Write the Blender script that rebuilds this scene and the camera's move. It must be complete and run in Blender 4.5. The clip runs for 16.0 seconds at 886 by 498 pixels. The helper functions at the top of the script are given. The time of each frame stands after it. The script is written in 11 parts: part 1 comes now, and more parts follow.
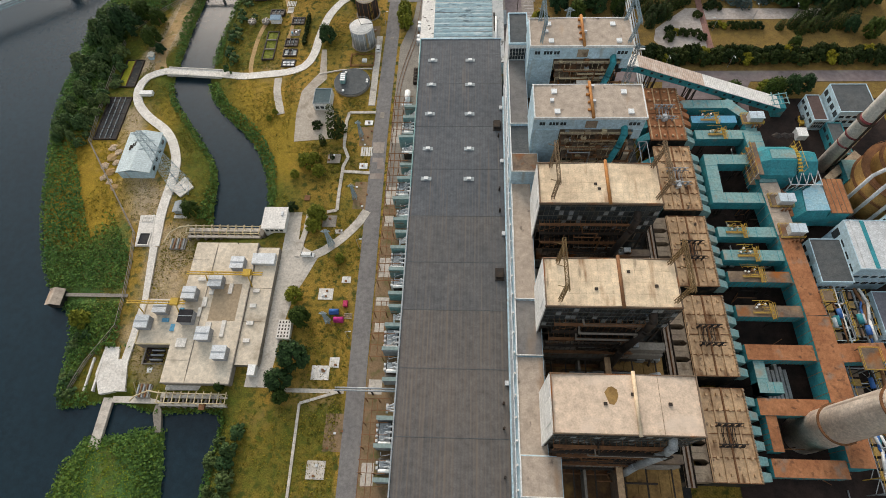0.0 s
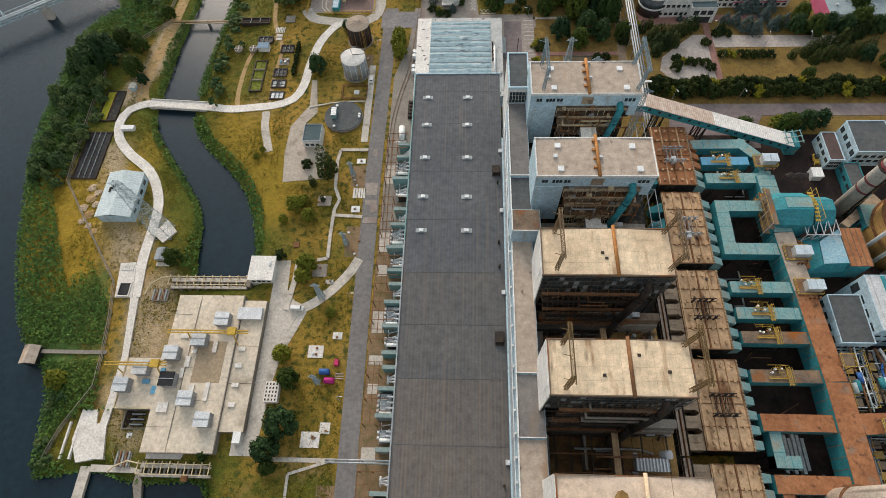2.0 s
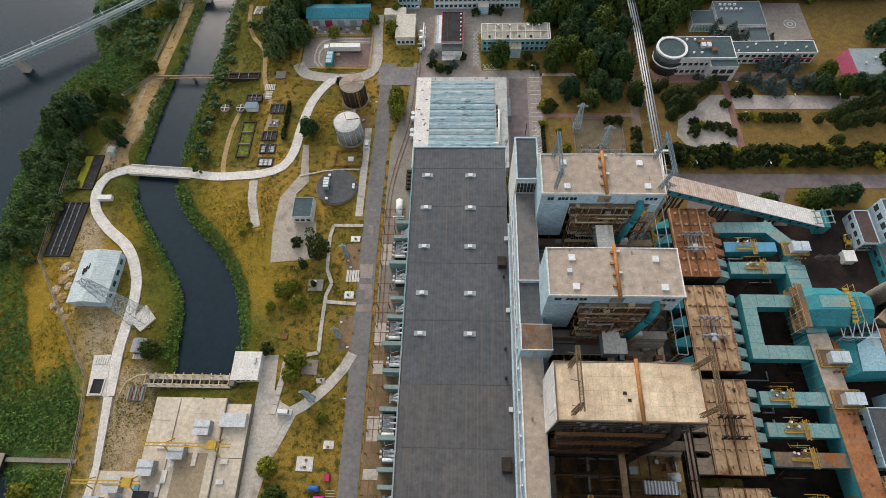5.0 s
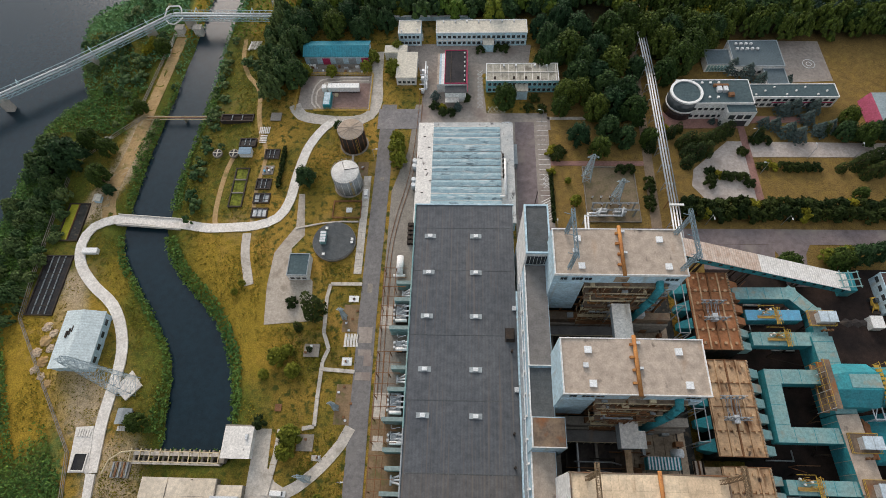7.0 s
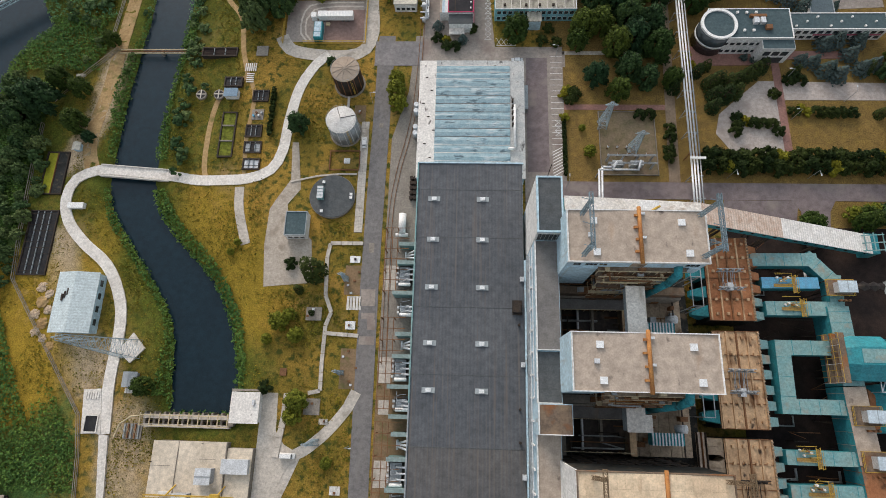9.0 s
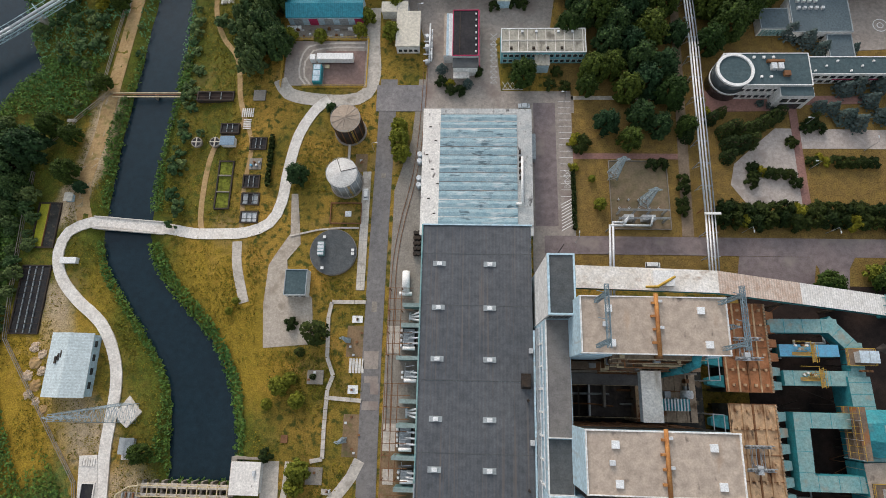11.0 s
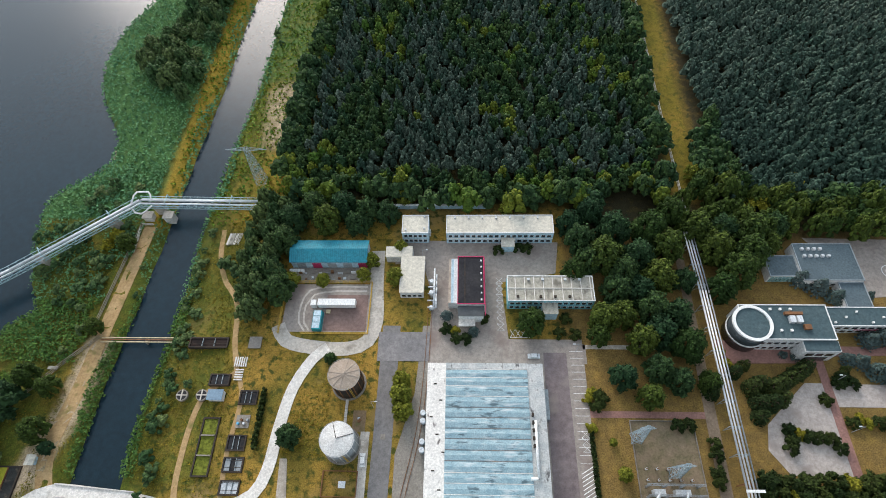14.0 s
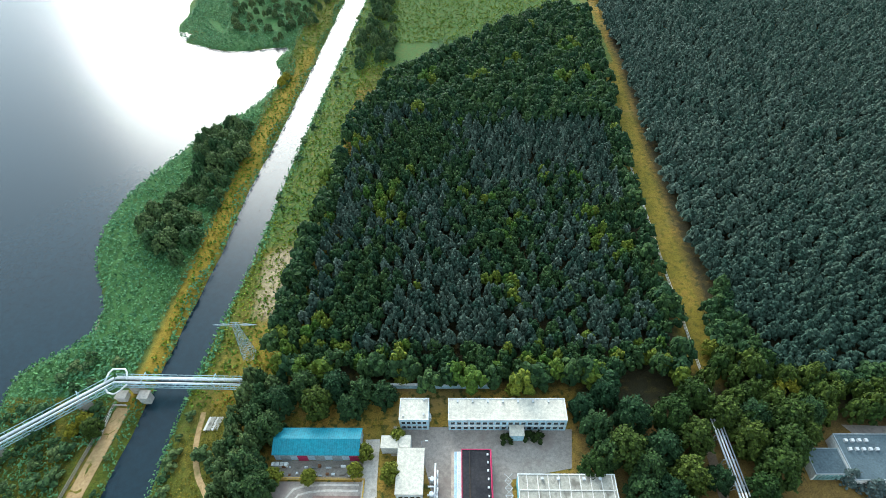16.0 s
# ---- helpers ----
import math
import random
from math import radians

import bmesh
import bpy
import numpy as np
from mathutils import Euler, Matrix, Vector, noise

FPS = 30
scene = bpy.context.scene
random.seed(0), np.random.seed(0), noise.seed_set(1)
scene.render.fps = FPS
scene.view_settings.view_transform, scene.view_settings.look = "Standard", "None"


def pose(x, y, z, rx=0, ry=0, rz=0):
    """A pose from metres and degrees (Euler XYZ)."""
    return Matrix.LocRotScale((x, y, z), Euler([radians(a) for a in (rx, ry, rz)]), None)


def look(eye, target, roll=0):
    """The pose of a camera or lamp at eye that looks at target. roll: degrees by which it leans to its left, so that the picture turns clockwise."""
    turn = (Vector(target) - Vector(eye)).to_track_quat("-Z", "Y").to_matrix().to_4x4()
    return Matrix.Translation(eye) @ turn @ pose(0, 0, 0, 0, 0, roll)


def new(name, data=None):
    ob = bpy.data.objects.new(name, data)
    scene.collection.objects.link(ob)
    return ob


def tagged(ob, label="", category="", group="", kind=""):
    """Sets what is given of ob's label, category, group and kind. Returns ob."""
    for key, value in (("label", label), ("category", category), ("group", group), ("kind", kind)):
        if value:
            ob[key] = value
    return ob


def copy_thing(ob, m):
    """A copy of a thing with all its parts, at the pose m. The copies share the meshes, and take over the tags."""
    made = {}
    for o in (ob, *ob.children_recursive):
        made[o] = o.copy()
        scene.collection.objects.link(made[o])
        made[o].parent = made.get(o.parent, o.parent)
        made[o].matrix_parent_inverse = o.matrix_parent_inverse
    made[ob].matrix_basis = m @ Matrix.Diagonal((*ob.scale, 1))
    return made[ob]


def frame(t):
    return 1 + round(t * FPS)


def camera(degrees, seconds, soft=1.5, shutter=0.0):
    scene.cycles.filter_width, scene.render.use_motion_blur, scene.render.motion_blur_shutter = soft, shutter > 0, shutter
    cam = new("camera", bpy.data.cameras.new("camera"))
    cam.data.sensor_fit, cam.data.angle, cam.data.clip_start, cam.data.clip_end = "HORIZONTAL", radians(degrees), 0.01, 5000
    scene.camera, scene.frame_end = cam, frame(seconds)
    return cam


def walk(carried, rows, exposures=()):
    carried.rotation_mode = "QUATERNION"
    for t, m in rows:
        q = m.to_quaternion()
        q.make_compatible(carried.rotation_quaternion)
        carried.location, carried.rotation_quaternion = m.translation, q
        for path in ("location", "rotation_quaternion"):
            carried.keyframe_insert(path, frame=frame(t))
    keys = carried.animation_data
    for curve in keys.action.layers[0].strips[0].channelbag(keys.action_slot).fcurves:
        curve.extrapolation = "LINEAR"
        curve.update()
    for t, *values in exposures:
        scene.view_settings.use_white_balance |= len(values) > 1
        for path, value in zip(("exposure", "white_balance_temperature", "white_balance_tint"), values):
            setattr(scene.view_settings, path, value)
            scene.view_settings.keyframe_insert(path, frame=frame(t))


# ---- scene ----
cam = camera(78.4, 16.0, soft=0.4)
METRES, EYE, TILT, LEAN, TURN = 195.0, 184.0, 0.0, -3.2, 11.8
ROWS = [
    (0.0, 0.0, 0.0, 0.0, -10.01, -62.9, 5.18),
    (0.5, 0.0059, 0.0305, -0.0002, -10.15, -63.21, 5.16),
    (1.0, 0.0124, 0.0605, -0.0007, -10.17, -63.4, 5.17),
    (1.5, 0.0186, 0.0915, -0.0008, -10.23, -63.56, 5.15),
    (2.0, 0.026, 0.1216, -0.0013, -10.28, -63.66, 5.17),
    (2.5, 0.0316, 0.1518, -0.0016, -10.33, -63.68, 5.16),
    (3.0, 0.038, 0.1827, -0.0019, -10.35, -63.69, 5.16),
    (3.5, 0.0435, 0.2138, -0.0022, -10.3, -63.67, 5.12),
    (4.0, 0.0488, 0.2452, -0.0024, -10.31, -63.72, 5.19),
    (6.5, 0.0693, 0.4017, -0.0036, -10.28, -63.67, 5.09),
    (7.0, 0.0734, 0.4334, -0.0036, -10.25, -63.67, 5.09),
    (7.5, 0.0767, 0.4628, -0.0043, -10.26, -65.92, 5.12),
    (8.0, 0.0811, 0.4954, -0.0047, -10.29, -68.94, 5.14),
    (8.5, 0.0851, 0.5275, -0.0048, -10.32, -71.97, 5.16),
    (9.0, 0.0890, 0.5596, -0.0049, -10.35, -74.75, 5.19),
    (9.5, 0.0930, 0.5917, -0.0051, -10.38, -75.92, 5.21),
    (10.0, 0.0969, 0.6238, -0.0052, -10.41, -75.94, 5.24),
    (10.5, 0.1009, 0.6559, -0.0053, -10.44, -75.94, 5.26),
    (11.0, 0.1042, 0.6864, -0.0054, -10.52, -75.93, 5.29),
    (11.5, 0.1081, 0.7178, -0.0052, -10.5, -75.87, 5.28),
    (12.0, 0.1125, 0.7508, -0.0047, -10.54, -73.51, 5.29),
    (12.5, 0.1163, 0.7814, -0.0038, -10.55, -70.01, 5.26),
    (13.0, 0.1201, 0.8115, -0.0032, -10.58, -66.44, 5.23),
    (13.5, 0.1236, 0.841, -0.0029, -10.6, -62.89, 5.21),
    (14.0, 0.1276, 0.8718, -0.0021, -10.61, -59.49, 5.2),
    (14.5, 0.1313, 0.9009, -0.0022, -10.62, -56.02, 5.15),
    (15.0, 0.1349, 0.9309, -0.0019, -10.67, -52.62, 5.09),
    (15.5, 0.1387, 0.9605, -0.0023, -10.73, -49.18, 5.06),
    (16.0, 0.1425, 0.9891, -0.0029, -10.77, -45.9, 5.03),
]

PATH = [(t, pose(0, 0, EYE, TILT, LEAN, TURN) @ pose(METRES * x, METRES * y, METRES * z, 90 + pitch, roll, yaw)) for t, x, y, z, yaw, pitch, roll in ROWS]
walk(cam, PATH, [(0.0, 0.26, 7700, 16), (7.5, 0.16, 7400, 18), (12.0, 0.18, 7200, 18), (13.5, 0.38, 7000, 17), (14.5, 0.69, 6700, 11), (16.0, 1.04, 6250, 4)])

# ---- world and sun: a bright overcast sky, the sun behind thin cloud in the north-west ----
world = bpy.data.worlds.new("overcast_sky")
scene.world = world
world.use_nodes = True
wn, wl = world.node_tree.nodes, world.node_tree.links
wn.clear()
SUN_ELEV, SUN_AZ = 23.0, -19.0
sky = wn.new("ShaderNodeTexSky")
sky.sky_type, sky.sun_disc = "NISHITA", False
sky.sun_elevation, sky.sun_rotation = radians(SUN_ELEV), radians(SUN_AZ)
sky.dust_density, sky.air_density = 4.0, 1.0
wnoise = wn.new("ShaderNodeTexNoise")
wnoise.inputs["Scale"].default_value, wnoise.inputs["Detail"].default_value = 2.2, 5.0
wcoord = wn.new("ShaderNodeTexCoord")
wl.new(wcoord.outputs["Generated"], wnoise.inputs["Vector"])
wramp = wn.new("ShaderNodeValToRGB")
wramp.color_ramp.elements[0].position, wramp.color_ramp.elements[0].color = 0.36, (1.2, 1.75, 2.35, 1)
wramp.color_ramp.elements[1].position, wramp.color_ramp.elements[1].color = 0.66, (4.7, 5.2, 5.7, 1)
wl.new(wnoise.outputs["Fac"], wramp.inputs["Fac"])
wmix = wn.new("ShaderNodeMixRGB")
wmix.inputs["Fac"].default_value = 0.8
wl.new(sky.outputs["Color"], wmix.inputs["Color1"])
wl.new(wramp.outputs["Color"], wmix.inputs["Color2"])
wback = wn.new("ShaderNodeBackground")
wback.inputs["Strength"].default_value = 0.125
wout = wn.new("ShaderNodeOutputWorld")
# the bright bank of thin cloud low in the north
wdot = wn.new("ShaderNodeVectorMath")
wdot.operation = "DOT_PRODUCT"
wdot.inputs[1].default_value = (math.sin(radians(SUN_AZ)) * math.cos(radians(SUN_ELEV)), math.cos(radians(SUN_AZ)) * math.cos(radians(SUN_ELEV)), math.sin(radians(SUN_ELEV)))
wl.new(wcoord.outputs["Generated"], wdot.inputs[0])
wpos = wn.new("ShaderNodeMath")
wpos.operation = "MAXIMUM"
wl.new(wdot.outputs["Value"], wpos.inputs[0])
wpow = wn.new("ShaderNodeMath")
wpow.operation, wpow.inputs[1].default_value = "POWER", 3.2
wl.new(wpos.outputs["Value"], wpow.inputs[0])
wglow = wn.new("ShaderNodeMixRGB")
wglow.blend_type, wglow.inputs["Fac"].default_value = "ADD", 1.0
wveil = wn.new("ShaderNodeVectorMath")
wveil.operation = "SCALE"
wveil.inputs[0].default_value = (6.2, 8.4, 10.4)
wl.new(wpow.outputs["Value"], wveil.inputs["Scale"])
wl.new(wmix.outputs["Color"], wglow.inputs["Color1"])
wl.new(wveil.outputs["Vector"], wglow.inputs["Color2"])
wl.new(wglow.outputs["Color"], wback.inputs["Color"])
wl.new(wback.outputs["Background"], wout.inputs["Surface"])
sun = new("sun", bpy.data.lights.new("sun", "SUN"))
sun.data.energy, sun.data.angle, sun.data.color = 2.15, radians(32), (1.0, 0.96, 0.90)
sun_dir = Vector((math.sin(radians(SUN_AZ)) * math.cos(radians(SUN_ELEV)), math.cos(radians(SUN_AZ)) * math.cos(radians(SUN_ELEV)), math.sin(radians(SUN_ELEV))))
sun.matrix_world = look(sun_dir * 400, (0, 0, 0))

# ---- materials ----
def M(name, c, c2=None, s=0.25, rough=0.85, metal=0.0, bump=0.25, fine=2.4, stain=None, ss=(0.06, 0.06, 0.06), lo=0.55, hi=0.75, rib=None, vary=0.0, spec=0.14, ior=None, more=(), speckle=0.13):
    """Two tones mixed by a broad noise, a fine grain, optional stains of a shape of their own and optional ribs (axis, width)."""
    m = bpy.data.materials.new(name)
    m.use_nodes = True
    n, l = m.node_tree.nodes, m.node_tree.links
    b = n["Principled BSDF"]
    b.inputs["Roughness"].default_value, b.inputs["Metallic"].default_value = rough, metal
    b.inputs["Specular IOR Level"].default_value = spec
    if ior:
        b.inputs["IOR"].default_value = ior
    geo = n.new("ShaderNodeNewGeometry")
    big = n.new("ShaderNodeTexNoise")
    big.inputs["Scale"].default_value, big.inputs["Detail"].default_value = s, 6
    l.new(geo.outputs["Position"], big.inputs["Vector"])
    fin = n.new("ShaderNodeTexNoise")
    fin.inputs["Scale"].default_value, fin.inputs["Detail"].default_value = fine, 4
    l.new(geo.outputs["Position"], fin.inputs["Vector"])
    ramp = n.new("ShaderNodeMapRange")
    ramp.inputs["From Min"].default_value, ramp.inputs["From Max"].default_value = 0.32, 0.68
    l.new(big.outputs["Fac"], ramp.inputs["Value"])
    mix = n.new("ShaderNodeMixRGB")
    c2 = c2 or tuple(v * 0.8 for v in c)
    mix.inputs["Color1"].default_value, mix.inputs["Color2"].default_value = (*c, 1), (*c2, 1)
    l.new(ramp.outputs["Result"], mix.inputs["Fac"])
    col = mix.outputs["Color"]
    grain = n.new("ShaderNodeMapRange")
    grain.inputs["From Min"].default_value, grain.inputs["From Max"].default_value = 0.3, 0.7
    grain.inputs["To Min"].default_value, grain.inputs["To Max"].default_value = 1 - speckle, 1 + speckle
    l.new(fin.outputs["Fac"], grain.inputs["Value"])
    mid = n.new("ShaderNodeTexNoise")
    mid.inputs["Scale"].default_value, mid.inputs["Detail"].default_value = max(s * 5, 0.5), 5
    l.new(geo.outputs["Position"], mid.inputs["Vector"])
    mids = n.new("ShaderNodeMapRange")
    mids.inputs["From Min"].default_value, mids.inputs["From Max"].default_value = 0.3, 0.7
    mids.inputs["To Min"].default_value, mids.inputs["To Max"].default_value = 0.82, 1.17
    l.new(mid.outputs["Fac"], mids.inputs["Value"])
    gm = n.new("ShaderNodeMath")
    gm.name = "grain_factor"
    gm.operation = "MULTIPLY"
    l.new(grain.outputs["Result"], gm.inputs[0])
    l.new(mids.outputs["Result"], gm.inputs[1])
    mul = n.new("ShaderNodeVectorMath")
    mul.operation = "SCALE"
    l.new(col, mul.inputs[0])
    l.new(gm.outputs["Value"], mul.inputs["Scale"])
    col = mul.outputs["Vector"]
    for stain, ss, lo, hi in [(stain, ss, lo, hi)] * bool(stain) + list(more):
        mp = n.new("ShaderNodeMapping")
        mp.inputs["Scale"].default_value = ss
        l.new(geo.outputs["Position"], mp.inputs["Vector"])
        sn = n.new("ShaderNodeTexNoise")
        sn.inputs["Scale"].default_value, sn.inputs["Detail"].default_value = 1.0, 8
        l.new(mp.outputs["Vector"], sn.inputs["Vector"])
        sr = n.new("ShaderNodeMapRange")
        sr.inputs["From Min"].default_value, sr.inputs["From Max"].default_value = lo, hi
        l.new(sn.outputs["Fac"], sr.inputs["Value"])
        sm = n.new("ShaderNodeMixRGB")
        sm.inputs["Color2"].default_value = (*stain, 1)
        l.new(sr.outputs["Result"], sm.inputs["Fac"])
        l.new(col, sm.inputs["Color1"])
        col = sm.outputs["Color"]
    if vary:
        info = n.new("ShaderNodeObjectInfo")
        vr = n.new("ShaderNodeMapRange")
        vr.inputs["To Min"].default_value, vr.inputs["To Max"].default_value = 1 - vary, 1 + vary
        l.new(info.outputs["Random"], vr.inputs["Value"])
        vm = n.new("ShaderNodeVectorMath")
        vm.operation = "SCALE"
        l.new(col, vm.inputs[0])
        l.new(vr.outputs["Result"], vm.inputs["Scale"])
        col = vm.outputs["Vector"]
    height = fin.outputs["Fac"]
    if rib:
        sep = n.new("ShaderNodeSeparateXYZ")
        l.new(geo.outputs["Position"], sep.inputs["Vector"])
        mm = n.new("ShaderNodeMath")
        mm.operation = "MULTIPLY"
        mm.inputs[1].default_value = 2 * math.pi / rib[1]
        l.new(sep.outputs[rib[0]], mm.inputs[0])
        sn2 = n.new("ShaderNodeMath")
        sn2.operation = "SINE"
        l.new(mm.outputs["Value"], sn2.inputs[0])
        rr = n.new("ShaderNodeMapRange")
        rr.inputs["From Min"].default_value, rr.inputs["To Min"].default_value, rr.inputs["To Max"].default_value = -1, 1 - rib[2], 1
        l.new(sn2.outputs["Value"], rr.inputs["Value"])
        rm = n.new("ShaderNodeVectorMath")
        rm.operation = "SCALE"
        l.new(col, rm.inputs[0])
        l.new(rr.outputs["Result"], rm.inputs["Scale"])
        col = rm.outputs["Vector"]
    l.new(col, b.inputs["Base Color"])
    if bump:
        bp = n.new("ShaderNodeBump")
        bp.inputs["Strength"].default_value, bp.inputs["Distance"].default_value = bump, 0.1
        l.new(height, bp.inputs["Height"])
        l.new(bp.outputs["Normal"], b.inputs["Normal"])
    return m


def leaf_material(name, c, c2, c3, clump=0.6, grain=1.1):
    """Foliage: three greens mixed by tree (the tone attribute) and by clump, with a leafy grain. The clump colour c3
    goes near black in dense crowns, for their shaded gaps.
    """
    m = bpy.data.materials.new(name)
    m.use_nodes = True
    n, l = m.node_tree.nodes, m.node_tree.links
    b = n["Principled BSDF"]
    b.inputs["Roughness"].default_value, b.inputs["Specular IOR Level"].default_value = 0.7, 0.08
    geo, info = n.new("ShaderNodeNewGeometry"), n.new("ShaderNodeObjectInfo")
    att = n.new("ShaderNodeAttribute")
    att.attribute_name = "tone"
    add = n.new("ShaderNodeMath")
    add.operation = "ADD"
    l.new(att.outputs["Fac"], add.inputs[0])
    l.new(info.outputs["Random"], add.inputs[1])
    fr = n.new("ShaderNodeMath")
    fr.operation = "FRACT"
    l.new(add.outputs["Value"], fr.inputs[0])
    m1, m2 = n.new("ShaderNodeMixRGB"), n.new("ShaderNodeMixRGB")
    m1.inputs["Color1"].default_value, m1.inputs["Color2"].default_value = (*c, 1), (*c2, 1)
    l.new(fr.outputs["Value"], m1.inputs["Fac"])
    isl = n.new("ShaderNodeMapRange")
    isl.inputs["To Max"].default_value = clump
    l.new(geo.outputs["Random Per Island"], isl.inputs["Value"])
    l.new(m1.outputs["Color"], m2.inputs["Color1"])
    m2.inputs["Color2"].default_value = (*c3, 1)
    l.new(isl.outputs["Result"], m2.inputs["Fac"])
    fin = n.new("ShaderNodeTexNoise")
    fin.inputs["Scale"].default_value, fin.inputs["Detail"].default_value = grain, 3
    l.new(geo.outputs["Position"], fin.inputs["Vector"])
    gr = n.new("ShaderNodeMapRange")
    gr.inputs["From Min"].default_value, gr.inputs["From Max"].default_value = 0.32, 0.68
    gr.inputs["To Min"].default_value, gr.inputs["To Max"].default_value = 0.5, 1.45
    l.new(fin.outputs["Fac"], gr.inputs["Value"])
    gm = n.new("ShaderNodeVectorMath")
    gm.operation = "SCALE"
    l.new(m2.outputs["Color"], gm.inputs[0])
    l.new(gr.outputs["Result"], gm.inputs["Scale"])
    l.new(gm.outputs["Vector"], b.inputs["Base Color"])
    bp = n.new("ShaderNodeBump")
    bp.inputs["Strength"].default_value, bp.inputs["Distance"].default_value = 0.8, 0.5
    l.new(fin.outputs["Fac"], bp.inputs["Height"])
    l.new(bp.outputs["Normal"], b.inputs["Normal"])
    return m


roof_grey = M("bitumen_roof", (0.088, 0.097, 0.108), (0.112, 0.119, 0.128), 0.05, 0.75, bump=0.1, stain=(0.16, 0.135, 0.12), ss=(1.5, 0.022, 0.1), lo=0.55, hi=0.80, rib=("X", 1.05, 0.10))
roof_warm = M("worn_bitumen_roof", (0.094, 0.097, 0.102), (0.116, 0.113, 0.112), 0.05, 0.75, bump=0.1, stain=(0.165, 0.138, 0.118), ss=(1.5, 0.022, 0.1), lo=0.50, hi=0.80, rib=("X", 1.05, 0.10))
roof_brown = M("dusty_bitumen_roof", (0.106, 0.102, 0.10), (0.13, 0.118, 0.11), 0.04, 0.78, bump=0.1, stain=(0.175, 0.14, 0.115), ss=(1.5, 0.022, 0.1), lo=0.47, hi=0.78, rib=("X", 1.05, 0.10))
roof_dark = M("dark_bitumen_roof", (0.075, 0.085, 0.09), (0.10, 0.105, 0.105), 0.12, 0.8, bump=0.1)
roof_tan = M("tan_felt_roof", (0.43, 0.355, 0.29), (0.385, 0.315, 0.255), 0.05, 0.9, stain=(0.33, 0.19, 0.10), ss=(0.16, 0.05, 0.1), lo=0.60, hi=0.80, more=[((0.13, 0.105, 0.09), (0.4, 0.25, 0.3), 0.63, 0.74)])
roof_cream = M("cream_sheet_roof", (0.74, 0.595, 0.42), (0.58, 0.44, 0.30), 0.10, 0.85, stain=(0.24, 0.10, 0.035), ss=(0.30, 0.05, 0.1), lo=0.60, hi=0.76, vary=0.05, more=[((0.22, 0.17, 0.12), (0.5, 0.10, 0.3), 0.64, 0.78)])
roof_rust = M("weathered_brown_roof", (0.24, 0.17, 0.115), (0.13, 0.10, 0.08), 0.25, 0.9, stain=(0.28, 0.10, 0.03), ss=(0.14, 0.14, 0.1), lo=0.55, hi=0.7)
roof_pink = M("pinkish_sheet_roof", (0.63, 0.49, 0.375), (0.57, 0.44, 0.335), 0.08, 0.85, stain=(0.62, 0.50, 0.40), ss=(0.1, 0.2, 0.1), lo=0.55, hi=0.7, more=[((0.28, 0.17, 0.07), (0.2, 0.16, 0.1), 0.68, 0.76)])
esp_roof = M("precipitator_roof", (0.60, 0.41, 0.25), (0.42, 0.27, 0.16), 0.18, 0.85, stain=(0.15, 0.065, 0.03), ss=(0.35, 0.12, 0.1), lo=0.52, hi=0.68, more=[((0.07, 0.05, 0.04), (0.5, 0.3, 0.3), 0.62, 0.72)])
wall_blue = M("pale_blue_panel", (0.46, 0.62, 0.70), (0.38, 0.53, 0.60), 0.2, 0.6, stain=(0.34, 0.33, 0.30), ss=(0.5, 0.5, 0.05), lo=0.58, hi=0.8)
wall_white = M("white_render", (0.76, 0.76, 0.74), (0.60, 0.60, 0.58), 0.3, 0.7, stain=(0.42, 0.40, 0.36), ss=(0.6, 0.6, 0.08), lo=0.62, hi=0.85)
wall_grey = M("grey_cladding", (0.33, 0.37, 0.38), (0.27, 0.30, 0.31), 0.3, 0.7)
# base lowered beyond soot: the walls carry the shade of facades and recesses
wall_dark = M("soot_and_shade_wall", (0.035, 0.038, 0.036), (0.018, 0.018, 0.017), 0.5, 0.6, stain=(0.11, 0.085, 0.06), ss=(0.5, 0.5, 0.3), lo=0.56, hi=0.7)
teal = M("teal_paint", (0.02, 0.27, 0.31), (0.03, 0.19, 0.22), 0.3, 0.55, stain=(0.20, 0.20, 0.17), ss=(0.2, 0.2, 0.2), lo=0.62, hi=0.8)
teal_faded = M("faded_teal_sheet", (0.14, 0.31, 0.32), (0.22, 0.33, 0.315), 0.25, 0.6, stain=(0.30, 0.25, 0.19), ss=(0.22, 0.22, 0.2), lo=0.58, hi=0.75)
duct_rust = M("rusted_duct_sheet", (0.40, 0.175, 0.085), (0.28, 0.115, 0.055), 0.18, 0.85, more=[((0.12, 0.06, 0.035), (0.5, 0.5, 0.3), 0.58, 0.72)], stain=(0.17, 0.20, 0.18), ss=(0.16, 0.16, 0.1), lo=0.60, hi=0.78)
rust = M("rusty_steel", (0.26, 0.125, 0.06), (0.16, 0.08, 0.045), 0.6, 0.85)
pipe_orange = M("orange_rust_pipe", (0.45, 0.21, 0.07), (0.32, 0.13, 0.05), 0.5, 0.8)
steel_dark = M("dark_steel", (0.032, 0.03, 0.029), (0.06, 0.042, 0.03), 0.5, 0.7)
steel_grey = M("galvanised_steel", (0.36, 0.39, 0.40), (0.27, 0.29, 0.30), 0.6, 0.5, metal=0.3)
steel_light = M("light_cladding", (0.62, 0.64, 0.65), (0.50, 0.52, 0.53), 0.5, 0.45, metal=0.2)
yellow = M("yellow_paint", (0.55, 0.36, 0.06), (0.42, 0.26, 0.06), 0.7, 0.6)
cream_steel = M("cream_painted_steel", (0.60, 0.50, 0.33), (0.48, 0.38, 0.24), 0.7, 0.7)
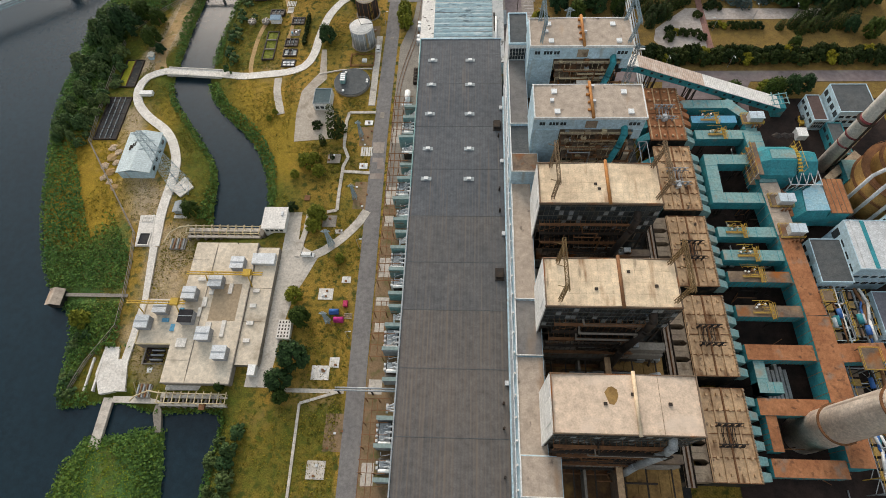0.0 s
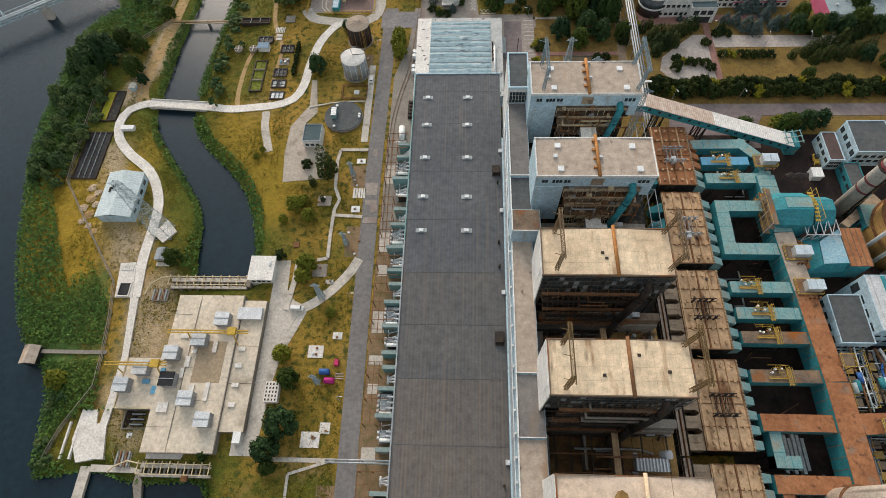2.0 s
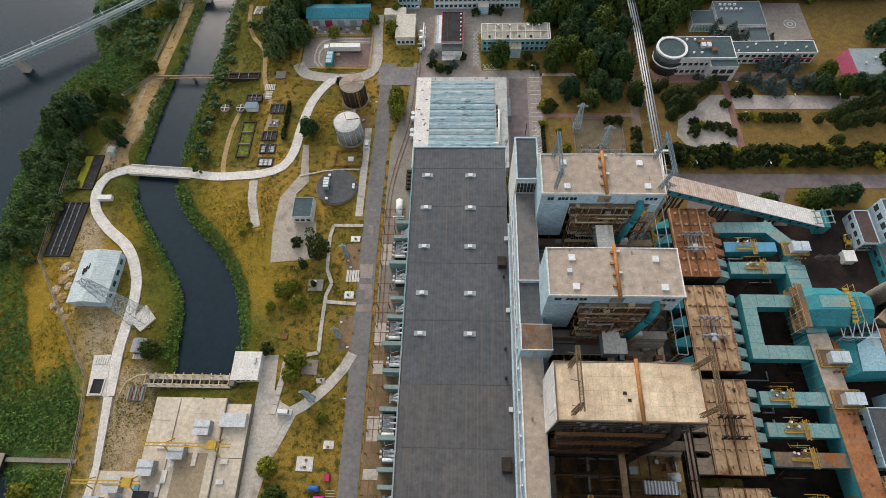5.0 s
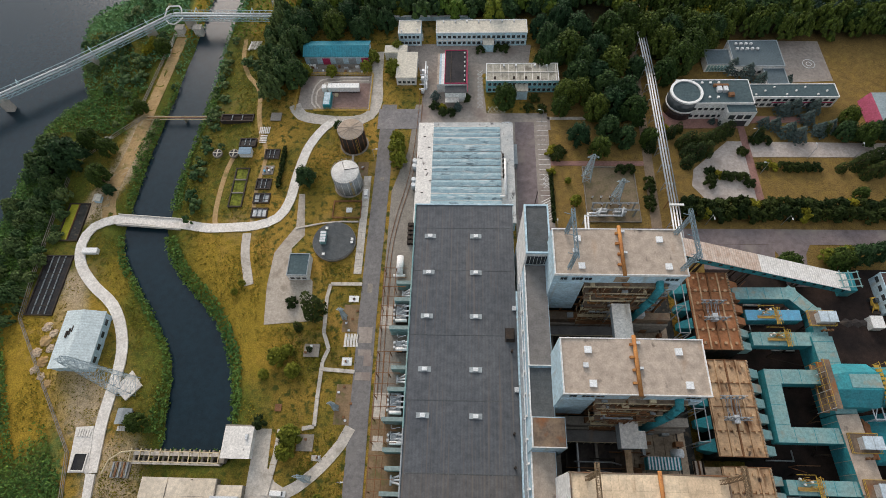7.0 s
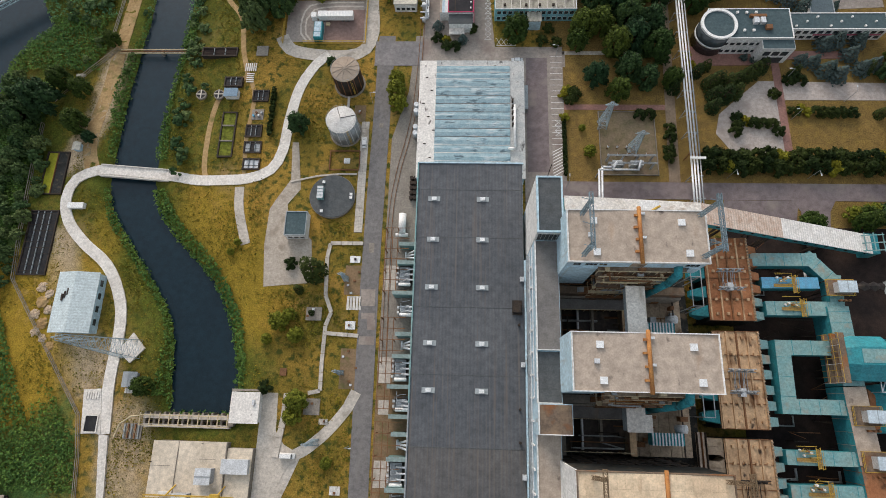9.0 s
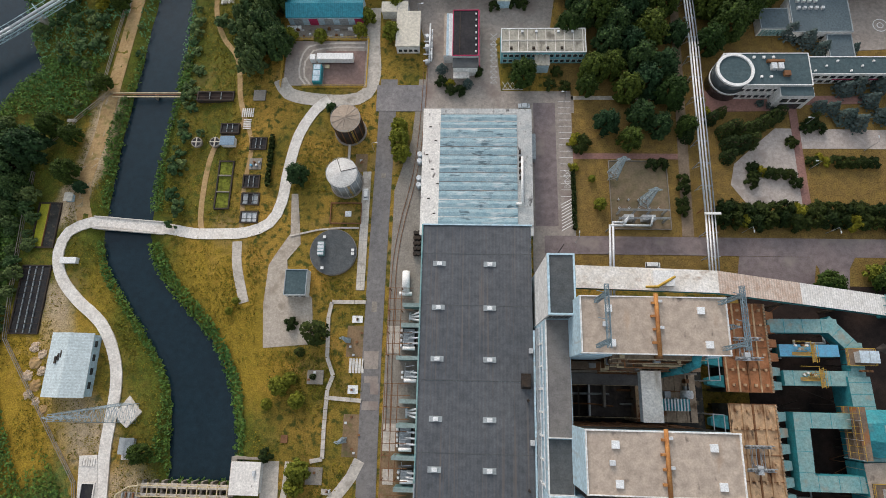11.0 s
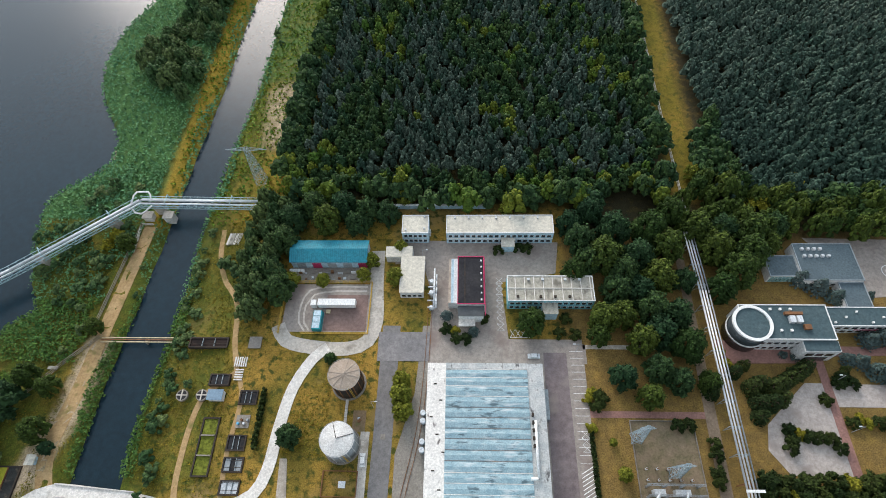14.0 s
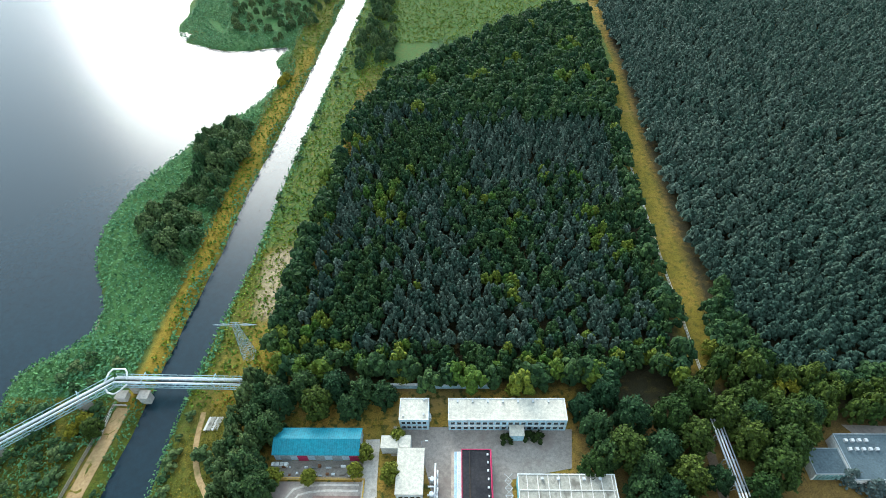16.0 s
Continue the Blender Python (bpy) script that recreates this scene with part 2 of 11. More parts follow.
# near black: the deep shade of the pits is put into this base
pit_dark = M("coal_and_shade_ground", (0.016, 0.013, 0.013), (0.045, 0.03, 0.025), 0.12, 0.95)
concrete_tan = M("tan_sheet", (0.36, 0.28, 0.20), (0.25, 0.19, 0.14), 0.3, 0.85, stain=(0.12, 0.08, 0.05), ss=(0.3, 0.3, 0.2), lo=0.56, hi=0.72)
pit_grey = M("dirty_grey_floor", (0.085, 0.072, 0.066), (0.05, 0.042, 0.04), 0.2, 0.9, stain=(0.15, 0.115, 0.09), ss=(0.2, 0.2, 0.2), lo=0.55, hi=0.7)
pit_ochre = M("ochre_floor", (0.33, 0.20, 0.075), (0.20, 0.115, 0.045), 0.25, 0.9, stain=(0.07, 0.045, 0.03), ss=(0.25, 0.25, 0.2), lo=0.56, hi=0.7)
pit_brown = M("brown_floor", (0.17, 0.095, 0.045), (0.07, 0.043, 0.028), 0.3, 0.9, stain=(0.30, 0.17, 0.06), ss=(0.2, 0.2, 0.2), lo=0.52, hi=0.7)
asphalt = M("asphalt", (0.20, 0.19, 0.183), (0.165, 0.155, 0.152), 0.15, 0.9, stain=(0.22, 0.205, 0.19), ss=(0.3, 0.08, 0.1), lo=0.56, hi=0.74)
asphalt_dark = M("patched_asphalt", (0.19, 0.18, 0.18), (0.24, 0.225, 0.22), 0.12, 0.9)
asphalt_mauve = M("mauve_asphalt", (0.225, 0.182, 0.178), (0.18, 0.142, 0.142), 0.1, 0.9, stain=(0.28, 0.24, 0.21), ss=(0.12, 0.12, 0.1), lo=0.55, hi=0.72)
concrete = M("pale_concrete", (0.54, 0.49, 0.43), (0.45, 0.405, 0.35), 0.2, 0.9, stain=(0.27, 0.24, 0.20), ss=(0.2, 0.2, 0.2), lo=0.58, hi=0.75, vary=0.06)
concrete_white = M("white_concrete", (0.70, 0.67, 0.62), (0.60, 0.56, 0.51), 0.25, 0.9, stain=(0.36, 0.33, 0.28), ss=(0.2, 0.2, 0.2), lo=0.62, hi=0.8, vary=0.05)
concrete_dark = M("weathered_concrete", (0.28, 0.25, 0.215), (0.22, 0.195, 0.165), 0.3, 0.9)
lot_concrete = M("worn_lot_concrete", (0.43, 0.375, 0.315), (0.36, 0.31, 0.255), 0.2, 0.9, stain=(0.25, 0.21, 0.165), ss=(0.2, 0.2, 0.2), lo=0.55, hi=0.72)
paving = M("grey_paving", (0.33, 0.285, 0.25), (0.28, 0.24, 0.21), 0.15, 0.9, stain=(0.22, 0.17, 0.15), ss=(0.1, 0.1, 0.1), lo=0.55, hi=0.72)
plaza_paving = M("pale_plaza_paving", (0.46, 0.40, 0.36), (0.39, 0.335, 0.30), 0.15, 0.9, stain=(0.30, 0.25, 0.22), ss=(0.12, 0.12, 0.1), lo=0.56, hi=0.72)
paving_red = M("red_paving", (0.32, 0.17, 0.14), (0.25, 0.135, 0.115), 0.3, 0.9)
pump_roof = M("beige_deck_roof", (0.63, 0.545, 0.435), (0.55, 0.47, 0.37), 0.15, 0.9, stain=(0.30, 0.245, 0.18), ss=(0.12, 0.12, 0.1), lo=0.56, hi=0.74)
sand = M("sandy_track", (0.42, 0.285, 0.145), (0.34, 0.215, 0.10), 0.2, 0.95, stain=(0.20, 0.17, 0.06), ss=(0.3, 0.3, 0.2), lo=0.55, hi=0.7)
roof_mid = M("grey_felt_roof", (0.165, 0.16, 0.158), (0.20, 0.188, 0.175), 0.08, 0.85, stain=(0.26, 0.20, 0.15), ss=(0.3, 0.05, 0.1), lo=0.58, hi=0.75)
roof_beige = M("beige_slab_roof", (0.40, 0.375, 0.31), (0.31, 0.295, 0.25), 0.3, 0.9, stain=(0.16, 0.145, 0.12), ss=(0.5, 0.3, 0.2), lo=0.50, hi=0.68)
wall_aqua = M("aqua_panel", (0.20, 0.48, 0.54), (0.16, 0.40, 0.46), 0.3, 0.7)
dirt = M("bare_earth", (0.25, 0.165, 0.095), (0.19, 0.13, 0.08), 0.3, 0.95, stain=(0.14, 0.13, 0.05), ss=(0.3, 0.3, 0.2), lo=0.52, hi=0.7)
old_blue = M("weathered_blue_grey_roof", (0.21, 0.33, 0.375), (0.31, 0.42, 0.45), 0.5, 0.8, stain=(0.56, 0.60, 0.60), ss=(0.16, 0.9, 0.1), lo=0.56, hi=0.74, more=[((0.10, 0.15, 0.17), (0.25, 0.9, 0.3), 0.58, 0.68)])
old_white = M("flaking_white_roof", (0.74, 0.71, 0.66), (0.62, 0.59, 0.55), 0.3, 0.85, stain=(0.17, 0.15, 0.14), ss=(0.5, 0.25, 0.3), lo=0.64, hi=0.72)
roof_ivory = M("ivory_membrane_roof", (0.60, 0.56, 0.47), (0.54, 0.50, 0.42), 0.2, 0.85)
roof_black = M("black_felt_roof", (0.022, 0.022, 0.026), (0.04, 0.038, 0.04), 0.2, 0.8)
roof_green = M("grey_green_membrane", (0.055, 0.09, 0.10), (0.07, 0.105, 0.113), 0.2, 0.75)
roof_teal = M("teal_sheet_roof", (0.02, 0.25, 0.32), (0.03, 0.21, 0.27), 0.2, 0.5, rib=("X", 0.8, 0.12))
crimson = M("crimson_paint", (0.50, 0.045, 0.12), (0.38, 0.04, 0.09), 0.4, 0.6)
dirty_bars = M("dirty_glazing_bars", (0.13, 0.135, 0.12), (0.085, 0.085, 0.075), 0.6)
glass_dark = M("dark_window_glass", (0.03, 0.04, 0.045), (0.05, 0.06, 0.065), 0.8, 0.12, bump=0.0, spec=0.6)
glass_roof = M("frosted_rooflight", (0.74, 0.76, 0.76), (0.66, 0.68, 0.68), 0.8, 0.3, bump=0.0)
blue_tarp = M("bright_blue_sheet", (0.10, 0.38, 0.56), (0.12, 0.30, 0.44), 0.8, 0.5)
algae = M("yellow_green_algae", (0.34, 0.33, 0.03), (0.26, 0.26, 0.03), 0.3, 0.8)
sludge = M("dark_sludge", (0.022, 0.022, 0.026), (0.04, 0.038, 0.036), 0.5, 0.4)
magenta = M("magenta_paint", (0.55, 0.04, 0.22), rough=0.5)
blue_paint = M("blue_paint", (0.04, 0.14, 0.38), rough=0.5)
copper = M("ochre_lagging", (0.50, 0.29, 0.10), (0.38, 0.21, 0.07), 0.3, 0.7, stain=(0.22, 0.10, 0.04), ss=(0.2, 0.2, 0.6), lo=0.58, hi=0.75)
chimney_mat = M("stained_chimney_concrete", (0.80, 0.72, 0.64), (0.66, 0.58, 0.51), 0.2, 0.9, stain=(0.24, 0.19, 0.15), ss=(0.25, 0.25, 0.03), lo=0.54, hi=0.72)
white_paint = M("white_paint", (0.78, 0.78, 0.76), (0.70, 0.70, 0.68), 0.6, 0.5)
# near-black last greens paint the shaded gaps between leaf clumps
hedge_mat = leaf_material("hedge_leaves", (0.022, 0.042, 0.012), (0.055, 0.074, 0.016), (0.006, 0.012, 0.005), 0.7)
leaf_dark = leaf_material("dark_leaves", (0.030, 0.064, 0.015), (0.09, 0.122, 0.02), (0.008, 0.020, 0.007), 0.7)
leaf_olive = leaf_material("olive_leaves", (0.14, 0.155, 0.022), (0.20, 0.20, 0.024), (0.08, 0.105, 0.018))
leaf_bank = leaf_material("bank_grass_blades", (0.075, 0.175, 0.022), (0.23, 0.225, 0.014), (0.06, 0.135, 0.025), 0.5)
leaf_yellow = leaf_material("yellow_leaves", (0.28, 0.23, 0.02), (0.20, 0.19, 0.02), (0.14, 0.14, 0.02))
leaf_spruce = leaf_material("blue_spruce_needles", (0.06, 0.095, 0.085), (0.09, 0.12, 0.115), (0.035, 0.06, 0.052))
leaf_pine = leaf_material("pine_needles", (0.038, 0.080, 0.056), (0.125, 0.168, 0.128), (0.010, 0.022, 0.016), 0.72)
reed_mat = leaf_material("green_reeds", (0.045, 0.135, 0.036), (0.14, 0.205, 0.03), (0.026, 0.085, 0.034), 0.6, 0.9)
grass_tuft = leaf_material("dry_grass_tufts", (0.27, 0.185, 0.022), (0.13, 0.135, 0.016), (0.08, 0.09, 0.015), 0.8)
leaf_wood = leaf_material("woodland_leaves", (0.026, 0.064, 0.026), (0.060, 0.105, 0.030), (0.007, 0.022, 0.012), 0.75)
leaf_bright = leaf_material("bright_leaves", (0.06, 0.125, 0.02), (0.15, 0.165, 0.02), (0.03, 0.07, 0.016), 0.6)
leaf_shore = leaf_material("willow_leaves", (0.040, 0.088, 0.030), (0.125, 0.165, 0.055), (0.012, 0.034, 0.018), 0.6)
reed_far = leaf_material("blue_green_reeds", (0.085, 0.215, 0.10), (0.13, 0.25, 0.08), (0.06, 0.165, 0.085), 0.5, 0.6)
bark = M("bark", (0.09, 0.065, 0.045), (0.06, 0.045, 0.032), 1.5, 0.95)


def ground_material():
    m = M("dry_meadow", speckle=0.40, c=(0.335, 0.193, 0.04), c2=(0.13, 0.113, 0.02), s=0.055, rough=0.95, bump=0.6, fine=2.2, more=[((0.058, 0.066, 0.014), (0.42, 0.42, 0.3), 0.50, 0.64)], stain=(0.30, 0.20, 0.085), ss=(0.045, 0.045, 0.1), lo=0.56, hi=0.74)
    n, l = m.node_tree.nodes, m.node_tree.links
    b = n["Principled BSDF"]
    base = b.inputs["Base Color"].links[0].from_socket
    # the woodland tone is litter darkened to hold the shade under the canopy
    for name, colour, tone in (("lush", (0.035, 0.066, 0.013), (0.11, 0.12, 0.016)), ("bare", (0.50, 0.39, 0.27), (0.36, 0.265, 0.165)), ("woodland_shade", (0.028, 0.028, 0.014), (0.05, 0.042, 0.022)), ("park", (0.275, 0.168, 0.055), (0.11, 0.076, 0.026)), ("straw", (0.37, 0.22, 0.03), (0.20, 0.15, 0.02)), ("reedbed", (0.04, 0.115, 0.04), (0.075, 0.16, 0.045))):
        att = n.new("ShaderNodeAttribute")
        att.attribute_name = name
        nz = n.new("ShaderNodeTexNoise")
        nz.inputs["Scale"].default_value, nz.inputs["Detail"].default_value = 0.3, 6
        geo = n.new("ShaderNodeNewGeometry")
        l.new(geo.outputs["Position"], nz.inputs["Vector"])
        cm = n.new("ShaderNodeMixRGB")
        cm.inputs["Color1"].default_value, cm.inputs["Color2"].default_value = (*colour, 1), (*tone, 1)
        l.new(nz.outputs["Fac"], cm.inputs["Fac"])
        ad = n.new("ShaderNodeMath")
        ad.operation = "MULTIPLY_ADD"
        ad.inputs[1].default_value, ad.inputs[2].default_value = 1.2, -0.6
        l.new(nz.outputs["Fac"], ad.inputs[0])
        sm = n.new("ShaderNodeMath")
        sm.operation, sm.use_clamp = "ADD", True
        l.new(att.outputs["Fac"], sm.inputs[0])
        l.new(ad.outputs["Value"], sm.inputs[1])
        gate = n.new("ShaderNodeMath")
        gate.operation, gate.use_clamp = "MULTIPLY", True
        l.new(sm.outputs["Value"], gate.inputs[0])
        g2 = n.new("ShaderNodeMath")
        g2.operation, g2.use_clamp = "MULTIPLY", True
        g2.inputs[1].default_value = 3.0
        l.new(att.outputs["Fac"], g2.inputs[0])
        l.new(g2.outputs["Value"], gate.inputs[1])
        gs = n.new("ShaderNodeVectorMath")
        gs.operation = "SCALE"
        l.new(cm.outputs["Color"], gs.inputs[0])
        l.new(n["grain_factor"].outputs["Value"], gs.inputs["Scale"])
        mx = n.new("ShaderNodeMixRGB")
        l.new(gate.outputs["Value"], mx.inputs["Fac"])
        l.new(base, mx.inputs["Color1"])
        l.new(gs.outputs["Vector"], mx.inputs["Color2"])
        base = mx.outputs["Color"]
    l.new(base, b.inputs["Base Color"])
    return m


def water_material():
    m = M("still_water", (0.005, 0.0175, 0.026), (0.006, 0.021, 0.031), 0.02, 0.25, bump=0.0, spec=0.5, ior=1.33)
    n, l = m.node_tree.nodes, m.node_tree.links
    nz, geo, bp = n.new("ShaderNodeTexNoise"), n.new("ShaderNodeNewGeometry"), n.new("ShaderNodeBump")
    nz.inputs["Scale"].default_value = 0.8
    l.new(geo.outputs["Position"], nz.inputs["Vector"])
    bp.inputs["Strength"].default_value, bp.inputs["Distance"].default_value = 0.06, 0.1
    l.new(nz.outputs["Fac"], bp.inputs["Height"])
    l.new(bp.outputs["Normal"], n["Principled BSDF"].inputs["Normal"])
    return m


# ---- building helpers ----
def box(bm, x0, x1, y0, y1, z0, z1, taper=0.0):
    t = taper
    v = [bm.verts.new(p) for p in ((x0, y0, z0), (x1, y0, z0), (x1, y1, z0), (x0, y1, z0), (x0 + t, y0 + t, z1), (x1 - t, y0 + t, z1), (x1 - t, y1 - t, z1), (x0 + t, y1 - t, z1))]
    for f in ((3, 2, 1, 0), (4, 5, 6, 7), (0, 1, 5, 4), (1, 2, 6, 5), (2, 3, 7, 6), (3, 0, 4, 7)):
        bm.faces.new([v[i] for i in f])
    return bm


def prism(bm, pts, z0, z1):
    """A flat polygon drawn out from z0 to z1; z0 may follow the ground."""
    if sum(a[0] * b[1] - b[0] * a[1] for a, b in zip(pts, pts[1:] + pts[:1])) < 0:
        pts = pts[::-1]
    lo, hi = [bm.verts.new((x, y, z0)) for x, y in pts], [bm.verts.new((x, y, z1)) for x, y in pts]
    bm.faces.new(hi)
    bm.faces.new(lo[::-1])
    k = len(pts)
    for i in range(k):
        bm.faces.new((lo[i], lo[(i + 1) % k], hi[(i + 1) % k], hi[i]))
    return bm


def tube(bm, p, q, r, seg=6, r2=None, caps=True):
    p, q = Vector(p), Vector(q)
    d = (q - p).normalized()
    u = d.cross(Vector((0, 0, 1)) if abs(d.z) < 0.95 else Vector((1, 0, 0))).normalized()
    w = d.cross(u)
    r2 = r if r2 is None else r2
    a, b = [], []
    for i in range(seg):
        s = 2 * math.pi * (i + 0.5) / seg
        o = u * math.cos(s) + w * math.sin(s)
        a.append(bm.verts.new(p + o * r))
        b.append(bm.verts.new(q + o * r2))
    for i in range(seg):
        bm.faces.new((a[i], a[(i + 1) % seg], b[(i + 1) % seg], b[i])).smooth = seg > 6
    if caps:
        bm.faces.new(a[::-1])
        bm.faces.new(b)
    return bm


def pipe(bm, pts, r, seg=6):
    for p, q in zip(pts, pts[1:]):
        d = (Vector(q) - Vector(p)).normalized() * r * 0.6
        tube(bm, Vector(p) - d, Vector(q) + d, r, seg)
    return bm


def beam(bm, p, q, w):
    return tube(bm, p, q, w * 0.7, 4)


def lattice(bm, base, top, w0, w1, n, bar=0.12, top_w=None):
    """A four-legged lattice tower from base to top."""
    base, top = Vector(base), Vector(top)
    d = (top - base).normalized()
    u = d.cross(Vector((0, 1, 0)) if abs(d.y) < 0.9 else Vector((1, 0, 0))).normalized()
    v = d.cross(u)

    def ring(i):
        f = i / n
        c, w = base.lerp(top, f), (w0 + (w1 - w0) * f) / 2
        return [c + u * w * a + v * w * b for a, b in ((-1, -1), (1, -1), (1, 1), (-1, 1))]
    for i in range(n):
        a, b = ring(i), ring(i + 1)
        for k in range(4):
            beam(bm, a[k], b[k], bar)
            beam(bm, a[k], b[(k + 1) % 4], bar * 0.6)
            beam(bm, a[(k + 1) % 4], b[k], bar * 0.6)
            beam(bm, b[k], b[(k + 1) % 4], bar * 0.6)
    return bm


def smooth_path(pts, step=3.0):
    """A rounded line through the given places."""
    p = [Vector((*q, 0)) for q in pts]
    p = [p[0] * 2 - p[1]] + p + [p[-1] * 2 - p[-2]]
    out = []
    for i in range(1, len(p) - 2):
        k = max(1, int((p[i + 1] - p[i]).length / step))
        for j in range(k):
            t = j / k
            a, b, c, d = p[i - 1:i + 3]
            out.append(0.5 * (2 * b + (c - a) * t + (2 * a - 5 * b + 4 * c - d) * t * t + (3 * b - a - 3 * c + d) * t ** 3))
    out.append(p[-2])
    return [(v.x, v.y) for v in out]


def mesh_object(name, bm, material, recalc=False):
    me = bpy.data.meshes.new(name)
    if recalc:
        bmesh.ops.recalc_face_normals(bm, faces=bm.faces)
    bm.to_mesh(me)
    bm.free()
    me.materials.append(material)
    return new(name, me)


def thing(name, label, category, at=(0, 0, 0), group="", kind=""):
    """An Empty at the base of a thing, to hold its parts."""
    ob = new(name)
    ob.empty_display_size = 0.5
    ob.location = at
    return tagged(ob, label, category, group, kind)


def part(name, bm, material, parent, label=""):
    ob = mesh_object(name, bm, material)
    ob.parent = parent
    if parent.parent is None:
        ob.matrix_parent_inverse = Matrix.Translation(parent.location).inverted()
    if label:
        ob["label"] = label
    return ob


def structure(name, bm, material, label, category):
    return tagged(mesh_object(name, bm, material), label, category, kind="structure")


def solo(name, bm, material, label, category, group=""):
    return tagged(mesh_object(name, bm, material), label, category, group)


def B():
    return bmesh.new()


def boxes(*rows):
    bm = B()
    for r in rows:
        box(bm, *r)
    return bm


# ---- ground, lake and channel ----
WATER = -5.0
CHANNEL_W = [(-105, 104), (-107, 122), (-109, 134), (-116, 146), (-127, 160), (-138, 175), (-142, 188), (-142, 214), (-141, 238), (-139, 264), (-137, 300), (-136, 330), (-133, 378), (-132, 432), (-127, 500), (-118, 705), (-112, 860)]
CHANNEL_E = [(-81, 104), (-82, 118), (-87, 137), (-96, 152), (-112, 168), (-122, 183), (-124, 208), (-122, 238), (-121, 264), (-121, 291), (-118, 337), (-114, 378), (-112, 447), (-106, 550), (-97, 705), (-90, 860)]
SHORE = [(-84, -80), (-84, 11), (-84, 34), (-106, 34), (-124, 38), (-141, 35), (-144, 49), (-149, 68), (-163, 82), (-175, 107), (-184, 136), (-192, 168), (-194, 200), (-194, 232), (-187, 250), (-178, 258), (-185, 268), (-193, 292), (-194, 312), (-177, 328), (-175, 345), (-196, 383), (-200, 419), (-187, 460), (-167, 501), (-155, 515), (-142, 558), (-153, 585), (-149, 609), (-199, 606), (-247, 640), (-258, 714), (-330, 860)]
ISLAND = [(-134, 4), (-133, 15), (-128, 24), (-118, 25), (-107, 28), (-100, 14), (-97, -80), (-150, -80)]
channel_poly = smooth_path(CHANNEL_W, 6) + smooth_path(CHANNEL_E, 6)[::-1]
lake_poly = smooth_path(SHORE, 6) + [(-4200, 860), (-4200, -80)]
island_poly = smooth_path(ISLAND, 6)


def inside_and_distance(poly, x, y):
    inside, dist = np.zeros(x.shape, bool), np.full(x.shape, 1e9)
    for (ax, ay), (bx, by) in zip(poly, poly[1:] + poly[:1]):
        if ay != by:
            cross = ((ay > y) != (by > y)) & (x < (bx - ax) * (y - ay) / (by - ay) + ax)
            inside ^= cross
        dx, dy = bx - ax, by - ay
        t = np.clip(((x - ax) * dx + (y - ay) * dy) / (dx * dx + dy * dy + 1e-9), 0, 1)
        dist = np.minimum(dist, np.hypot(x - ax - t * dx, y - ay - t * dy))
    return inside, dist


def signed(poly, x, y):
    i, d = inside_and_distance(poly, x, y)
    return np.where(i, -d, d)


def water_distance(x, y):
    """Metres from the nearest water's edge; below zero in the water."""
    lake = np.maximum(signed(lake_poly, x, y), -signed(island_poly, x, y))
    return np.minimum(lake, signed(channel_poly, x, y))


def ground_height(x, y):
    x, y = np.asarray(x, float), np.asarray(y, float)
    d = water_distance(x, y)
    far = np.clip((-x - 84) / 34, 0, 1)
    base = -3.3 * far * far * (3 - 2 * far)
    bank = np.clip((d + 1.0) / 6.5, 0, 1)
    return np.where(d < -1, -5.0 + np.clip(d + 1, -3, 0) * 0.6, -5.0 + (base + 5.0) * bank * bank * (3 - 2 * bank))


def gz(x, y):
    if x > -50:
        return 0.0
    return float(ground_height(np.array([x]), np.array([y]))[0])


def field(points, x, y, radius):
    """One within the radius of a line through the points, fading to nothing beyond it."""
    d = np.full(x.shape, 1e9)
    for (ax, ay), (bx, by) in zip(points, points[1:]):
        dx, dy = bx - ax, by - ay
        t = np.clip(((x - ax) * dx + (y - ay) * dy) / (dx * dx + dy * dy), 0, 1)
        d = np.minimum(d, np.hypot(x - ax - t * dx, y - ay - t * dy))
    return np.clip(1.5 - d / radius, 0, 1)


